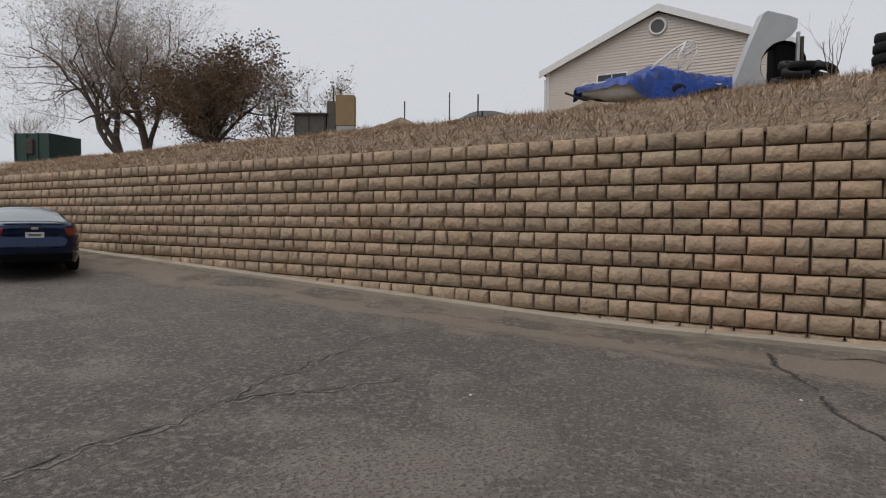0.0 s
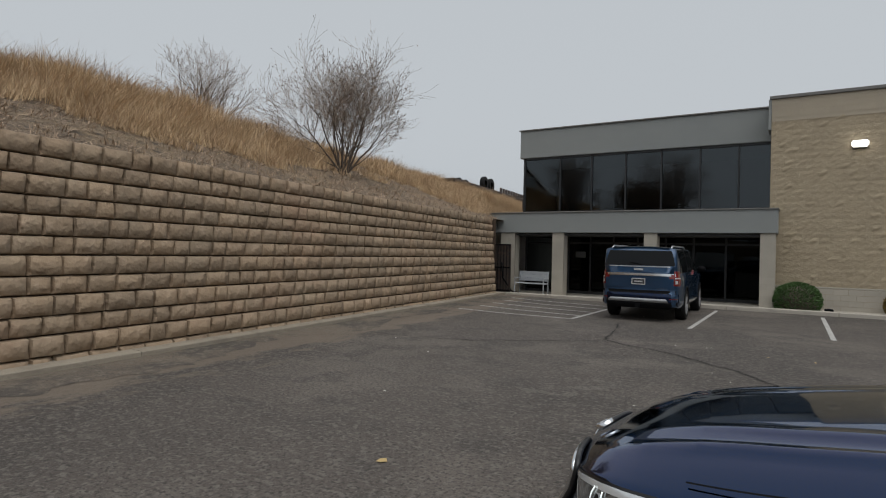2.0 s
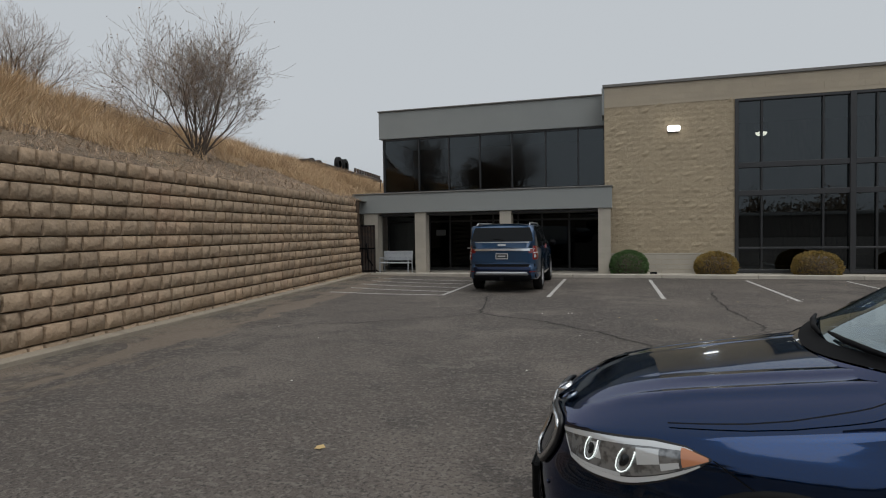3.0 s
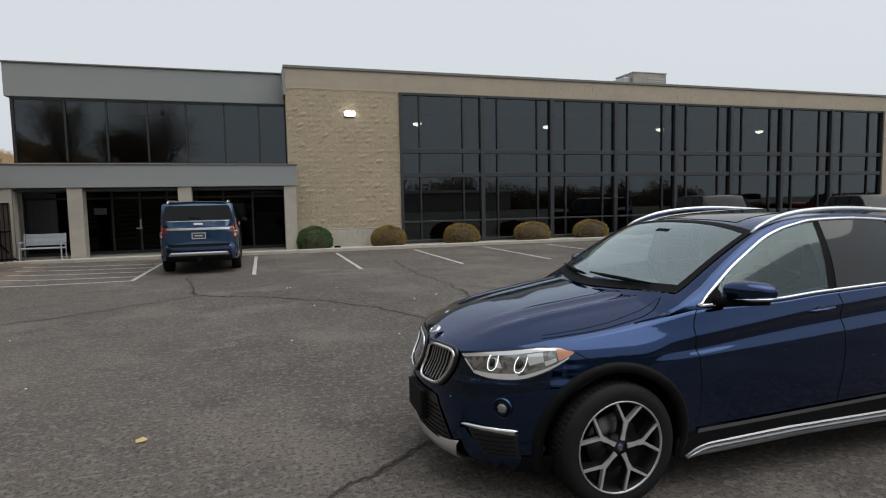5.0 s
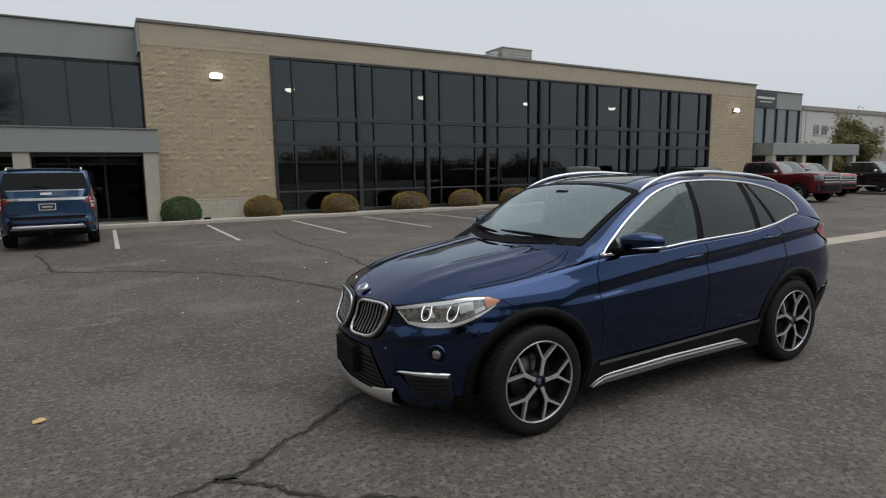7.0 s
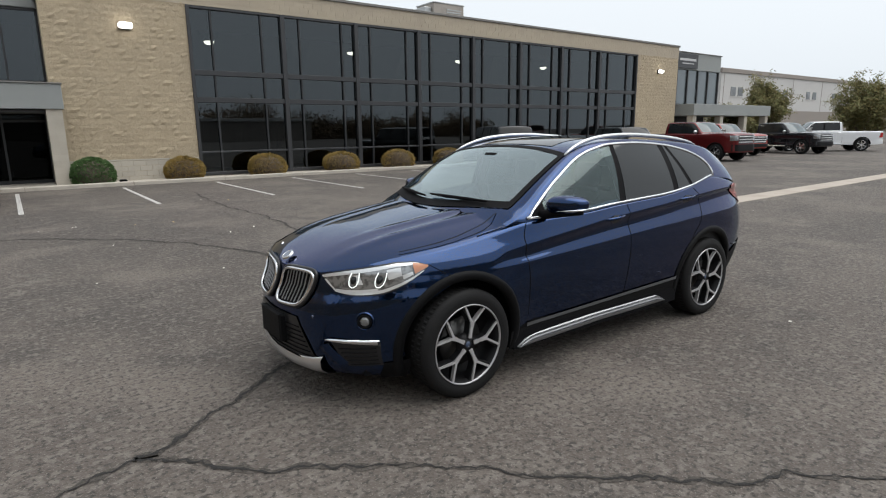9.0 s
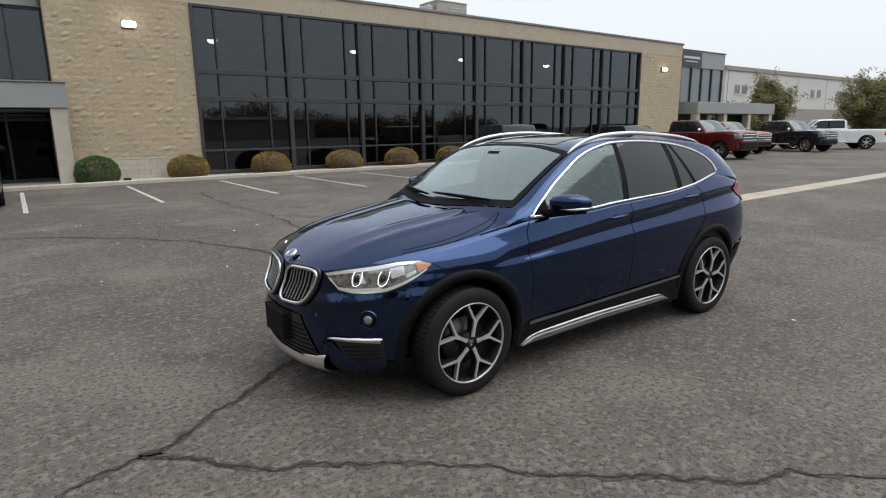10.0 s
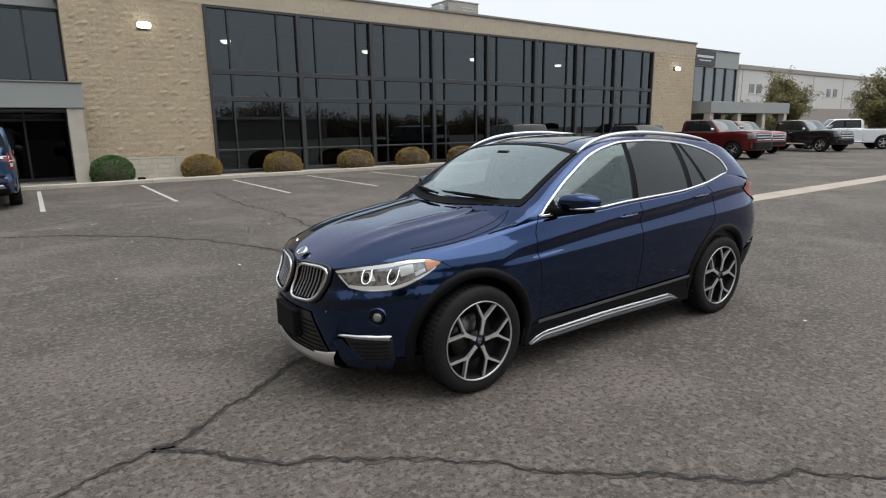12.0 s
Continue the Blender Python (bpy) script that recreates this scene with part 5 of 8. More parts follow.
HERO = dict(
    L=4.70, fo=0.87, wb=2.814, r=0.3615, arch=0.432, tyre=0.24, rim=0.266, track=0.938, nf=4.0, nr=6.0, flare=0.047, bow=0.12, wheel_turn=-0.105,
    section=hero_section, levels=hero_levels, rows=(40, 30),
    front=[(0.18, 0.06), (0.24, -0.01), (0.30, -0.045), (0.45, -0.060), (0.58, -0.064), (0.64, -0.054), (0.70, -0.027), (0.76, 0.0), (0.82, 0.012), (0.90, 0.032), (0.94, 0.075), (1.02, 0.24)],
    rear=[(0.2, 0.30), (0.32, 0.18), (0.5, 0.07), (0.7, 0.03), (0.85, 0.04), (1.0, 0.08), (1.15, 0.15), (1.25, 0.22)],
    width=[(0.2, 0.885), (0.4, 0.92), (1.0, 0.93), (1.2, 0.88)],
    bottom=[(0.0, 0.235), (0.42, 0.20), (1.2, 0.215), (3.3, 0.235), (4.2, 0.30), (4.66, 0.36)],
    top=[(-0.08, 0.825), (0.0, 0.862), (0.10, 0.900), (0.22, 0.928), (0.4, 0.955), (0.7, 0.995), (1.0, 1.040)] + BELT + [(3.9, 1.272), (4.1, 1.245), (4.3, 1.19), (4.46, 1.13), (4.66, 1.04)],
    crown=[(-0.08, 0.012), (0.1, 0.040), (0.4, 0.098), (0.8, 0.118), (1.1, 0.122), (1.4, 0.10), (4.6, 0.05)],
    bulge=lambda s, y: (0.013 * max(0.0, 1 - abs(abs(y) - 0.44 - 0.09 * s) / 0.055) * max(0, min(1, (s - 0.1) / 0.3)) + 0.009 * max(0.0, 1 - abs(abs(y) - 0.25 - 0.12 * s) / 0.05) * max(0, min(1, (s - 0.3) / 0.4))) * (s < 1.35),
    cabin=dict(
        span=(1.04, 4.46), lip=1.29, cells=(170, 18, 44), opening=hero_open,
        edge_z=[(1.0, 0.99), (1.2, 1.055), (1.3, 1.100), (1.45, 1.180), (1.60, 1.285), (1.728, 1.368), (1.875, 1.452), (2.027, 1.527), (2.172, 1.575), (2.314, 1.604), (2.5, 1.622), (2.82, 1.627), (3.2, 1.608), (3.5, 1.588), (3.72, 1.562), (3.88, 1.530), (4.02, 1.470), (4.2, 1.36), (4.36, 1.215), (4.46, 1.12)],
        edge_y=[(1.0, 0.88), (1.28, 0.865), (1.5, 0.825), (1.728, 0.78), (2.03, 0.72), (2.4, 0.675), (2.9, 0.665), (3.5, 0.67), (4.0, 0.70), (4.46, 0.74)],
        mid_z=[(1.04, 1.125), (1.14, 1.150), (1.4, 1.292), (1.7, 1.440), (1.9, 1.535), (2.05, 1.585), (2.3, 1.630), (2.8, 1.655), (3.4, 1.645), (3.9, 1.600), (4.12, 1.565), (4.2, 1.49), (4.33, 1.36), (4.46, 1.2)],
        windows=hero_windows, screen=None, rear=(4.22, 4.42, 0.85)))

hero, hx = build_car(HERO, pose(1.972, 3.385, 0.0, 0, 0, -0.764), "glossy deep blue compact SUV with lit headlights on the asphalt", M_BLUE, name="suv", category="car", detail=True)
hsh, hQ, hbody, htop = hx["sh"], hx["Q"], hx["body"], hx["top"]
h_top_pt, h_side_pt = hx["top_pt"], hx["side_pt"]


def hood_pt(s, y, out=0.0):
    """A point of the hood's skin."""
    half = hsh.Y(s, htop(s))
    return hQ(s, y, htop(s) + curve(s, HERO["crown"]) * (1 - abs(y / half) ** 3.2) + HERO["bulge"](s, abs(y)) + out)


# windscreen, its black border and what is seen behind it
ws = Geo().grid([[h_top_pt(lo + (hi - lo) * j / 24, f, 0.004) for f, lo, hi in ((u * screen_lim(screen_lo(u) + (screen_hi(u) - screen_lo(u)) * j / 24), screen_lo(u), screen_hi(u)) for u in (1 - i / 12 for i in range(25)))] for j in range(25)]).make("windscreen", M_SCREENPANE, hbody, "tinted glass windscreen", smooth=True)


def screen_strip(pts, nm="screen_border"):
    Geo().grid(pts).make(nm, M_BLACKPL, ws, smooth=True)


screen_strip([[h_top_pt(screen_lo(u) + d, u * screen_lim(screen_lo(u)), 0.0065) for u in (-1 + i / 12 for i in range(25))] for d in (-0.03, 0.0, 0.045)])
screen_strip([[h_top_pt(screen_hi(u) - d, u * screen_lim(2.0), 0.0065) for u in (-1 + i / 12 for i in range(25))] for d in (0.035, 0.0, -0.02)])
for sgn in (-1, 1):
    col = [[h_top_pt(s, sgn * (screen_lim(s) + d), 0.0065) for d in (-0.045, -0.02, 0.008)] for s in (1.385 + (2.0 - 1.385) * i / 30 for i in range(31))]
    screen_strip(col if sgn > 0 else [r[::-1] for r in col])
pod = h_top_pt(1.93, 0.02, -0.035)
Geo().box(pod[0] - 0.09, pod[0] + 0.07, -0.06, 0.10, pod[2] - 0.035, pod[2] + 0.02, 0.02).make("sensor_pod", M_BLACKPL, ws)
Geo().box(pod[0] + 0.06, pod[0] + 0.10, -0.13, 0.13, pod[2] - 0.11, pod[2] - 0.035, 0.02).make("rear_view_mirror", M_BLACKPL, ws)
Geo().grid([[h_top_pt(2.06 + 2.0 * j / 12, f, -0.03) for f in (-0.95 + 1.9 * i / 10 for i in range(11))] for j in range(13)]).make("headlining", M_LINER, hbody, smooth=True)
Geo().grid([[hQ(1.24 + 0.55 * v, y, 1.075 + 0.035 * math.sin(math.pi * min(1, v * 1.3)) - 0.35 * max(0, v - 0.75) * 2) for y in (-0.80 + 1.6 * i / 12 for i in range(13))] for v in (j / 10 for j in range(11))]).make("dashboard", M_CABIN, hbody, smooth=True)
wheel_m = Matrix.Translation(hQ(1.86, -0.38, 1.06)) @ Matrix.Rotation(radians(62), 4, 'Y')
ringp = [wheel_m @ Vector((0.185 * math.cos(a), 0.185 * math.sin(a), 0)) for a in (2 * math.pi * i / 28 for i in range(28))]
sw = closed_tube(Geo(), ringp, 0.016, 8).make("steering_wheel", M_BLACKPL, hbody, smooth=True)
Geo().lathe([(0.001, 0.02), (0.06, 0.015), (0.075, -0.01), (0.06, -0.05)], wheel_m, 16).make("wheel_hub", M_BLACKPL, sw, smooth=True)
for y in (-0.38, 0.38):
    g = Geo()
    g.grid([[hQ(2.30 + 0.28 * v + 0.06 * (2 * u - 1) ** 2 * -1, y + (2 * u - 1) * (0.25 - 0.05 * v), 0.62 + 0.62 * v) for u in (i / 8 for i in range(9))] for v in (j / 8 for j in range(9))])
    g.grid([[hQ(2.40 + 0.28 * v, y + (2 * u - 1) * (0.25 - 0.05 * v), 0.62 + 0.62 * v) for u in (i / 8 for i in range(9))] for v in (j / 8 for j in range(9))])
    g.box(hQ(1.92, 0, 0)[0], hQ(2.42, 0, 0)[0], y - 0.25, y + 0.25, 0.55, 0.72, 0.04)
    seat = g.make("seat", M_CABIN, hbody, "dark grey front seat", smooth=True)
    Geo().box(hQ(2.56, 0, 0)[0], hQ(2.67, 0, 0)[0], y - 0.13, y + 0.13, 1.24, 1.43, 0.04).make("headrest", M_CABIN, seat, smooth=True)
Geo().box(hQ(3.30, 0, 0)[0], hQ(3.45, 0, 0)[0], -0.66, 0.66, 0.70, 1.28, 0.05).make("rear_bench", M_CABIN, hbody, "dark grey rear bench")
for sgn in (-1, 1):
    Geo().grid([[hQ(s, sgn * 0.86, z) for s in (1.35, 2.0, 2.7, 3.4, 4.1)] for z in (0.5, 0.8, 1.09)]).make("door_card", M_CABIN, hbody)
    # far glass frame seen from within
    Geo().grid([[h_side_pt(s, z, -0.014, sgn) for s in (2.42, 2.52)] for z in (1.15, 1.35, 1.57)]).make("inner_pillar", M_CABIN, hbody)

# sill cladding, silver sill bars, dull strips on the doors
body_patch(hx, "sill_cladding", 1.27, 3.28, lambda s: 0.205 + 0.012 * (s - 1.2), lambda s: 0.352 + 0.030 * (s - 1.3), M_CLAD, 0.008, k=16)
body_patch(hx, "door_strip", 1.42, 3.25, lambda s: 0.358 + 0.030 * (s - 1.36), lambda s: 0.384 + 0.030 * (s - 1.36), M_STRIP, 0.012, k=16, rows_n=2)
for sgn in (-1, 1):
    P = []
    for i in range(29):
        t = i / 28
        s = 1.335 + (3.075 - 1.335) * t
        zb = 0.222 + 0.026 * min(1, t / 0.5)
        zt_ = ramp(s, [(1.335, 0.228), (1.40, 0.262), (1.48, 0.290), (2.1, 0.310), (2.95, 0.310), (3.02, 0.285), (3.075, 0.250)])
        h = max(zt_ - zb, 0.004)
        y = hsh.Y(s, 0.3) + 0.030
        P.append([hQ(s, sgn * (y - 0.07), zb + 0.004), hQ(s, sgn * (y + 0.002), zb), hQ(s, sgn * (y + 0.010), zb + h * 0.34), hQ(s, sgn * (y - 0.012), zb + h * 0.40), hQ(s, sgn * (y - 0.012), zb + h * 0.48), hQ(s, sgn * (y + 0.006), zb + h * 0.54), hQ(s, sgn * (y + 0.002), zb + h * 0.68), hQ(s, sgn * (y - 0.018), zb + h * 0.74), hQ(s, sgn * (y - 0.018), zb + h * 0.80), hQ(s, sgn * (y - 0.006), zb + h * 0.86), hQ(s, sgn * (y - 0.016), zb + h), hQ(s, sgn * (y - 0.07), zb + h)])
    Geo().grid(P[::-1] if sgn < 0 else P).make("sill_bar", M_SILL, hbody, "satin silver sill bar")
# dark lower ends of the bumpers
body_patch(hx, "bumper_cladding", 0.34, 0.50, lambda s: 0.19, lambda s: 0.325 - 0.10 * (0.5 - s), M_CLAD, 0.006)
body_patch(hx, "rear_cladding", 4.08, 4.52, lambda s: ramp(s, [(4.08, 0.27), (4.52, 0.33)]), lambda s: ramp(s, [(4.08, 0.50), (4.3, 0.60), (4.52, 0.62)]), M_CLAD, 0.008)
end_patch(hx, "rear_cladding", 0.34, 0.62, const(-0.86), const(0.86), M_CLAD, 0.01, True)


# panel gaps
def gap(pts, width=0.006, out=0.0015, sides=(-1, 1)):
    for sgn in sides:
        rows = []
        for i, (s, z) in enumerate(pts):
            a, b = pts[max(i - 1, 0)], pts[min(i + 1, len(pts) - 1)]
            d = Vector((b[0] - a[0], b[1] - a[1])).normalized()
            nx, nz = -d.y * width / 2, d.x * width / 2
            rows.append([hQ(s + q * nx, sgn * (hsh.Y(s, min(z, htop(s))) + out), z + q * nz) for q in (-1, 1)])
        Geo().grid(rows if sgn > 0 else [r[::-1] for r in rows]).make("panel_gap", M_BLACKPL, hbody)


def bent(pts, n=40):
    return [(curve(z, [(q[1], q[0]) for q in pts]), z) for z in (pts[0][1] + (pts[-1][1] - pts[0][1]) * i / n for i in range(n + 1))]


gap(bent([(1.43, 0.38), (1.42, 0.6), (1.40, 0.80), (1.37, 0.99), (1.40, 1.10)]))
gap(bent([(2.50, 0.40), (2.51, 0.7), (2.50, 0.90), (2.45, 1.14)]))
gap(bent([(3.27, 0.44), (3.31, 0.62), (3.42, 0.80), (3.51, 0.92), (3.485, 1.087), (3.36, 1.205)]))
gap([(0.64 + 0.035 * i, 0.905 - 0.022 * i) for i in range(6)], 0.005)
# edge of the hood
for sgn in (-1, 1):
    rows = []
    for i in range(37):
        s = 0.50 + (1.385 - 0.50) * i / 36
        y = ramp(s, [(0.30, 0.60), (0.38, 0.70), (0.55, 0.745), (0.9, 0.765), (1.15, 0.745), (1.30, 0.695), (1.385, 0.64)])
        y = min(y, hsh.Y(s, htop(s)) * 0.96)
        rows.append([hood_pt(s, sgn * (y - 0.0035), 0.003), hood_pt(s, sgn * (y + 0.0035), 0.003)])
    Geo().grid(rows if sgn < 0 else [r[::-1] for r in rows]).make("hood_gap", M_BLACKPL, hbody)

# door handles
for sgn in (-1, 1):
    for s, z in ((2.29, 1.048), (3.24, 1.130)):
        y = hsh.Y(s, z)
        g = Geo()
        pts = [(s - 0.12, y - 0.012, z - 0.004), (s - 0.08, y + 0.016, z), (s, y + 0.030, z + 0.006), (s + 0.08, y + 0.018, z + 0.012), (s + 0.12, y - 0.012, z + 0.014)]
        g.tube([hQ(a, sgn * b, c) for a, b, c in pts], [0.007, 0.011, 0.012, 0.011, 0.007], 8)
        h = g.make("door_handle", M_BLUE, hbody, smooth=True)
        # hollow behind the handle as a black patch, its shade put into the colour
        rows = [[hQ(s - 0.08 + 0.16 * i / 10, sgn * (hsh.Y(s, z + dz * math.sin(math.pi * i / 10)) + 0.007), z - 0.004 + dz * math.sin(math.pi * i / 10)) for dz in (-0.036, -0.024, -0.012, 0.0, 0.010, 0.020, 0.030)] for i in range(11)]
        Geo().grid(rows if sgn > 0 else [r[::-1] for r in rows]).make("handle_recess", M_GRILLEBLK, h, smooth=True)

for sgn in (-1, 1):
    # bright line round the side windows
    lowp = [h_side_pt(1.42 + 2.335 * i / 60, htop(1.42 + 2.335 * i / 60) + 0.018, 0.007, sgn) for i in range(61)]
    upp = [h_side_pt(1.45 + 2.313 * i / 90, max(hero_hi(1.45 + 2.313 * i / 90), htop(1.45 + 2.313 * i / 90) + 0.02), 0.006, sgn) for i in range(91)]
    Geo().tube(lowp, 0.0105, 6).make("window_trim", M_CHROME, hbody, "bright metal strip", smooth=True)
    Geo().tube([lowp[0]] + upp + [lowp[-1]], 0.0125, 6).make("window_trim", M_CHROME, hbody, "bright metal strip", smooth=True)
    # roof rail
    pts = []
    for i in range(33):
        t = i / 32
        s = 2.0 + 1.80 * t
        p = h_top_pt(s, sgn * 0.93)
        pts.append((p[0], p[1], p[2] + 0.034 * min(1, math.sin(math.pi * t) ** 0.45 if 0 < t < 1 else 0)))
    Geo().tube(pts, [0.010 + 0.007 * min(1, 6 * min(i, 32 - i) / 32) for i in range(33)], 8).make("roof_rail", M_SATINB, hbody, "satin silver roof rail", smooth=True)
    # mirror
    # the mirror on the passenger's side is folded in
    x0 = 1.635 if sgn < 0 else 1.72
    y0 = hsh.Y(x0, 1.10) - (0.0 if sgn < 0 else 0.10)
    bm = bmesh.new()
    bmesh.ops.create_icosphere(bm, subdivisions=4, radius=1)
    for v in bm.verts:
        x, y, z = v.co
        fx = math.copysign(abs(x) ** 0.8, x)
        fy = math.copysign(abs(y) ** 0.72, y)
        fz = math.copysign(abs(z) ** 0.72, z)
        taper = 1 - 0.22 * max(0, y)
        px = (fx * 0.105 if x < 0 else min(fx * 0.06, 0.04)) * taper
        pz = (fz * 0.062 + (0.012 if z > 0 else 0.0)) * taper
        v.co = Vector(hQ(x0 - 0.0 + px + 0.045 * y, sgn * (y0 + 0.145 + fy * 0.125), 1.212 + pz * 0.95 + 0.006 * y))
    if sgn < 0:
        bmesh.ops.reverse_faces(bm, faces=bm.faces[:])
    bmesh.ops.recalc_face_normals(bm, faces=bm.faces[:])
    mir = part("mirror", bm, M_BLUE, hbody, "blue door mirror with black base", smooth=True)
    Geo().tube([hQ(x0 - 0.09, sgn * (y0 - 0.04), 1.135), hQ(x0 - 0.05, sgn * (y0 + 0.05), 1.150), hQ(x0 - 0.02, sgn * (y0 + 0.14), 1.165), hQ(x0 + 0.02, sgn * (y0 + 0.25), 1.175)], [0.035, 0.03, 0.028, 0.018], 10).make("mirror_base", M_BLACKPL, mir, smooth=True)
    Geo().tube([hQ(x0 - 0.10, sgn * (y0 + 0.13), 1.180), hQ(x0 - 0.075, sgn * (y0 + 0.2), 1.186), hQ(x0 - 0.01, sgn * (y0 + 0.268), 1.192), hQ(x0 + 0.05, sgn * (y0 + 0.282), 1.198)], [0.005, 0.008, 0.008, 0.005], 6).make("turn_signal", M_CHROME, mir, smooth=True)
    # side of the tail lamp
    body_patch(hx, "tail_lamp", 4.06, 4.52, lambda s: ramp(s, [(4.06, 1.135), (4.2, 1.065), (4.52, 0.965)]), lambda s: min(ramp(s, [(4.06, 1.185), (4.16, 1.205), (4.5, 1.16)]), htop(s) - 0.004), M_TAIL, 0.008, (sgn,), 10)
    end_patch(hx, "tail_lamp", 0.94, 1.14, const(sgn * 0.5), const(sgn * 0.88), M_TAIL, 0.010, True)
    Geo().tube([hQ(s, sgn * (hsh.Y(s, 0.60) + 0.006), 0.60) for s in (4.20, 4.32)], 0.006, 5).make("marker", M_GRILLEBLK, hbody)

# sunroof, wipers and the trim below the screen
Geo().grid([[h_top_pt(2.10 + 0.95 * j / 8, -0.62 + 1.24 * i / 10, 0.004) for i in range(11)] for j in range(9)]).make("sunroof", M_CARGLASS, hbody, "dark glass sunroof", smooth=True)
for y0, y1 in ((-0.58, 0.02), (0.06, 0.62)):
    pts = [h_top_pt(screen_lo(y / 0.86) + 0.035 + 0.03 * t, y / 0.86, 0.030) for y, t in ((y0, 0.1), ((y0 * 2 + y1) / 3, 0.35), ((y0 + 2 * y1) / 3, 0.7), (y1, 1.0))]
    Geo().tube(pts, [0.008, 0.014, 0.014, 0.007], 6).make("wiper", M_BLACKPL, hbody, smooth=True)

# headlamps: outline given by an upper and a lower edge, from the inner end to the outer tip
LAMP_LO = [(0, 0.555, 0.766), (0.25, 0.645, 0.752), (0.5, 0.738, 0.758), (0.68, 0.792, 0.797), (0.85, 0.828, 0.850), (1, 0.852, 0.905)]
LAMP_HI = [(0, 0.445, 0.857), (0.25, 0.560, 0.886), (0.5, 0.690, 0.915), (0.68, 0.755, 0.932), (0.85, 0.815, 0.932), (1, 0.856, 0.910)]
for sgn in (-1, 1):
    def nose_pt(y, z, out):
        s = hsh.front_s(y, z)
        a, b = hsh.front_s(max(abs(y) - 0.01, 0), z), hsh.front_s(abs(y) + 0.01, z)
        n = Vector((-0.02, b - a)).normalized()
        return hQ(s + n.x * out, sgn * (abs(y) + n.y * out), z)

    def lamp_pt(u, v, out):
        """Across the nose up to the corner, then back along the flank to the tip."""
        k = min(u, 0.5)
        yl, yh = curve(k, [(a, b) for a, b, c in LAMP_LO]), curve(k, [(a, b) for a, b, c in LAMP_HI])
        zl, zh = curve(u, [(a, c) for a, b, c in LAMP_LO]), curve(u, [(a, c) for a, b, c in LAMP_HI])
        z = zl + (zh - zl) * v
        if u <= 0.5:
            return nose_pt(yl + (yh - yl) * v, z, out)
        s = hsh.front_s(yl + (yh - yl) * v, z)
        s += (0.635 - s) * (u - 0.5) / 0.5
        y = hsh.Y(s, z)
        n = Vector((-(hsh.Y(s + 0.01, z) - hsh.Y(s - 0.01, z)), 0.02)).normalized()
        return hQ(s + n.x * out, sgn * (y + n.y * out), z)

    def lamp_patch(nm, u0, u1, v0, v1, material, out, parent, k=24, rn=8):
        P = [[lamp_pt(u0 + (u1 - u0) * i / k, v0 + (v1 - v0) * j / rn, out) for i in range(k + 1)] for j in range(rn + 1)]
        return Geo().grid(P if sgn > 0 else [r[::-1] for r in P]).make(nm, material, parent, smooth=True)
    hl = lamp_patch("headlight", -0.02, 1, -0.06, 1.04, M_GRILLEBLK, 0.003, hbody, 32)
    hl["label"] = "clear headlight with lit rings"
    lamp_patch("lamp_inside", 0.03, 0.95, 0.14, 0.86, M_LENSDARK, 0.005, hl)
    lamp_patch("upper_blade", 0.01, 0.90, 0.85, 0.99, M_LENS, 0.007, hl)
    lamp_patch("lower_blade", 0.0, 0.93, 0.0, 0.12, M_LENS, 0.007, hl)
    lamp_patch("inner_blade", 0.0, 0.035, 0.10, 0.75, M_LENS, 0.006, hl)
    lamp_patch("lower_bezel", 0.05, 0.50, 0.12, 0.20, M_LENS, 0.006, hl)
    lamp_patch("amber_corner", 0.835, 0.985, 0.22, 0.96, M_AMBER, 0.008, hl)
    lamp_patch("side_lens", 0.60, 0.72, 0.40, 0.80, M_LENS, 0.007, hl)
    lamp_patch("side_bezel", 0.72, 0.82, 0.22, 0.42, M_LENS, 0.0065, hl)
    lamp_patch("middle_bezel", 0.345, 0.395, 0.40, 0.78, M_LENS, 0.0065, hl)
    for yy, zz, w in ((0.632, 0.838, 0.021), (0.727, 0.838, 0.016)):
        ring = [nose_pt(yy + a * w, zz + b * 0.043, 0.012) for a, b in ((-0.62, 1.0), (-0.86, 0.4), (-0.84, -0.2), (-0.62, -0.7), (-0.2, -0.98), (0.35, -1.0), (0.82, -0.72), (1.0, -0.2), (1.0, 0.4), (0.88, 1.0))]
        Geo().tube(ring, 0.0023, 6).make("light_ring", M_RING, hl, smooth=True)
        P = [[nose_pt(yy + w * 0.62 * rr * math.cos(a), zz + 0.024 * rr * math.sin(a), 0.007 + 0.008 * (1 - rr)) for a in (2 * math.pi * i / 14 for i in range(15))] for rr in (1, 0.6, 0.15)]
        Geo().grid(P).make("projector", M_CARGLASS, hl, smooth=True)

    # twin grille
    KY, KZ = 0.222, 0.752

    def kid(t, grow=0.0):
        """Outline of a rounded grille half."""
        a = 2 * math.pi * t
        hw, hh = 0.162 + grow, 0.106 + grow
        ca, sa = math.cos(a), math.sin(a)
        y = math.copysign(abs(ca) ** 0.45, ca) * hw
        z = math.copysign(abs(sa) ** 0.48, sa) * hh
        outer = y > 0
        return sgn * (KY + y * (1 + (0.14 * z / hh if outer else 0.06 * z / hh)) + 0.012 * z / hh), KZ + z + 0.010 * y / hw
    ring = [end_pt(hx, *kid(i / 48, 0.004), 0.020) for i in range(48)]
    gr_frame = closed_tube(Geo(), ring, 0.0115, 8).make("grille_frame", M_CHROME, hbody, "bright grille surround", smooth=True)
    ring = [end_pt(hx, *kid(i / 48, 0.016), 0.008) for i in range(48)]
    closed_tube(Geo(), ring, 0.012, 8).make("frame_base", M_GRILLEBLK, gr_frame, smooth=True)
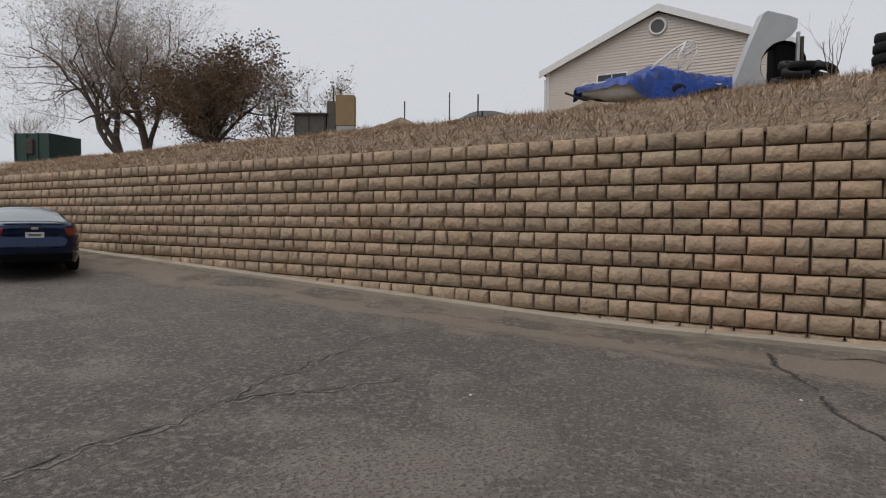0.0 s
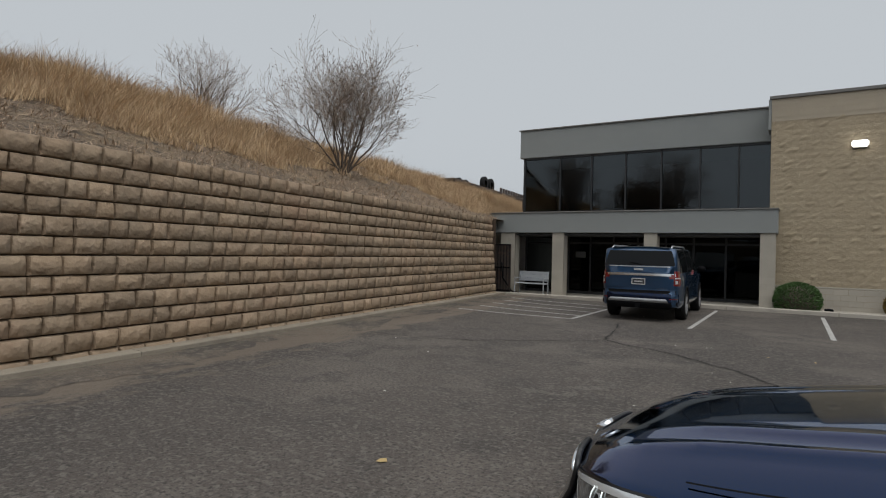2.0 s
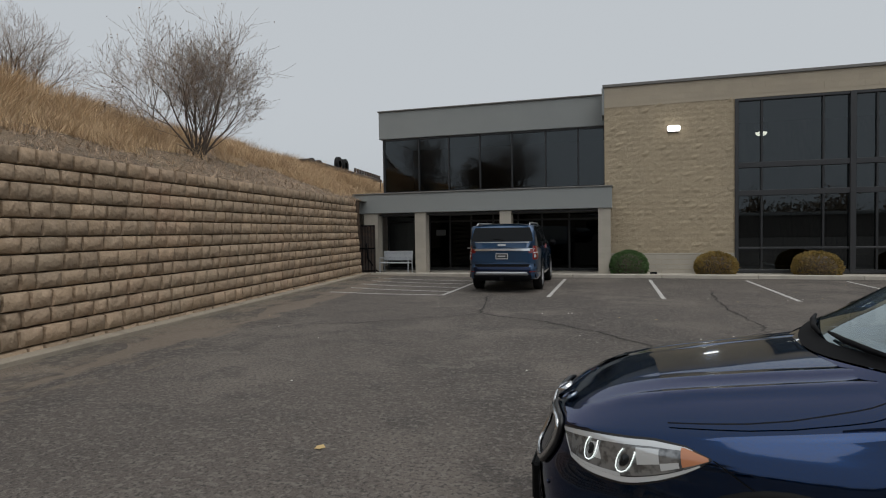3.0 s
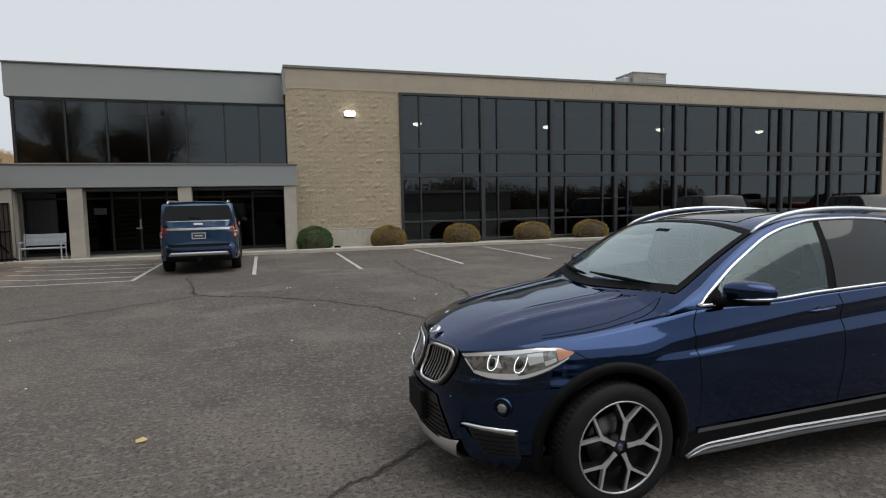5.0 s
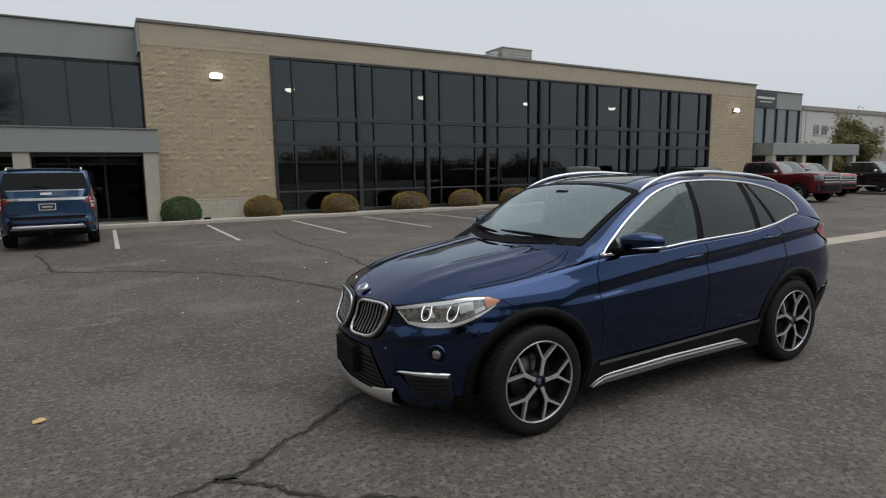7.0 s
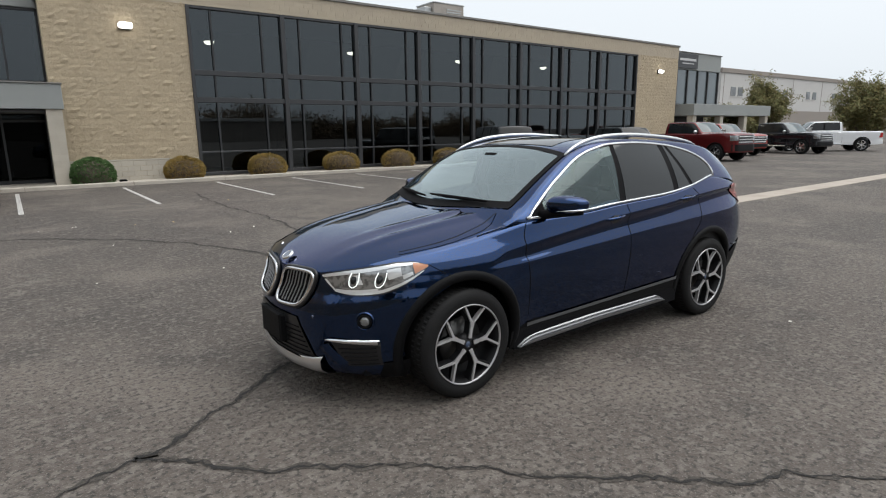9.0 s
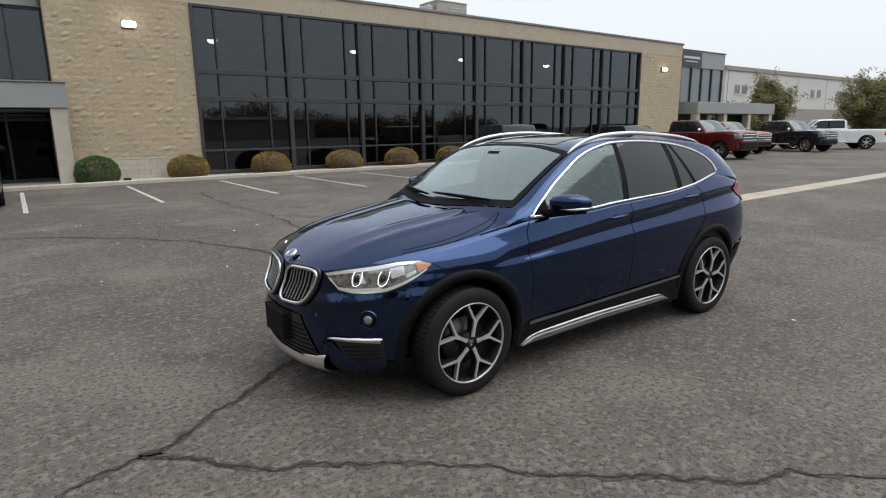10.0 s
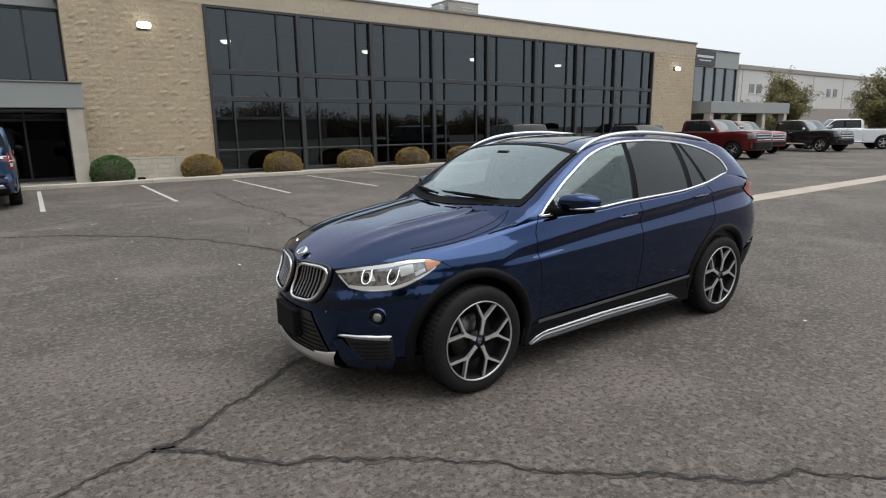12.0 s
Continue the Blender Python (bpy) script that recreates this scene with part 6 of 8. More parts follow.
    rows = [[end_pt(hx, *(lambda p: (sgn * KY + (p[0] - sgn * KY) * q, KZ + (p[1] - KZ) * q))(kid(i / 36)), 0.004) for i in range(37)] for q in (1, 0.7, 0.4, 0.02)]
    Geo().grid(rows).make("grille_back", M_BLACKPL, gr_frame)
    for i in range(8):
        y = KY - 0.130 + 0.0371 * i
        hh = 0.100 if 0 < i < 7 else 0.086
        P = [[end_pt(hx, sgn * (y + lean + d), KZ + z * hh + 0.010 * (y - KY) / 0.176, o) for d, o in ((-0.0034, 0.006), (-0.0028, 0.011), (0.0028, 0.011), (0.0034, 0.006))] for z, lean in ((1.0, 0.016), (0.6, 0.010), (0.1, 0.003), (-0.4, -0.004), (-0.95, -0.012))]
        Geo().grid(P if sgn > 0 else [r[::-1] for r in P]).make("grille_slat", M_SILL, gr_frame, smooth=True)
    # side intake with a bright blade and a blue lip
    intake = end_patch(hx, "side_intake", 0.298, 0.452, lambda z: sgn * (0.565 + (0.45 - z) * 0.42), lambda z: sgn * (0.752 - (0.44 - z) * 0.05), M_GRILLEBLK, 0.006)
    for k in range(5):
        z = 0.312 + 0.026 * k
        Geo().tube([end_pt(hx, sgn * y, z, 0.010) for y in (0.60 + 0.4 * (0.42 - z), 0.66, 0.70, 0.74)], 0.0045, 5).make("intake_bar", M_BLACKPL, intake)
    P = [[end_pt(hx, sgn * y, z + dz * hh, o) for dz, o in ((-1, 0.004), (-0.8, 0.022), (0.7, 0.026), (1, 0.006))] for y, z, hh in ((0.545, 0.467, 0.004), (0.57, 0.466, 0.011), (0.64, 0.461, 0.014), (0.70, 0.456, 0.016), (0.745, 0.449, 0.018), (0.752, 0.447, 0.016))]
    Geo().grid(P if sgn < 0 else [r[::-1] for r in P]).make("intake_blade", M_CHROME, hbody, smooth=True)
    P = [[end_pt(hx, sgn * (y + a * dy), z + a * dz, o) for a, o in ((0, 0.008), (0.12, 0.030), (0.6, 0.024), (1, 0.008))] for y, z, dy, dz in ((0.505, 0.425, 0.045, 0.02), (0.525, 0.385, 0.05, 0.02), (0.56, 0.33, 0.055, 0.022), (0.585, 0.30, 0.05, 0.02))]
    Geo().grid(P if sgn < 0 else [r[::-1] for r in P]).make("intake_lip", M_BLUE, hbody, smooth=True)
    fc = Vector(nose_pt(0.712, 0.592, 0.004))
    fn = (Vector(nose_pt(0.712, 0.592, 0.1)) - fc).normalized() + Vector((-0.25, 0, 0))
    fm = Matrix.Translation(fc) @ fn.to_track_quat('Z', 'Y').to_matrix().to_4x4()
    Geo().lathe([(0.060, -0.02), (0.058, 0.002), (0.050, 0.003), (0.045, -0.006)], fm, 28).make("fog_recess", M_BLUE, hbody, smooth=True)
    fog = Geo().lathe([(0.046, -0.01), (0.043, 0.008), (0.037, 0.009), (0.032, 0.002), (0.030, -0.01)], fm, 24).make("fog_lamp", M_BLACKPL, hbody, smooth=True)
    Geo().lathe([(0.031, 0.0), (0.024, 0.007), (0.012, 0.010), (0.001, 0.011)], fm, 20).make("fog_lens", M_LENSDARK, fog, smooth=True)
    Geo().lathe([(0.0105, -0.004), (0.0105, 0.003), (0.001, 0.004)], Matrix.Translation(Vector(end_pt(hx, sgn * 0.45, 0.60, 0))) @ Matrix.Rotation(radians(-90), 4, 'Y'), 12).make("parking_sensor", M_NAVY2, hbody)
# lower mouth, plate holder, silver underguard
end_patch(hx, "lower_mesh", 0.285, 0.575, lambda z: -0.47 + (z - 0.285) * 0.55, lambda z: 0.47 - (z - 0.285) * 0.55, M_GRILLEBLK, 0.006, k=20)
for k in range(8):
    z = 0.30 + 0.030 * k
    w = 0.455 - (z - 0.285) * 0.55
    Geo().tube([end_pt(hx, w * q, z, 0.010) for q in (-1, -0.66, -0.33, 0, 0.33, 0.66, 1)], 0.0045, 5).make("mesh_bar", M_BLACKPL, hbody)
px = hQ(0, 0, 0)[0]
pl = Geo().box(px - 0.098, px - 0.04, -0.17, 0.17, 0.370, 0.560, 0.012).make("plate_holder", M_CLAD, hbody, "blank black plate holder")
Geo().tube([(px - 0.096, y, 0.555) for y in (-0.165, 0, 0.165)], 0.006, 6).make("holder_edge", M_CLAD, pl)
P = []
for i in range(41):
    y = -0.50 + 1.00 * i / 40
    lift = 0.055 * (abs(y) / 0.5) ** 2
    w = 0.8 + 0.5 * max(0, abs(y) / 0.5 - 0.6)
    P.append([end_pt(hx, y, 0.195 + lift * 0.1, -0.06), end_pt(hx, y, 0.205 + lift * 0.3, 0.040), end_pt(hx, y, 0.228 + lift * 0.6, 0.052), end_pt(hx, y, 0.262 + lift, 0.030), end_pt(hx, y, 0.290 + lift * w, 0.006)])
Geo().grid(P).make("underguard", M_SATINB, hbody, "satin silver underguard", smooth=True)
# round badge, plain
bs = 0.052
bp = Vector(hood_pt(bs, 0.0, -0.001))
bmx = Matrix.Translation(bp) @ Matrix.Rotation(radians(-33), 4, 'Y')
bd = Geo().lathe([(0.042, -0.01), (0.041, 0.006), (0.034, 0.007), (0.033, 0.003)], bmx, 28).make("badge", M_CHROME, hbody, "plain round badge", smooth=True)
Geo().lathe([(0.033, 0.005), (0.001, 0.006)], bmx, 24).make("badge_face", M_BADGE, bd)
Geo().tube([h_top_pt(3.90, 0.0, -0.01), (h_top_pt(3.98, 0.0)[0], 0, h_top_pt(3.98, 0.0)[2] + 0.05)], [0.03, 0.012], 8).make("roof_antenna", M_BLUE, hbody, smooth=True)

# ---- other vehicles ----
def boxy_windows(spans, mat_=None):
    def f(top, edge):
        lo = lambda s: top(s) + 0.03
        hi = lambda s: edge(s) - 0.035
        out = [("pillar_trim", spans[0][0] - 0.03, spans[-1][1] + 0.03, lambda s: top(s) + 0.02, lambda s: edge(s) - 0.025, M_BLACKPL, 0.003, (0, 0))]
        for i, (a, b) in enumerate(spans):
            out.append(("side_window", a, b, lo, hi, M_CARGLASS, 0.006, (0, 0)))
        return out
    return f


def suv_spec(L, half, H, wb, fo, r, belt, hood, cowl, roof0, roof1, tail, spans, clear=0.26, nf=7.0, nr=10.0, rim=None, rim_mat=None):
    """A tall wagon with an upright tail."""
    sp = dict(
        L=L, fo=fo, wb=wb, r=r, arch=r + 0.05, tyre=0.26, rim=rim or r * 0.66, track=half - 0.01, nf=nf, nr=nr, flare=0.04, spokes=6,
        front=[(clear, 0.06), (0.5, 0.0), (0.8, 0.02), (hood - 0.05, 0.05), (hood, 0.09), (belt + 0.2, 0.3)],
        rear=[(clear, 0.08), (0.45, 0.0), (0.7, 0.0), (0.75, 0.05), (belt, 0.07), (belt + 0.3, 0.10)],
        width=[(clear, half - 0.08), (0.45, half - 0.02), (0.7, half - 0.02), (belt - 0.15, half), (belt, half - 0.03), (belt + 0.2, half - 0.06)],
        bottom=[(0.0, clear + 0.02), (0.4, clear), (L - 0.4, clear + 0.02), (L, clear + 0.08)],
        top=[(0.0, hood - 0.12), (0.15, hood - 0.03), (0.5, hood), (cowl, belt - 0.03), (cowl + 0.4, belt), (L, belt + 0.01)],
        crown=[(0.0, 0.02), (0.4, 0.05), (cowl, 0.06), (L, 0.03)],
        cabin=dict(
            span=(cowl - 0.1, tail),
            edge_z=[(cowl - 0.1, belt - 0.04), (cowl + 0.05, belt), (roof0, H - 0.07), (roof0 + 0.5, H - 0.05), (roof1, H - 0.06), (roof1 + 0.1, H - 0.12), (tail, belt + 0.02)],
            edge_y=[(cowl, half - 0.07), (roof0, half - 0.19), (roof1, half - 0.18), (tail, half - 0.08)],
            mid_z=[(cowl - 0.1, belt + 0.03), (cowl, belt + 0.06), (roof0 - 0.06, H - 0.03), (roof0 + 0.5, H), (roof1, H - 0.01), (roof1 + 0.1, H - 0.05), (tail, belt + 0.04)],
            windows=boxy_windows(spans), screen=(cowl + 0.0, cowl + 0.12, roof0 - 0.1, roof0 - 0.02, 0.93), rear=(roof1 + 0.10, tail - 0.02, 0.88)))
    if rim_mat:
        sp["rim_mat"] = rim_mat
    return sp


def dress(ctx, hood_z, light_w, lamp=(0.62, 0.85), grille=(0.5, 0.85), chrome=True, tail=None, y_in=0.62):
    """Lamps, grille, bumpers, mirrors, handles and gaps of a plain vehicle."""
    sh, Q, body = ctx["sh"], ctx["Q"], ctx["body"]
    half = curve(0.8, sh.sp["width"])
    for sgn in (-1, 1):
        end_patch(ctx, "headlight", lamp[0], lamp[1], const(sgn * (half - light_w)), const(sgn * (half - 0.07)), M_LENSDARK, 0.008)
        s = ctx["mirror_s"]
        y = sh.Y(s, ctx["top"](s))
        bm = bmesh.new()
        bmesh.ops.create_cube(bm, size=1)
        for v in bm.verts:
            v.co = Vector(Q(s + v.co.x * 0.13, sgn * (y + 0.13 + v.co.y * 0.22), ctx["top"](s) + 0.10 + v.co.z * 0.17))
        bmesh.ops.bevel(bm, geom=bm.edges[:], offset=0.04, segments=2, affect='EDGES')
        part("mirror", bm, M_SATIN if chrome else M_BLACKPL, body, smooth=True)
        for hs in ctx["handles"]:
            zz = ctx["top"](hs) - 0.12
            Geo().tube([Q(hs - 0.1, sgn * (sh.Y(hs, zz) + 0.012), zz), Q(hs + 0.1, sgn * (sh.Y(hs, zz) + 0.012), zz)], 0.016, 6).make("door_handle", M_CHROME if chrome else M_BLACKPL, body)
        for ds in ctx["doors"]:
            rows = [[Q(ds + q, sgn * (sh.Y(ds, z) + 0.002), z) for q in (-0.005, 0.005)] for z in (0.5, 0.7, 0.9, ctx["top"](ds) - 0.01)]
            Geo().grid(rows).make("panel_gap", M_GRILLEBLK, body)
    end_patch(ctx, "grille", grille[0], grille[1], const(-(half - light_w - 0.03)), const(half - light_w - 0.03), M_GRILLEBLK, 0.006)
    for k in range(3):
        z = grille[0] + (grille[1] - grille[0]) * (k + 0.5) / 3
        Geo().tube([end_pt(ctx, y, z, 0.02) for y in (-(half - light_w - 0.05), 0, half - light_w - 0.05)], 0.022, 6).make("grille_bar", M_RIMFACE if chrome else M_BLACKPL, body)
    end_patch(ctx, "bumper", sh.sp["bottom"][1][1] + 0.10, grille[0] - 0.04, const(-(half - 0.1)), const(half - 0.1), M_CLAD if chrome else M_BLACKPL, 0.03)


# large blue SUV, parked nose-in; its tail is seen
EXP = suv_spec(5.33, 1.02, 1.92, 3.11, 0.93, 0.40, 1.22, 1.16, 1.35, 2.25, 5.02, 5.24, ((1.72, 2.62), (2.72, 3.65), (3.75, 4.85)), clear=0.33)
EXP["cabin"]["rear"] = None
exp_car, ex = build_car(EXP, pose(-1.66, 20.4, 0, 0, 0, -88.5), "large steel-blue SUV parked nose-in beside the hatched bay", M_NAVY, name="large_suv")
eb = ex["body"]
for sgn in (-1, 1):
    tl = end_patch(ex, "tail_lamp", 0.92, 1.30, lambda z: sgn * (0.86 - 0.05 * (z - 0.92)), const(sgn * 1.005), M_TAILDARK, 0.012, True)
    end_patch(ex, "lamp_bar", 1.10, 1.13, const(sgn * 0.87), const(sgn * 1.0), M_LENS, 0.016, True, parent=tl)
    end_patch(ex, "lamp_bar", 0.98, 1.06, const(sgn * 0.88), const(sgn * 0.93), M_LENS, 0.016, True, parent=tl)
    body_patch(ex, "tail_lamp", 5.13, 5.25, const(0.93), const(1.21), M_TAILDARK, 0.008, (sgn,))
    pts = [ex["top_pt"](2.5 + 2.5 * i / 12, sgn * 0.88) for i in range(13)]
    Geo().tube([(p[0], p[1], p[2] + (0.05 if 0 < i < 12 else 0.0)) for i, p in enumerate(pts)], 0.022, 6).make("roof_rail", M_SATIN, eb, smooth=True)
    # raised flanks of the tailgate beside the plate
    end_patch(ex, "gate_flank", 0.86, 1.10, lambda z: sgn * (0.22 + 0.9 * max(0.0, 1.06 - z)), const(sgn * 0.84), M_NAVY, 0.02, True)
    end_patch(ex, "reflector", 0.585, 0.605, const(sgn * 0.76), const(sgn * 0.93), M_TAILDARK, 0.034, True)
gate_s = lambda z: 5.12 + (1.87 - z) * 0.1967 + 0.014
P = [[ex["Q"](gate_s(z) - 0.012 * (q / 1.0) ** 2, q * w, z) for q in (-1, -0.9, -0.5, 0, 0.5, 0.9, 1)] for z, w in ((1.425, 0.845), (1.46, 0.855), (1.62, 0.825), (1.78, 0.775), (1.805, 0.755))]
Geo().grid(P).make("rear_window", M_BLACKGLASS, eb, "dark tailgate glass", smooth=True)
end_patch(ex, "tailgate_bar", 1.165, 1.225, lambda z: -0.88, lambda z: 0.88, M_CHROME, 0.022, True, lab="bright bar across the tailgate")
end_patch(ex, "window_bar", 1.39, 1.41, const(-0.90), const(0.90), M_SATIN, 0.02, True, lab="thin bright strip below the rear window")
end_patch(ex, "badge", 1.30, 1.35, const(-0.11), const(0.11), M_CHROME, 0.03, True, lab="plain oval badge")
pp = end_patch(ex, "number_plate", 0.935, 1.095, const(-0.16), const(0.16), M_SIGN, 0.016, True, lab="dark dealer plate in a pale frame")
for z in (0.935, 1.075):
    end_patch(ex, "plate_edge", z, z + 0.02, const(-0.17), const(0.17), M_PLATE, 0.02, True, parent=pp)
for y in (-0.17, 0.15):
    end_patch(ex, "plate_edge", 0.935, 1.095, const(y), const(y + 0.02), M_PLATE, 0.02, True, parent=pp)
end_patch(ex, "plate_bar", 1.0, 1.03, const(-0.10), const(0.10), M_PLATE, 0.02, True, parent=pp)
end_patch(ex, "gate_seam", 0.72, 0.80, const(-0.90), const(0.90), M_BLACKPL, 0.014, True)
end_patch(ex, "rear_bumper", 0.50, 0.72, const(-0.95), const(0.95), M_NAVY2, 0.03, True)
P = [[end_pt(ex, y, z, o, True) for y in (-w, -0.8 * w, -0.5 * w, 0, 0.5 * w, 0.8 * w, w)] for z, o, w in ((0.495, 0.035, 0.72), (0.51, 0.055, 0.74), (0.575, 0.055, 0.70), (0.59, 0.035, 0.68))]
end_patch(ex, "valance", 0.34, 0.52, const(-0.93), const(0.93), M_BLACKPL, 0.034, True)
Geo().grid(P).make("underguard", M_SILL, eb, "satin silver bumper insert", smooth=True)
Geo().box(ex["Q"](5.33, 0, 0)[0] - 0.02, ex["Q"](5.33, 0, 0)[0] + 0.06, -0.06, 0.06, 0.35, 0.45, 0.01).make("tow_hitch", M_BLACKPL, eb)
Geo().tube([ex["Q"](gate_s(z) + 0.02, y, z) for y, z in ((-0.24, 1.50), (-0.05, 1.475), (0.06, 1.45))], 0.012, 6).make("rear_wiper", M_BLACKPL, eb)
P = [[(ex["top_pt"](4.98 + 0.14 * j, f)[0], ex["top_pt"](4.98, f)[1], ex["top_pt"](4.98, f)[2] + 0.012 - 0.012 * j) for f in (-0.85, -0.5, 0, 0.5, 0.85)] for j in range(2)]
Geo().grid(P).make("roof_spoiler", M_NAVY, eb, smooth=True)
ex.update(mirror_s=1.75, handles=(2.55, 3.6), doors=(1.6, 2.66, 3.7))
dress(ex, 1.16, 0.35, chrome=False)

# blue saloon beside the wall
SEDAN = dict(
    L=4.62, fo=0.90, wb=2.70, r=0.325, arch=0.365, tyre=0.215, rim=0.215, track=0.875, nf=5.0, nr=5.5, flare=None,
    front=[(0.2, 0.05), (0.45, 0.0), (0.65, 0.03), (0.75, 0.10), (0.9, 0.25)],
    rear=[(0.2, 0.10), (0.4, 0.02), (0.55, 0.0), (0.75, 0.04), (0.95, 0.03), (1.05, 0.06)],
    width=[(0.2, 0.83), (0.35, 0.885), (0.6, 0.895), (0.78, 0.90), (0.9, 0.875), (1.0, 0.84), (1.1, 0.80)],
    bottom=[(0.0, 0.2), (0.4, 0.17), (4.2, 0.19), (4.62, 0.25)],
    top=[(0.0, 0.66), (0.2, 0.76), (0.7, 0.86), (1.3, 0.93), (2.5, 0.98), (3.6, 1.02), (4.1, 1.035), (4.5, 1.02), (4.62, 0.98)],
    crown=[(0.0, 0.02), (0.5, 0.05), (1.3, 0.06), (4.6, 0.035)],
    cabin=dict(span=(1.15, 4.12), edge_z=[(1.15, 0.92), (1.35, 0.97), (2.0, 1.30), (2.4, 1.38), (3.0, 1.37), (3.5, 1.26), (4.12, 1.04)],
               edge_y=[(1.2, 0.83), (2.0, 0.62), (2.6, 0.57), (3.3, 0.57), (4.12, 0.68)], mid_z=[(1.1, 0.97), (1.2, 1.0), (2.0, 1.38), (2.5, 1.44), (3.0, 1.43), (3.5, 1.30), (4.12, 1.06)],
               windows=boxy_windows(((1.65, 2.45), (2.53, 3.25))), screen=(1.2, 1.4, 1.92, 2.05, 0.93), rear=(3.30, 4.06, 0.92)))
sed_dir = radians(77)
sx, sy = -1.30 - 3.7 * math.cos(sed_dir), -12.30 - 3.7 * math.sin(sed_dir)
# rear window in the pale glass whose colour carries reflected sky
SEDAN["cabin"]["rear_mat"] = M_SCREEN
sed, sd = build_car(SEDAN, Matrix.Translation((sx, sy, ground_z(-1.7, -13.6) - 0.01)) @ pose(0, 0, 0, 0, -1.6, 77), "dark blue saloon car parked near the wall, tail towards the lot", M_NAVY2, name="saloon_car")
for sgn in (-1, 1):
    end_patch(sd, "tail_lamp", 0.78, 0.94, lambda z: sgn * (0.50 + (0.94 - z) * 0.4), const(sgn * 0.83), M_TAILDARK, 0.008, True)
    body_patch(sd, "tail_lamp", 4.22, 4.55, lambda s: ramp(s, [(4.22, 0.92), (4.55, 0.80)]), const(0.945), M_TAILDARK, 0.006, (sgn,))
    end_patch(sd, "reflector", 0.42, 0.45, const(sgn * 0.64), const(sgn * 0.78), M_TAILDARK, 0.008, True)
np_ = end_patch(sd, "number_plate", 0.735, 0.85, const(-0.16), const(0.16), M_PLATE, 0.012, True, lab="pale plate with grey bars")
end_patch(sd, "plate_bar", 0.77, 0.81, const(-0.11), const(0.11), M_SHED, 0.016, True, parent=np_)
end_patch(sd, "badge", 0.90, 0.945, const(-0.06), const(0.06), M_CHROME, 0.014, True, lab="plain bright badge")
end_patch(sd, "rear_diffuser", 0.24, 0.40, const(-0.80), const(0.80), M_BLACKPL, 0.008, True)
Geo().tube([end_pt(sd, y, 1.005 + 0.015 * (1 - (y / 0.7) ** 2), 0.0, True) for y in (-0.7, -0.45, -0.2, 0, 0.2, 0.45, 0.7)], 0.02, 6).make("boot_lip", M_NAVY2, sd["body"], smooth=True)
sd.update(mirror_s=1.7, handles=(2.35, 3.2), doors=(1.5, 2.5, 3.35))
dress(sd, 0.8, 0.35, (0.6, 0.7), (0.4, 0.55), chrome=False)

# two dark SUVs parked against the window front
for x, y, spec, bmat, lab in (
        (17.0, 17.1, suv_spec(4.75, 0.94, 1.86, 2.95, 0.80, 0.40, 1.16, 1.12, 1.55, 1.95, 4.45, 4.62, ((1.85, 2.65), (2.75, 3.6), (3.7, 4.35)), clear=0.3, nf=12, nr=14), M_BLACKP, "boxy black off-road SUV parked by the glass front"),
        (25.3, 17.0, suv_spec(4.8, 0.95, 1.76, 2.86, 0.92, 0.37, 1.10, 1.03, 1.35, 2.1, 4.2, 4.65, ((1.75, 2.6), (2.7, 3.55), (3.65, 4.1)), clear=0.24), M_GREYP, "graphite grey SUV parked by the glass front")):
    spec["cabin"]["screen_mat"] = M_BLACKGLASS
    c, cx = build_car(spec, pose(x, y, 0, 0, 0, 70), lab, bmat, name="parked_suv", group="cars by the glass front")
    cx.update(mirror_s=1.85, handles=(2.55, 3.5), doors=(1.7, 2.68, 3.62))
    dress(cx, 1.0, 0.36, chrome=False)


# pickup trucks further along
def pickup_spec(L, half, H, wb, fo, r, hood, belt, cowl, roof0, cab_end, spans, clear=0.42, rim_mat=None):
    sp = suv_spec(L, half, H, wb, fo, r, belt, hood, cowl, roof0, cab_end - 0.16, cab_end, spans, clear, 9.0, 14.0, rim_mat=rim_mat)
    sp["top"] = [(0.0, hood - 0.14), (0.12, hood - 0.04), (0.5, hood), (cowl, belt - 0.02), (cowl + 0.4, belt), (cab_end, belt), (cab_end + 0.1, belt - 0.05), (L, belt - 0.05)]
    sp["cabin"]["screen_mat"] = M_FRONTGLASS
    sp["crown"] = [(0.0, 0.02), (0.4, 0.06), (cowl, 0.06), (cab_end, 0.02), (L, 0.0)]
    return sp


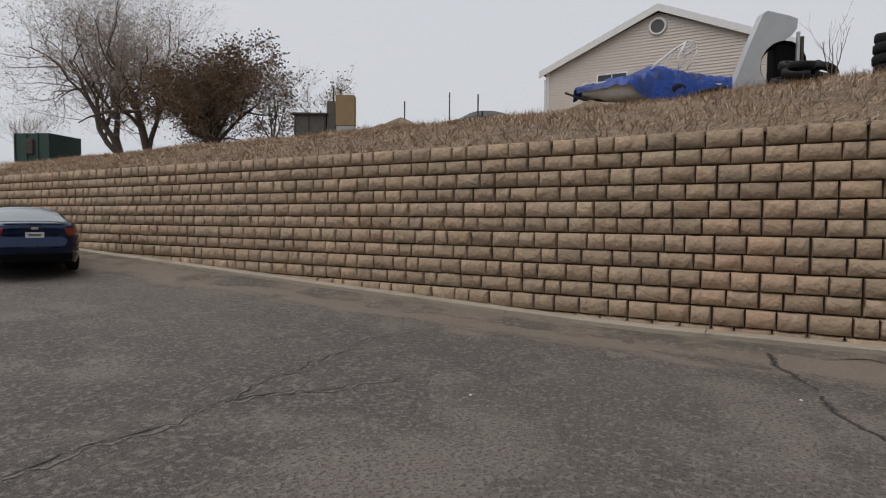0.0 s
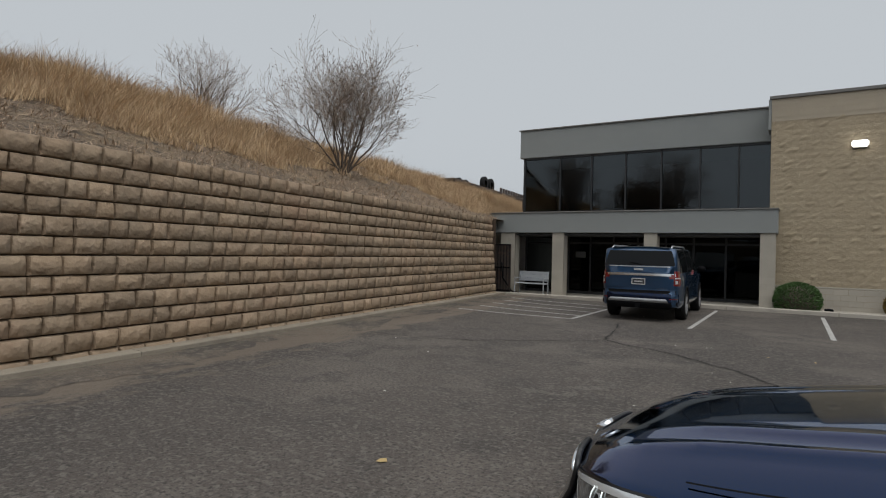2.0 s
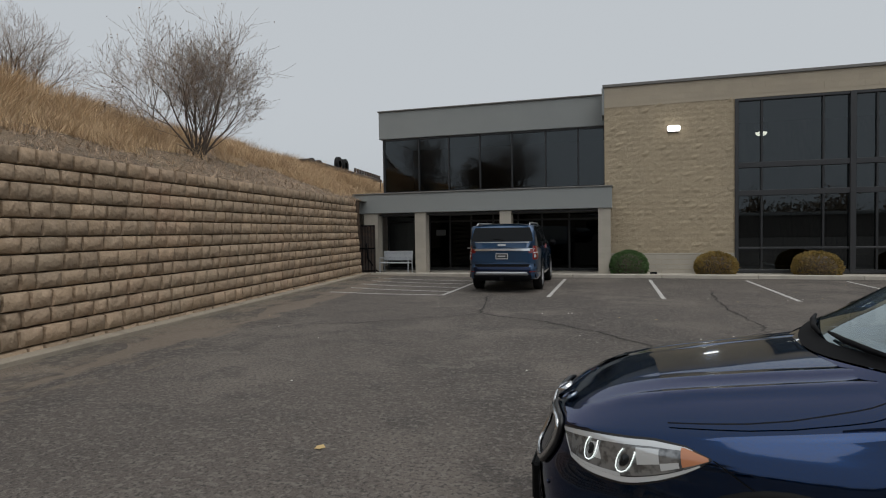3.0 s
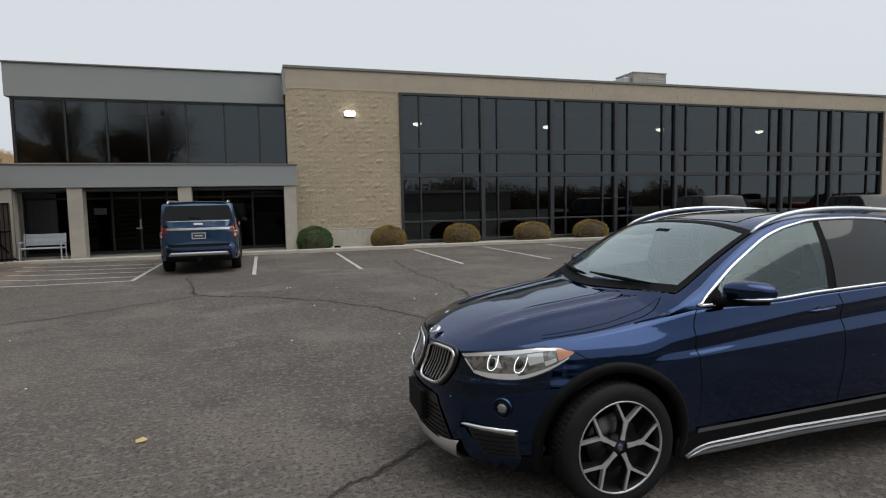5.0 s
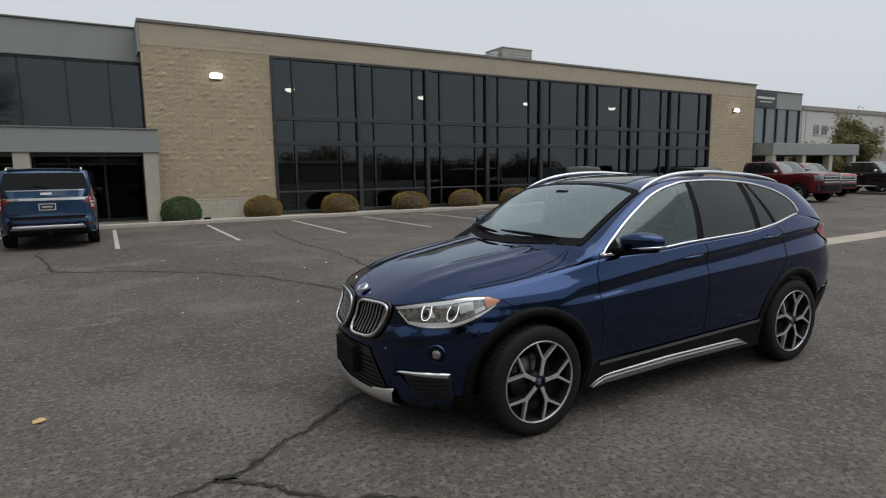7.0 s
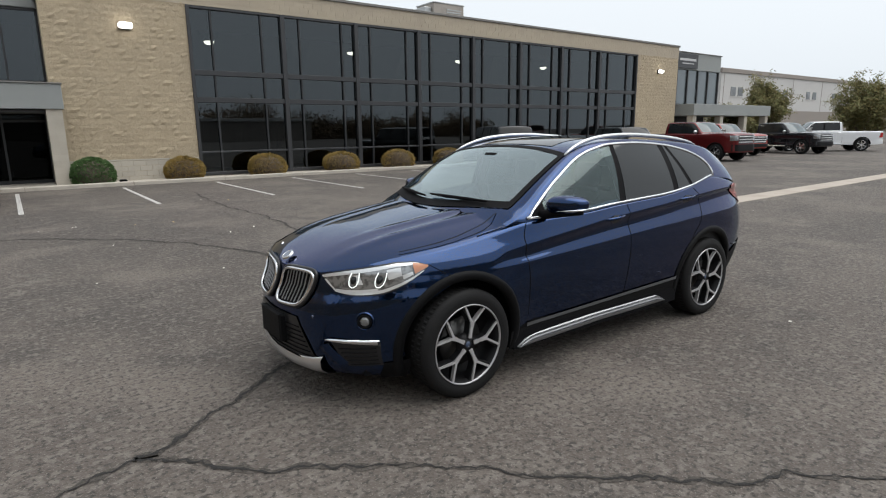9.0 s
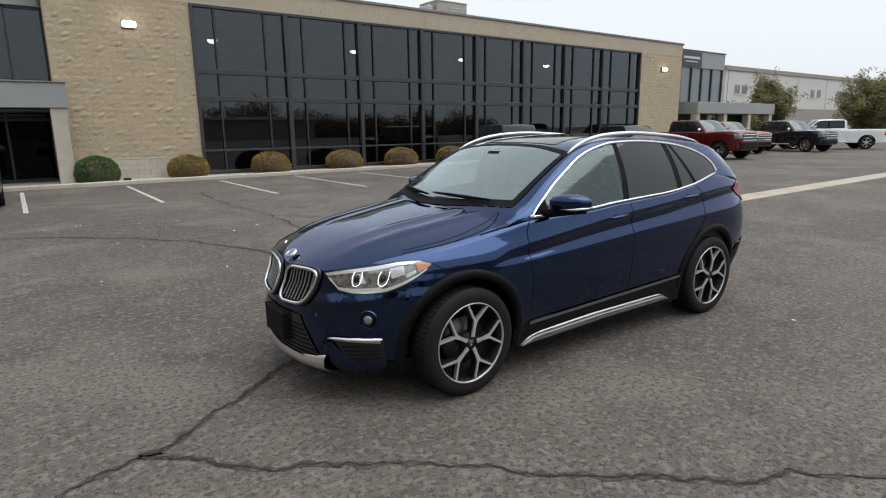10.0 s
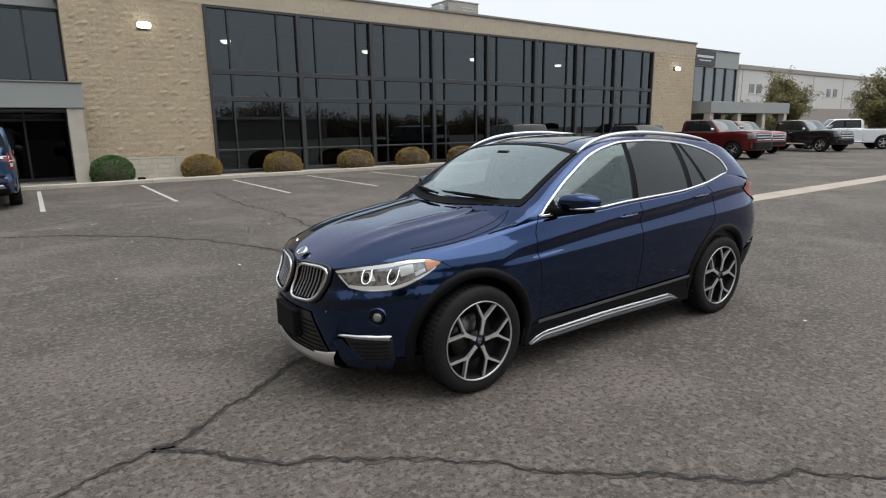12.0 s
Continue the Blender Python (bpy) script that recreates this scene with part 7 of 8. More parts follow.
def pickup(m, spec, bmat, label, cab_end, chrome=True):
    c, cx = build_car(spec, m, label, bmat, name="pickup_truck", category="truck", group="pickup trucks on the lot")
    cx.update(mirror_s=spec["cabin"]["screen"][0] + 0.35, handles=(spec["cabin"]["screen"][0] + 1.2, spec["cabin"]["screen"][0] + 2.1), doors=(spec["cabin"]["screen"][0] + 0.2, spec["cabin"]["screen"][0] + 1.25, cab_end))
    half = curve(0.8, spec["width"])
    hood = spec["top"][2][1]
    dress(cx, hood, 0.40, (hood - 0.36, hood - 0.10), (hood - 0.50, hood - 0.10), chrome)
    Q = cx["Q"]
    g = Geo()
    zt = spec["top"][-1][1] + 0.006
    g.box(Q(cab_end + 0.06, 0, 0)[0], Q(spec["L"] - 0.08, 0, 0)[0], -(half - 0.16), half - 0.16, zt - 0.02, zt + 0.012)
    g.make("bed_cover", M_BLACKPL, cx["body"], "black bed liner")
    for sgn in (-1, 1):
        end_patch(cx, "tail_lamp", 0.9, 1.2, const(sgn * (half - 0.16)), const(sgn * (half - 0.03)), M_TAIL, 0.01, True)
        Geo().tube([Q(1.9, sgn * (half + 0.03), 0.48), Q(cab_end, sgn * (half + 0.03), 0.48)], 0.05, 8).make("side_step", M_CHROME if chrome else M_BLACKPL, cx["body"])
    return c, cx


pickup(pose(29.2, 14.93, 0, 0, 0, 83), pickup_spec(6.2, 1.0, 1.98, 4.0, 1.0, 0.43, 1.38, 1.36, 1.75, 2.45, 4.1, ((2.1, 2.95), (3.05, 3.9)), rim_mat=M_CHROME), M_RED, "dark red crew-cab pickup truck with chrome grille", 4.1)
pickup(pose(35.1, 16.9, 0, 0, 0, 80), pickup_spec(5.6, 0.97, 1.90, 3.5, 0.95, 0.40, 1.25, 1.25, 1.65, 2.3, 3.6, ((2.0, 2.8), (2.9, 3.4))), M_RED2, "orange-red older pickup truck with brush guard", 3.6)
pickup(pose(39.77, 15.15, 0, 0, 0, 79), pickup_spec(5.9, 0.99, 1.93, 3.68, 0.94, 0.42, 1.28, 1.28, 1.65, 2.35, 4.0, ((2.0, 2.85), (2.95, 3.8)), rim_mat=M_CHROME), M_BLACKP, "black crew-cab pickup truck facing the lot", 4.0)
pickup(pose(43.2, 18.1, 0, 0, 0, -51), pickup_spec(6.6, 1.0, 1.98, 4.3, 1.0, 0.43, 1.36, 1.36, 1.75, 2.45, 4.1, ((2.1, 2.95), (3.05, 3.9)), rim_mat=M_CHROME), M_WHITEP, "white crew-cab pickup truck with long bed", 4.1)

# ---- planting ----
def bare_limbs(r, base, height, lean, spread_a, levels, kids, thick, up=0.25, first=0.35, gnarl=1.0):
    """Limbs of a leafless tree as (points, radii, level)."""
    out = []

    def grow(p, d, length, rad, lev):
        n = 5 if lev < 2 else 3
        pts, rads, q, dd = [p], [rad], p, d
        for i in range(n):
            dd = (dd + Vector((r.uniform(-1, 1), r.uniform(-1, 1), r.uniform(-0.6, 0.9))) * (0.16 + 0.04 * lev) * gnarl + Vector((0, 0, up * 0.2))).normalized()
            q = q + dd * length / n
            pts.append(q)
            rads.append(max(0.0035, rad * (1 - 0.62 * (i + 1) / n)))
        out.append((pts, rads, lev))
        if lev >= levels:
            return
        for k in range(kids[lev] if lev < len(kids) else 3):
            t = first + (1 - first) * (k + r.random()) / (kids[lev] if lev < len(kids) else 3)
            i = min(n - 1, int(t * n))
            b = pts[i].lerp(pts[i + 1], t * n - i)
            a = r.uniform(0, 6.283)
            ax = dd.orthogonal().normalized()
            side = Matrix.Rotation(a, 3, dd) @ ax
            ang = spread_a * r.uniform(0.6, 1.25)
            nd = (dd * math.cos(ang) + side * math.sin(ang)).normalized()
            grow(b, nd, length * r.uniform(0.50, 0.78), rads[i] * r.uniform(0.45, 0.7), lev + 1)

    for l0 in lean:
        grow(base, Vector(l0).normalized(), height * r.uniform(0.5, 0.6), thick * r.uniform(0.8, 1.1), 0)
    return out


def bare_tree(name, base, height, lean, seed, label, spread_a=0.55, levels=4, kids=(5, 5, 4, 4), thick=0.12, category="tree", up=0.25, first=0.35, leaf=None, leaf_n=0, leaf_size=0.1, m_bark=None, leaf_spread=0.16, gnarl=1.0):
    r = random.Random(seed)
    t = thing(name, Matrix.Translation(base), label, category)
    limbs = bare_limbs(r, Vector((0, 0, -0.1)), height, lean, spread_a, levels, kids, thick, up, first, gnarl)
    g, tw = Geo(), Geo()
    for pts, rads, lev in limbs:
        if lev < 2:
            g.tube(pts, rads, 6 if lev == 0 else 5, caps=False)
        else:
            tw.tube(pts, rads, 3, caps=False)
    g.make("trunk", m_bark or M_BARK, t, smooth=True)
    tw.make("twig_mass", M_TWIG, t, "fine leafless twigs", kind="stuff")
    if leaf:
        lf = Geo()
        ends = [p for pts, rads, lev in limbs if lev >= 2 for p in pts[1:]]
        for _ in range(leaf_n):
            p = r.choice(ends) + Vector((r.gauss(0, leaf_spread), r.gauss(0, leaf_spread), r.gauss(0, leaf_spread * 0.8)))
            a = Vector((r.uniform(-1, 1), r.uniform(-1, 1), r.uniform(-1, 1))).normalized()
            b = a.orthogonal().normalized()
            s = leaf_size * r.uniform(0.6, 1.3)
            lf.add([p - a * s, p + b * s * 0.5, p + a * s, p - b * s * 0.5], [(0, 1, 2, 3)])
        lf.make("crown", leaf, t, kind="stuff")
    return t


# shrubs and trees on the hillside
bare_tree("bare_shrub", hill(14.25, 2.45), 3.75, [(-0.25, 0.1, 1), (0.35, 0.5, 1), (0.0, -0.45, 1), (0.5, 0.0, 1), (-0.5, -0.2, 1), (0.15, 0.85, 1), (-0.1, 0.5, 1.1), (0.6, 0.9, 0.9), (0.1, 0.0, 1.2), (0.1, -0.8, 0.9), (-0.2, 1.1, 0.8)], 21, "large leafless many-stemmed shrub on the slope above the wall", 0.62, 4, (5, 5, 4, 3), 0.036, "shrub", 0.22, 0.2, leaf=M_BROWNLEAF, leaf_n=2600, leaf_size=0.026, leaf_spread=0.06)
bare_tree("bare_shrub", hill(15.6, 9.8), 3.3, [(-0.3, -0.5, 1), (0.3, 0.5, 1), (0, 0, 1), (-0.4, 0.6, 1), (0.3, -0.8, 0.9), (0.2, 1.0, 0.9)], 22, "leafless shrub beyond the crest of dry grass", 0.6, 4, (6, 4, 3, 3), 0.045, "shrub", 0.22, 0.15)
bare_tree("bare_shrub", hill(20.5, 8.5), 3.4, [(-0.3, -0.5, 1), (0.3, 0.5, 1), (0, 0, 1), (-0.4, 0.6, 1)], 29, "low grey leafless shrub behind the slope", 0.5, 4, (5, 4, 3, 3), 0.03, "shrub", 0.35, 0.25)
ta = hill(-31.3, 10.0)
bare_tree("bare_tree", ta, 10.6, [(1.0, -1.35, 1.75), (0.6, -0.85, 1.9), (0.25, -0.35, 2.0)], 31, "tall leafless tree with a leaning trunk on the hill", 0.80, 5, (7, 6, 4, 3, 2), 0.21, up=-0.02, first=0.25, gnarl=1.9, leaf=M_TWIG, leaf_n=6000, leaf_size=0.05, leaf_spread=0.14)
bare_tree("bare_tree", ta + Vector((-0.85, 1.15, 0.05)), 10.6, [(-0.12, 0.22, 1.8), (0.3, -0.45, 1.6), (-0.45, 0.62, 1.6)], 33, "tall leafless tree with forked limbs on the hill", 0.80, 5, (7, 6, 4, 3, 2), 0.19, up=0.0, first=0.25, gnarl=1.9, leaf=M_TWIG, leaf_n=6000, leaf_size=0.05, leaf_spread=0.14)
bare_tree("brown_tree", hill(-26.2, 11.9), 6.2, [(-0.1, 0.2, 1.8), (-0.35, 0.45, 1.5), (0.25, -0.35, 1.6), (-0.5, 0.65, 1.0), (0.45, -0.6, 0.8), (0.0, 0.0, 1.0)], 35, "tree holding dense dry brown leaves", 0.85, 4, (7, 5, 4, 3), 0.12, up=0.02, first=0.06, leaf=M_BROWNLEAF, leaf_n=30000, leaf_size=0.085, leaf_spread=0.2)
bare_tree("bare_shrub", hill(-23.0, 13.2), 3.6, [(-0.2, 0.3, 1), (0.3, -0.3, 1), (0, 0, 1), (-0.4, 0.8, 1)], 36, "small leafless tree among the weeds", 0.55, 4, (5, 4, 4, 3), 0.06, leaf=M_BROWNLEAF, leaf_n=500, leaf_size=0.08)
bare_tree("bare_shrub", hill(-21.5, 15.6), 3.4, [(-0.2, 0.3, 1), (0.3, -0.3, 1), (0, 0, 1)], 37, "small leafless tree behind the shed", 0.55, 4, (5, 4, 4, 3), 0.06, leaf=M_BROWNLEAF, leaf_n=300, leaf_size=0.08)
bare_tree("bare_shrub", hill(-45, 12.0), 3.6, [(-0.2, 0.3, 1), (0.3, -0.3, 1), (0, 0, 1), (0.6, -0.7, 1)], 38, "grey leafless bush behind the green container", 0.55, 4, (5, 4, 4, 3), 0.06)
bare_tree("dead_weed", hill(1.5, 9.2), 2.1, [(-0.15, 0.1, 1), (0.2, 0.35, 1), (0.05, -0.3, 1)], 39, "dry bare weed stalk among old tyres", 0.5, 2, (3, 2), 0.022, "weed", 0.4)

# leafy trees beyond the parked trucks
for x, y, hgt, seed in ((59.8, 27.4, 5.1, 41), (69.0, 21.9, 5.2, 42), (50.5, 26.0, 3.0, 43)):
    bare_tree("leafy_tree", Vector((x, y, 0)), hgt, [(0, 0, 1), (0.3, 0.1, 1), (-0.25, 0.2, 1.1), (0.05, -0.35, 1), (-0.2, -0.3, 1)], seed, "small tree with fading green and rusty leaves", 0.5, 4, (7, 5, 4, 2), 0.11, up=0.1, leaf=M_TREELEAF, leaf_n=46000, leaf_size=0.115, first=0.05, leaf_spread=0.22)


def clipped_bush(x, y, rad, hgt, material, seed, label):
    r = random.Random(seed)
    t = thing("clipped_bush", pose(x, y, 0.05), label, "bush", "bushes along the building")
    core = Geo()
    rows = []
    for j in range(7):
        v = j / 6
        rr = rad * 0.86 * (0.80 + 0.28 * math.sin(math.pi * min(1, v * 1.1 + 0.12))) * (1 if v < 0.75 else math.sqrt(max(0.02, 1 - ((v - 0.75) / 0.26) ** 2)))
        rows.append([(rr * math.cos(a), rr * math.sin(a), hgt * 0.9 * v) for a in (2 * math.pi * k / 14 for k in range(14))])
    core.grid(rows, close=True).make("core", M_BARK, t)
    lf = Geo()
    for _ in range(4200):
        a, v = r.uniform(0, 6.283), r.random() ** 0.8
        rr = rad * (0.84 + 0.24 * math.sin(math.pi * min(1, v * 1.05 + 0.12))) * (1 if v < 0.7 else math.sqrt(max(0.0, 1 - ((v - 0.7) / 0.305) ** 2)))
        rr *= 1 + 0.07 * noise.noise(Vector((math.cos(a) * 2, math.sin(a) * 2, v * 3 + seed))) + r.uniform(-0.08, 0.035)
        if v > 0.9:
            rr *= math.sqrt(r.random())
        p = Vector((rr * math.cos(a), rr * math.sin(a), hgt * v + r.uniform(-0.02, 0.02)))
        d = Vector((math.cos(a), math.sin(a), 0.6 + v)).normalized() + Vector((r.uniform(-1, 1), r.uniform(-1, 1), r.uniform(-1, 1))) * 0.7
        d.normalize()
        s = d.orthogonal().normalized() * r.uniform(0.012, 0.022)
        ln = d * r.uniform(0.035, 0.07)
        lf.add([p - s, p + s, p + ln + s * 0.5, p + ln - s * 0.5], [(0, 1, 2, 3)])
    lf.make("foliage", material, t, kind="stuff")


clipped_bush(1.95, 22.42, 0.60, 0.86, M_BUSH_G, 51, "clipped round dark green bush at the wall")
for i, (x, rad, hgt) in enumerate(((4.85, 0.62, 0.80), (7.95, 0.66, 0.80), (11.2, 0.70, 0.78), (14.1, 0.68, 0.80), (17.0, 0.68, 0.78), (20.0, 0.66, 0.78), (23.2, 0.66, 0.78))):
    clipped_bush(x, 22.42, rad, hgt, M_BUSH_Y, 60 + i, "clipped round bush turned ochre and rust")

# ---- things on the hill, in a frame that looks down from its edge ----
def T0(x, y, z):
    return pose(x, y, z, 0, 0, 126.2)


def hill_at(x, y, sink=0.0):
    v = Vector((x, y, 0)) - WO
    return hill_z(v.dot(WT), -v.dot(WN)) - sink


# house
hx0, hy0 = -21.7, -5.9
house = thing("house", pose(hx0, hy0, 6.3, 0, 0, 97), "beige vinyl-sided house with white eaves and grey gable roof", "house")
HW, EZ, AZ = 4.755, 2.21, 4.24
g = Geo()
g.add([(-HW, 0.02, -1), (HW, 0.02, -1), (HW, 0.02, EZ), (0, 0.02, AZ - 0.1), (-HW, 0.02, EZ)], [(0, 1, 2, 3, 4)])
g.box(-HW, HW, 0.03, 12, -1, EZ)
g.make("wall", M_SIDING, house)
z = -0.6
while z < AZ - 0.3:
    w = HW if z < EZ else HW * (AZ - 0.1 - z) / (AZ - 0.1 - EZ)
    w2 = HW if z + 0.125 < EZ else HW * (AZ - 0.1 - z - 0.125) / (AZ - 0.1 - EZ)
    mesh_ob("siding_board", [(-w, -0.022, z), (w, -0.022, z), (max(w2, 0.05), 0.004, z + 0.127), (-max(w2, 0.05), 0.004, z + 0.127), (-w, 0.01, z), (w, 0.01, z)], [(0, 1, 2, 3), (5, 1, 0, 4)], M_SIDING, house)
    z += 0.125
sl = (AZ - EZ) / HW
g = Geo()
for sgn in (-1, 1):
    a, b = (0, AZ + 0.12), (sgn * (HW + 0.34), EZ - 0.34 * sl + 0.12)
    g.add([(a[0], -0.18, a[1]), (b[0], -0.18, b[1]), (b[0], 12.4, b[1]), (a[0], 12.4, a[1]), (a[0], -0.18, a[1] + 0.08), (b[0], -0.18, b[1] + 0.08), (b[0], 12.4, b[1] + 0.08), (a[0], 12.4, a[1] + 0.08)],
          [(0, 1, 2, 3), (4, 7, 6, 5), (0, 4, 5, 1), (1, 5, 6, 2)])
g.make("roof", M_ROOF, house, "grey shingle roof")
for sgn in (-1, 1):
    a, b = Vector((0, -0.24, AZ + 0.20)), Vector((sgn * (HW + 0.36), -0.24, EZ - 0.36 * sl + 0.19))
    Geo().add([a, b, b - Vector((0, 0, 0.30)), a - Vector((0, 0, 0.30)), a + Vector((0, 0.05, 0)), b + Vector((0, 0.05, 0)), b + Vector((0, 0.05, -0.30)), a + Vector((0, 0.05, -0.30))],
              [(0, 1, 2, 3), (0, 4, 5, 1), (3, 2, 6, 7), (1, 5, 6, 2)]).make("barge_board", M_WHITE, house)
    Geo().box(sgn * HW - 0.07, sgn * HW + 0.07, -0.05, 0.06, -1, EZ - 0.05).make("corner_trim", M_WHITE, house)
    Geo().tube([(sgn * (HW + 0.1), -0.1, EZ - 0.35), (sgn * (HW + 0.1), -0.1, -0.8)], 0.04, 6).make("downpipe", M_WHITE, house)
vent = Geo().lathe([(0.36, 0.0), (0.36, 0.05), (0.28, 0.06), (0.27, 0.02)], pose(-0.02, -0.02, 3.56, 90, 0, 0), 28).make("gable_vent", M_WHITE, house, "round white gable vent", smooth=True)
Geo().lathe([(0.28, 0.025), (0.001, 0.03)], pose(-0.02, -0.02, 3.56, 90, 0, 0), 24).make("vent_slats", M_PAPER, vent)
for x0, x1 in ((-2.44, -1.88), (-1.82, -1.24)):
    w = Geo().box(x0 - 0.07, x1 + 0.07, -0.07, 0.01, 0.75, 1.86, 0.01).make("window", M_WHITE, house, "white-framed window")
    mesh_ob("pane", [(x0, -0.075, 0.82), (x1, -0.075, 0.82), (x1, -0.075, 1.79), (x0, -0.075, 1.79)], [(0, 1, 2, 3)], M_FARGLASS, w)

# boat under a blue tarp
bx, by = -17.65, -4.85
boat = thing("covered_boat", T0(bx, by, hill_at(bx, by) + 0.12), "small boat under a rumpled blue tarp with a white tower frame", "boat")
P = []
for i in range(13):
    t = i / 12
    x = -2.5 + 5.0 * t
    w = 0.68 * (1 - (1 - min(1, t / 0.35)) ** 2) + 0.05
    P.append([(x, -w, 0.50 + 0.12 * (1 - t)), (x, -w * 0.96, 0.30), (x, -w * 0.75, 0.08 + 0.15 * (1 - min(1, t / 0.3)) ** 2), (x, 0, -0.02 + 0.35 * (1 - min(1, t / 0.25)) ** 2), (x, w * 0.75, 0.08), (x, w, 0.5 + 0.12 * (1 - t))])
Geo().grid(P).make("hull", M_WHITE, boat, "off-white hull", smooth=True)
P = []
for i in range(81):
    t = i / 80
    x = -2.75 + 5.6 * t
    h = curve(t, [(0, 0.45), (0.12, 0.62), (0.30, 0.80), (0.40, 1.05), (0.48, 1.22), (0.62, 1.05), (0.75, 0.92), (0.9, 0.86), (1, 0.60)])
    drop = curve(t, [(0, 0.18), (0.1, 0.36), (0.28, 0.42), (0.36, 0.10), (0.5, -0.12), (0.7, -0.15), (1, -0.10)])
    row = []
    for k in range(29):
        v = -1 + 2 * k / 28
        w = 0.95 * min(1.0, 0.25 + t * 3)
        nn = noise.noise(Vector((x * 1.7, v * 2.5, 1.0))) * 0.16 + (0.5 - abs(noise.noise(Vector((x * 2.6 + v, v * 1.5, 4.0))))) * 0.16 + (0.4 - abs(noise.noise(Vector((x * 5 - v * 2, v * 2.5, 9.0))))) * 0.07 - 0.09
        row.append((x + 0.05 * nn, v * w * (1 + nn * 0.5), drop + (h - drop) * (1 - abs(v) ** 4.5) + nn * 0.9))
    P.append(row)
Geo().grid(P).make("tarp", M_TARP, boat, "rumpled blue plastic tarp", smooth=True)
for sy in (-0.6, 0.6):
    Geo().tube([(-0.3, sy, 1.0), (0.45, sy * 0.9, 1.65), (0.95, sy * 0.8, 1.98), (1.25, sy * 0.8, 1.95), (1.3, sy * 0.85, 1.6), (0.9, sy, 1.0)], 0.03, 6).make("tower_tube", M_WHITE, boat, smooth=True)
    Geo().tube([(0.9, sy * 0.85, 1.95), (0.62, sy, 1.45), (0.65, sy, 1.0)], 0.03, 6).make("tower_tube", M_WHITE, boat, smooth=True)
for x, z in ((0.45, 1.65), (0.95, 1.98), (1.25, 1.95), (1.28, 1.75)):
    Geo().tube([(x, -0.55, z), (x, 0.55, z)], 0.025, 6).make("tower_bar", M_WHITE, boat, smooth=True)
for sy in (-0.75, 0.75):
    Geo().lathe([(0.15, -0.09), (0.26, -0.1), (0.3, -0.06), (0.3, 0.06), (0.26, 0.1), (0.15, 0.09)], pose(0.6, sy, 0.18, 90), 20).make("trailer_wheel", M_RUBBER, boat, smooth=True)
Geo().tube([(-3.1, 0, 0.3), (-2.4, 0, 0.05), (2.2, 0, 0.05)], 0.04, 6).make("trailer_frame", M_STEEL_DK, boat)

# a pickup bed side stood on end, and a post
bx, by = -19.0, -1.55
bed = thing("truck_bed_panel", T0(bx, by, hill_at(bx, by) + 0.02) @ pose(0, 0, 0, 6, -3, 0), "silver pickup bed stood on end with its wheel arch showing", "car part")
out_l = [(-1.1, 0.0), (-1.0, 0.30), (-0.55, 1.5), (-0.15, 2.45), (0.0, 2.55), (0.75, 2.36), (1.02, 2.25), (1.0, 1.95), (0.85, 1.75), (0.62, 1.60)]
arch = [(0.62 - 0.86 * math.sin(a) * 0.95, 0.78 + 0.80 * math.cos(a)) for a in (math.pi * k / 12 for k in range(13))]
poly = out_l + arch + [(0.5, 0.0)]
tri = bmesh.new()
vs = [tri.verts.new((x, 0.0, z)) for x, z in poly]
es = [tri.edges.new((vs[i], vs[(i + 1) % len(vs)])) for i in range(len(vs))]
bmesh.ops.triangle_fill(tri, edges=es, use_beauty=True)
ext = bmesh.ops.extrude_face_region(tri, geom=tri.faces[:])
for v in ext["geom"]:
    if isinstance(v, bmesh.types.BMVert):
        v.co.y += 0.35
bmesh.ops.recalc_face_normals(tri, faces=tri.faces[:])
part("side_panel", tri, M_SILVERPAINT, bed, "silver painted side panel")
Geo().lathe([(0.62, 0.0), (0.70, 0.18), (0.78, 0.30)], pose(0.60, 0.30, 0.80, 90), 20).make("arch_liner", M_BLACKPL, bed)
Geo().box(0.35, 1.15, 0.1, 0.6, 0.05, 1.5, 0.05).make("inner_well", M_BLACKPL, bed)
for x, h, mt, nm in ((0.80, 1.75, M_GALV, "pale_post"), (0.93, 1.60, M_STEEL_DK, "rusty_post")):
    p = T0(bx, by, 0) @ Vector((x, -0.45, 0))
    Geo().box(-0.045, 0.045, -0.045, 0.045, -0.2, h, 0.008).make(nm, mt, label="upright steel post on the crest beside scrap", category="post").matrix_basis = T0(p.x, p.y, hill_at(p.x, p.y))


def lying_tyre(m, rad, wid, label, group):
    Geo().lathe([(rad * 0.55, -wid / 2 + 0.02), (rad * 0.62, -wid / 2), (rad * 0.9, -wid / 2), (rad, -wid * 0.3), (rad, wid * 0.3), (rad * 0.9, wid / 2), (rad * 0.62, wid / 2), (rad * 0.55, wid / 2 - 0.02), (rad * 0.55, -wid / 2 + 0.02)],
                pose(0, 0, 0), 26).make("old_tyre", M_RUBBER, label=label, category="tyre", group=group, smooth=True).matrix_basis = m


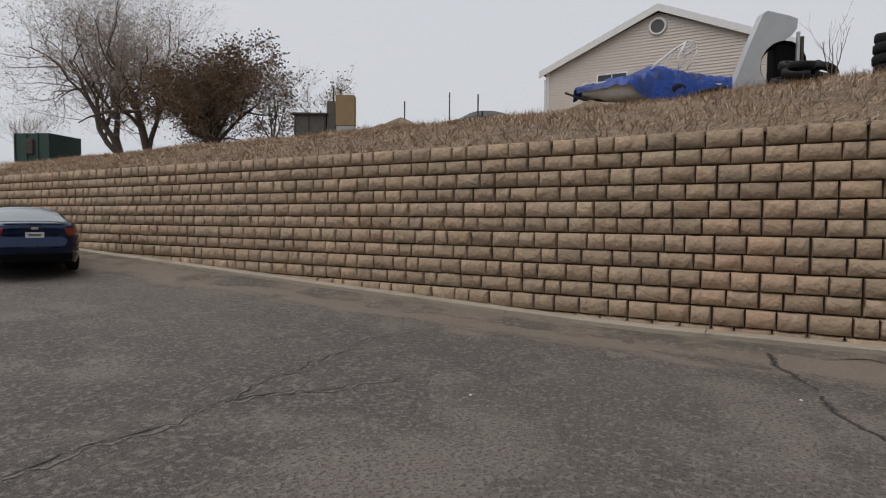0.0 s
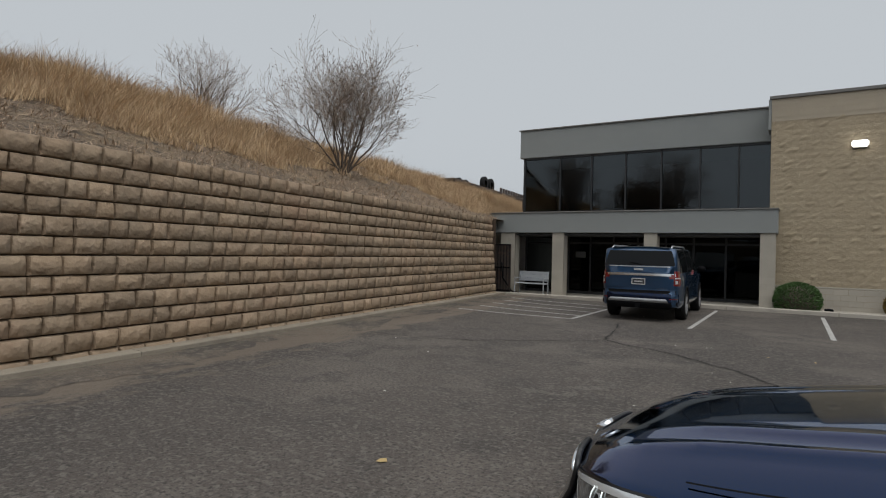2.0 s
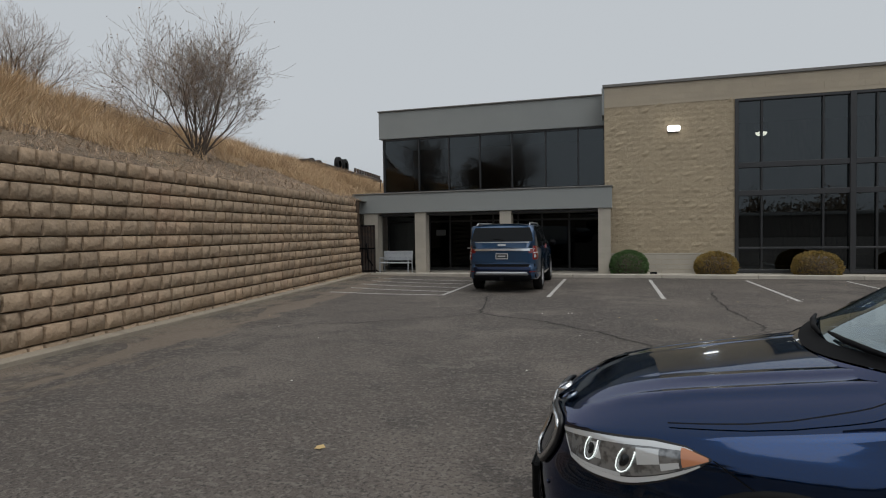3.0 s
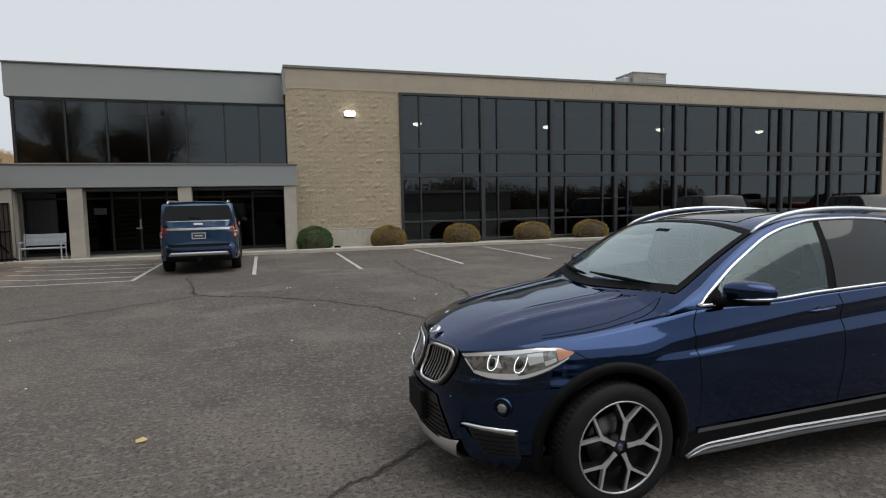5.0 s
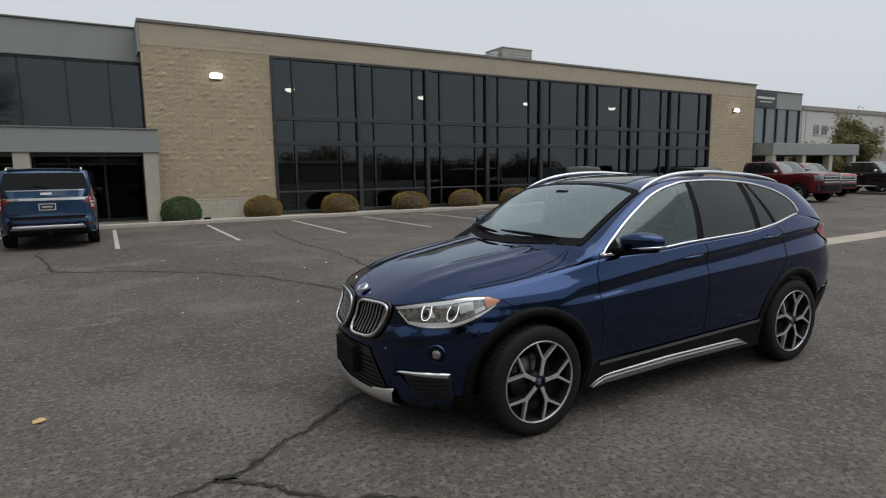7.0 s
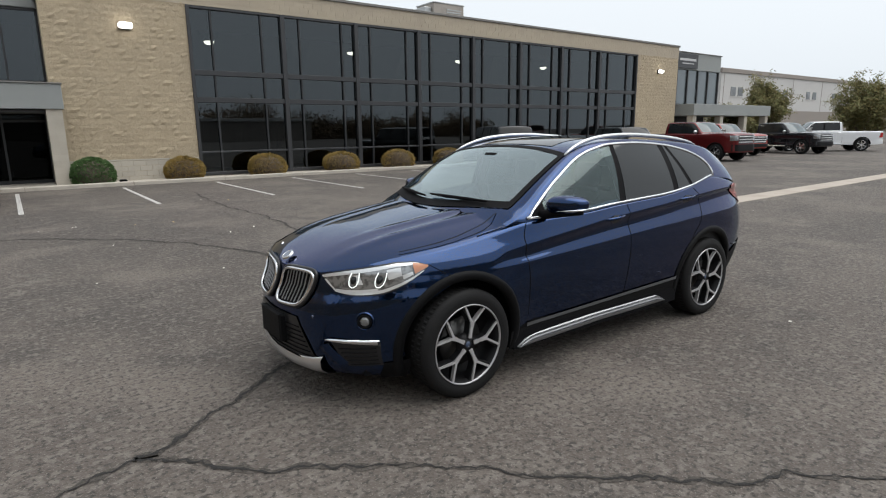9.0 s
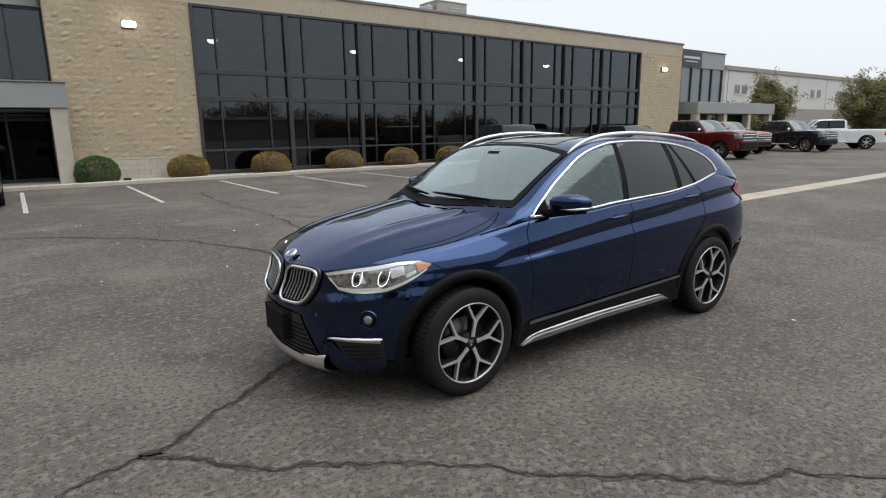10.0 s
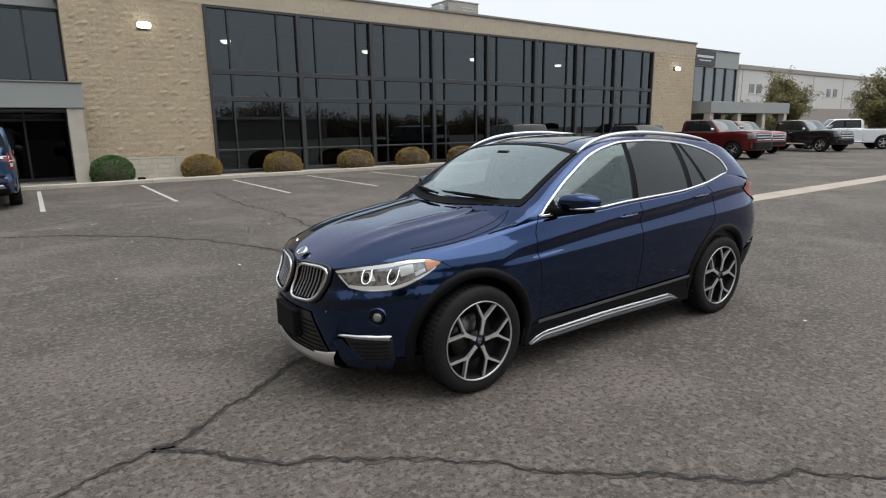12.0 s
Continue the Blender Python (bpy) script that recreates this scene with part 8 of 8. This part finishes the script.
tr = random.Random(8)
ty = hill(2.75, 9.4)
for k in range(4):
    lying_tyre(Matrix.Translation(ty + Vector((tr.uniform(-0.03, 0.03), tr.uniform(-0.03, 0.03), 0.14 + 0.27 * k))) @ pose(0, 0, 0, tr.uniform(-3, 3), tr.uniform(-3, 3) + (13 if k == 3 else 0)), 0.37, 0.26, "worn black tyre in a stack on the crest", "stacked old tyres")
for k in range(9):
    p = hill(0.55 + 0.20 * (k % 5) + tr.uniform(-0.1, 0.1), 10.2 + 0.6 * (k // 3) + tr.uniform(-0.2, 0.2))
    lying_tyre(Matrix.Translation(p + Vector((0, 0, 0.14 + 0.20 * (k % 3)))) @ pose(0, 0, 0, tr.uniform(-25, 25), tr.uniform(-25, 25), 0), 0.36, 0.22, "old black tyre thrown on a heap", "heap of old tyres")
lying_tyre(Matrix.Translation(hill(-1.35, 9.9, 0.13)) @ pose(0, 0, 0, 4, 6, 0), 0.45, 0.24, "old black tyre lying by the boat", "heap of old tyres")

# semi-trailers beyond
for (x, y), lab, ww in (((-20.4, 4.25), "white box trailer with dark roof edge behind the grass", 2.5), ((-24.0, 7.6), "second white box trailer behind the grass", 2.3)):
    t = thing("box_trailer", pose(x, y, hill_at(x, y), 0, 0, 60), lab, "trailer", "box trailers on the hill")
    Geo().box(-ww / 2, ww / 2, 0, 9, -0.3, 1.25, 0.02).make("box", M_WHITE, t)
    Geo().box(-ww / 2 - 0.03, ww / 2 + 0.03, -0.03, 9, 1.25, 1.35, 0.01).make("roof_edge", M_STEEL_DK, t)
    for q in (-ww / 2 - 0.02, ww / 2 - 0.06):
        Geo().box(q, q + 0.08, -0.04, 0.02, -0.3, 1.25).make("corner_post", M_GALV, t)

# flatbed trailer with wheels at the far end of the slope
fb = hill(38.5, 7.6)
flat = thing("flatbed_trailer", Matrix.Translation(fb + Vector((0, 0, 0.10))) @ pose(0, 0, 0, 0, 0, 96), "long rusty flatbed trailer with black wheels in dry grass", "trailer")
Geo().box(-7, 8, -1.1, 1.1, 0.30, 0.48, 0.02).make("deck", M_STEEL_DK, flat)
Geo().box(-7, 8, -0.5, -0.35, 0.05, 0.3).box(-7, 8, 0.35, 0.5, 0.05, 0.3).make("beam", M_STEEL_DK, flat)
for x in (-1.8, -0.6):
    for y in (-0.95, 0.95):
        Geo().lathe([(0.25, -0.12), (0.46, -0.14), (0.5, -0.1), (0.5, 0.1), (0.46, 0.14), (0.25, 0.12)], pose(x, y, 0.72, 90), 22).make("wheel", M_RUBBER, flat, smooth=True)
for k in range(11):
    Geo().box(1.2 + 0.6 * k, 1.35 + 0.6 * k, -1.15, -1.0, 0.48, 0.78, 0.01).make("stake", M_STEEL_DK, flat)

# sheds, panel, container and posts to the far end
p = T0(-12.9, -17.35, 0)
sh_z = hill_at(-12.9, -17.35)
shed = thing("small_shed", T0(-12.9, -17.35, sh_z), "small weathered grey shed on the crest", "shed")
Geo().box(-0.65, 0.65, 0, 1.6, 0, 0.98, 0.01).make("shed_wall", M_SHED, shed)
Geo().box(-0.75, 0.75, -0.12, 1.75, 0.98, 1.06, 0.01).make("shed_roof", M_STEEL_DK, shed)
for x in (-0.63, -0.05, 0.6):
    Geo().box(x - 0.03, x + 0.03, -0.03, 0.0, 0, 0.98).make("batten", M_STEEL_DK, shed)
oz = hill_at(-13.6, -16.2)
och = thing("scrap_cabinet", T0(-13.6, -16.2, oz), "weathered ochre metal cabinet with two stub pipes", "cabinet")
Geo().box(-0.28, 0.50, 0.0, 0.5, 0.40, 1.66, 0.02).make("cabinet_body", M_OCHRE, och)
Geo().box(-0.65, -0.30, 0.1, 0.7, 0.0, 1.42, 0.02).make("side_box", M_SHED, och)
Geo().box(-0.25, 0.47, 0.05, 0.45, 0.0, 0.40).make("plinth", M_GALV, och)
for x, h in ((-0.40, 2.0), (-0.10, 1.92)):
    Geo().tube([(x, 0.25, 0.9), (x, 0.25, h)], 0.035, 6).make("stub_pipe", M_STEEL_DK, och)
gx, gy = -8.75, -33.6
gz = hill_at(gx, gy)
con = thing("steel_container", T0(gx, gy, gz) @ pose(0, 0, 0, 0, 0, -8), "dark green steel container standing on the hill", "container")
Geo().box(-1.5, 0.55, 0, 2.2, 0, 1.5, 0.02).make("container_body", M_GREENBOX, con)
for x in (-1.5, -0.82, -0.15, 0.48):
    Geo().box(x, x + 0.07, -0.05, 0.0, 0, 1.5).make("rib", M_GREENBOX, con)
Geo().box(-0.75, -0.35, -0.12, -0.01, 0.4, 1.2, 0.03).make("latch_box", M_STEEL_DK, con)
for x, y, h in ((-13.9, -13.1, 1.05), (-14.6, -10.2, 1.1), (-17.0, -13.2, 1.4), (-10.9, 30.0, 1.0), (-11.3, 12.4, 0.75)):
    Geo().tube([(0, 0, -0.2), (0, 0, h)], 0.028, 6).make("fence_post", M_STEEL_DK, label="thin steel fence post on the hillside", category="post", group="fence posts on the hill").matrix_basis = Matrix.Translation((x, y, hill_at(x, y)))
# a parked car far behind the crest
fc, fcx = build_car(dict(SEDAN), Matrix.Translation((-20.5, -15.6, hill_at(-20.5, -15.6) - 0.55)) @ pose(0, 0, 0, 0, 0, 120), "pale grey saloon half hidden beyond the crest", M_GREYP, name="distant_car")
mr = random.Random(4)
for l_, d_, w_, h_ in ((-12.3, 9.6, 0.9, 0.55), (-13.4, 9.9, 0.7, 0.4), (-5.2, 10.6, 0.9, 0.5), (-8.4, 10.2, 0.7, 0.3)):
    rows = [[Vector((w_ * (1 - v ** 1.6) * math.cos(a) * (1 + 0.15 * mr.uniform(-1, 1)), w_ * (1 - v ** 1.6) * math.sin(a), h_ * v)) for a in (2 * math.pi * k / 12 for k in range(12))] for v in (0, 0.3, 0.6, 0.85, 0.99)]
    Geo().grid(rows, close=True).make("soil_mound", M_DIRT, label="low mound of dry brown soil and weeds", category="mound", group="soil mounds on the crest", smooth=True).matrix_basis = Matrix.Translation(hill(l_, d_, -0.08))

# ---- by the building ----
bench = thing("bench", pose(-6.98, 22.02, 0.05, 0, 0, 0), "grey slatted bench beneath the canopy", "bench")
for k in range(3):
    Geo().box(-0.62, 0.62, -0.22 + 0.15 * k, -0.075 + 0.15 * k, 0.43, 0.465, 0.008).make("seat_slat", M_BENCH, bench)
for k in range(3):
    Geo().box(-0.56, 0.60, 0.235 + 0.012 * k, 0.262 + 0.012 * k, 0.53 + 0.128 * k, 0.655 + 0.128 * k, 0.006).make("back_slat", M_BENCH, bench)
for x in (-0.60, 0.60):
    Geo().tube([(x, -0.24, 0.0), (x, -0.22, 0.44), (x, 0.24, 0.44), (x, 0.30, 0.92)], 0.024, 6).make("end_frame", M_BENCH, bench)
    Geo().tube([(x, 0.28, 0.0), (x, 0.24, 0.44)], 0.024, 6).make("leg", M_BENCH, bench)
    Geo().tube([(x, -0.22, 0.44), (x, -0.22, 0.64), (x, 0.24, 0.64)], 0.022, 6).make("armrest", M_BENCH, bench)
gate = thing("metal_gate", pose(-8.05, 21.55, 0.02, 0, 0, 8), "narrow black metal gate between wall and column", "gate")
for k in range(6):
    Geo().tube([(-0.28 + 0.12 * k, 0, 0.08), (-0.28 + 0.12 * k, 0, 2.0)], 0.014, 5).make("gate_bar", M_BLACKPL, gate)
for z in (0.15, 1.05, 1.95):
    Geo().box(-0.32, 0.36, -0.02, 0.02, z, z + 0.05).make("gate_rail", M_BLACKPL, gate)
Geo().box(-0.32, 0.36, 0.05, 0.07, 0.0, 1.95).make("gate_panel", M_STEEL_DK, gate)
Geo().tube([(-8.02, 21.5, 1.3), (-7.98, 21.52, 0.7), (-7.7, 21.75, 0.18), (-7.5, 22.1, 0.07)], 0.03, 6).make("drain_hose", M_BLACKPL, label="black drain hose running down beside the gate", category="hose", smooth=True)
spot = thing("ground_light", pose(2.78, 22.05, 0.05), "small black ground light beside the bush", "lamp")
Geo().box(-0.12, 0.12, -0.08, 0.08, 0, 0.13, 0.03).make("lamp_body", M_BLACKPL, spot)

# second wing at the far end of the building
wing = thing("far_wing", pose(0, 0, 0), "grey far wing of the office building with a dark sign", "building")
Geo().box(37.8, 45.0, 24.13, 30, 5.82, 7.0, 0.015).make("upper_fascia", M_FASCIA, wing, "flat grey stucco fascia")
Geo().box(37.8, 45.05, 24.07, 24.4, 7.0, 7.05).make("coping", M_COPING, wing)
Geo().box(38.5, 49.9, 22.3, 25.5, 2.5, 3.30, 0.015).make("canopy", M_FASCIA, wing, "grey stucco canopy")
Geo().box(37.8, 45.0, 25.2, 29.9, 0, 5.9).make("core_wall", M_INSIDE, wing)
for x in (38.6, 42.3, 45.9, 49.3):
    Geo().box(x, x + 0.46, 22.4, 22.86, 0.0, 2.5, 0.01).make("column", M_BASEBLOCK, wing)
FX = [37.85, 39.2, 40.6, 42.0, 43.4, 44.9]
for a, b in zip(FX, FX[1:]):
    mesh_ob("pane", [(a, 24.27, 3.4), (b, 24.27, 3.4), (b, 24.27, 5.8), (a, 24.27, 5.8)], [(0, 1, 2, 3)], M_FARPANE, wing)
for x in FX:
    Geo().box(x - 0.06, x + 0.06, 24.18, 24.32, 3.3, 5.83).make("mullion", M_MULLION, wing)
sg = Geo().box(38.1, 41.6, 24.05, 24.12, 5.9, 6.92, 0.01).make("sign_panel", M_SIGN, wing, "charcoal sign with pale bars")
Geo().box(38.3, 38.95, 24.03, 24.05, 6.62, 6.74).box(38.52, 38.70, 24.03, 24.05, 6.1, 6.62).make("sign_mark", M_PLATE, sg)
Geo().box(39.2, 41.3, 24.03, 24.05, 6.42, 6.58).make("sign_bar", M_PLATE, sg)
Geo().box(39.5, 41.0, 24.03, 24.05, 6.2, 6.27).make("sign_bar", M_PLATE, sg)

# pale warehouse in the distance
wh = thing("warehouse", pose(86, 46, 0, 0, 0, 0), "long pale concrete warehouse with a taupe base", "building")
Geo().box(0, 95, 0, 40, 4.2, 9.6, 0.02).make("upper_wall", M_FARWHITE, wh)
Geo().box(-0.02, 95, -0.04, 40, 0, 4.2, 0.02).make("lower_wall", M_FARBROWN, wh)
Geo().box(-0.15, 95.2, -0.15, 40, 9.6, 10.25, 0.02).make("roof_band", M_FARBROWN, wh)
for x in (3.0, 5.2, 17.5, 20.4, 29.6, 32.2, 41, 44, 53, 56):
    Geo().box(x, x + 1.5, -0.06, 0.05, 6.3, 7.6, 0.02).make("window", M_WAREGLASS, wh)
    Geo().box(x - 0.12, x + 1.62, -0.1, 0.0, 6.15, 6.28).make("window_sill", M_FARWHITE, wh)
for x in (0.8, 12, 24, 36, 48, 60):
    Geo().box(x, x + 0.1, -0.035, 0.0, 4.25, 9.58).make("panel_joint", M_FARBROWN, wh)

# what lies behind: a low row of trees and sheds beyond the lot, seen in the glass
g = Geo()
r = random.Random(77)
for k in range(60):
    x = -60 + 2.6 * k + r.uniform(-1, 1)
    hgt = r.uniform(3.5, 7.5) * (1.15 if 5 < x < 40 else 0.8)
    for _ in range(1300):
        p = Vector((x + r.gauss(0, 1.1), -62 + r.gauss(0, 1.2), abs(r.gauss(0.42, 0.24)) * hgt))
        a = Vector((r.uniform(-1, 1), r.uniform(-1, 1), r.uniform(-1, 1))).normalized() * 0.21
        b = a.orthogonal().normalized() * 0.17
        g.add([p - a, p + b, p + a, p - b], [(0, 1, 2, 3)])
g.make("tree_row", M_BROWNLEAF, label="dark row of trees across the lot", kind="stuff", category="trees")
low = thing("low_shop", pose(10, -52, 0), "long low shop building across the lot", "building")
Geo().box(-32, 34, -12, 0, 0, 3.4, 0.02).make("shop_wall", M_FARBROWN, low)
Geo().box(-32.4, 34.4, -12.4, 0.4, 3.4, 3.9, 0.02).make("shop_roof", M_FARWHITE, low)

# litter on the asphalt
lr = random.Random(15)
for k in range(70):
    x, y = lr.uniform(-7, 14), lr.uniform(-2, 20)
    if 0.9 < x < 6 and 2 < y < 5 or x < -5.2 - 0.11 * y:
        continue
    s = lr.uniform(0.008, 0.022)
    pts = [(x + s * math.cos(a) * lr.uniform(0.6, 1.3), y + s * math.sin(a) * lr.uniform(0.6, 1.3), ground_z(x, y) + 0.003) for a in (1.05 * i for i in range(6))]
    mesh_ob("litter", pts + [(x, y, ground_z(x, y) + 0.012)], [(i, (i + 1) % 6, 6) for i in range(6)], M_SNOWCHIP if k % 5 else M_LEAFLIT, label="tiny pale scrap of litter on the asphalt", category="litter", group="litter on the lot")
mesh_ob("fallen_leaf", [(-0.90, 4.44, 0.006), (-0.85, 4.43, 0.012), (-0.82, 4.48, 0.008), (-0.86, 4.52, 0.016), (-0.91, 4.50, 0.007)], [(0, 1, 2, 3, 4)], M_LEAFLIT, label="pale yellow fallen leaf on the asphalt", category="leaf")

# ---- the stones of the wall that the camera passes nearest, each its own piece ----
STONE_MESHES = {}
for n, s in enumerate(near_stones):
    key = (round((s[1] - s[0]) * 100), round((s[3] - s[2]) * 1000), n % 4)
    if key not in STONE_MESHES:
        p, f = stone_points(key[0] / 100, key[1] / 1000, stone_rng)
        me = bpy.data.meshes.new("stone")
        me.from_pydata(p, [], f)
        me.polygons.foreach_set("use_smooth", STONE_SMOOTH)
        me.materials.append(M_STONE)
        STONE_MESHES[key] = me
    ob = new("stone", STONE_MESHES[key])
    ob.parent = retaining_wall
    ob.matrix_basis = stone_frame(s)
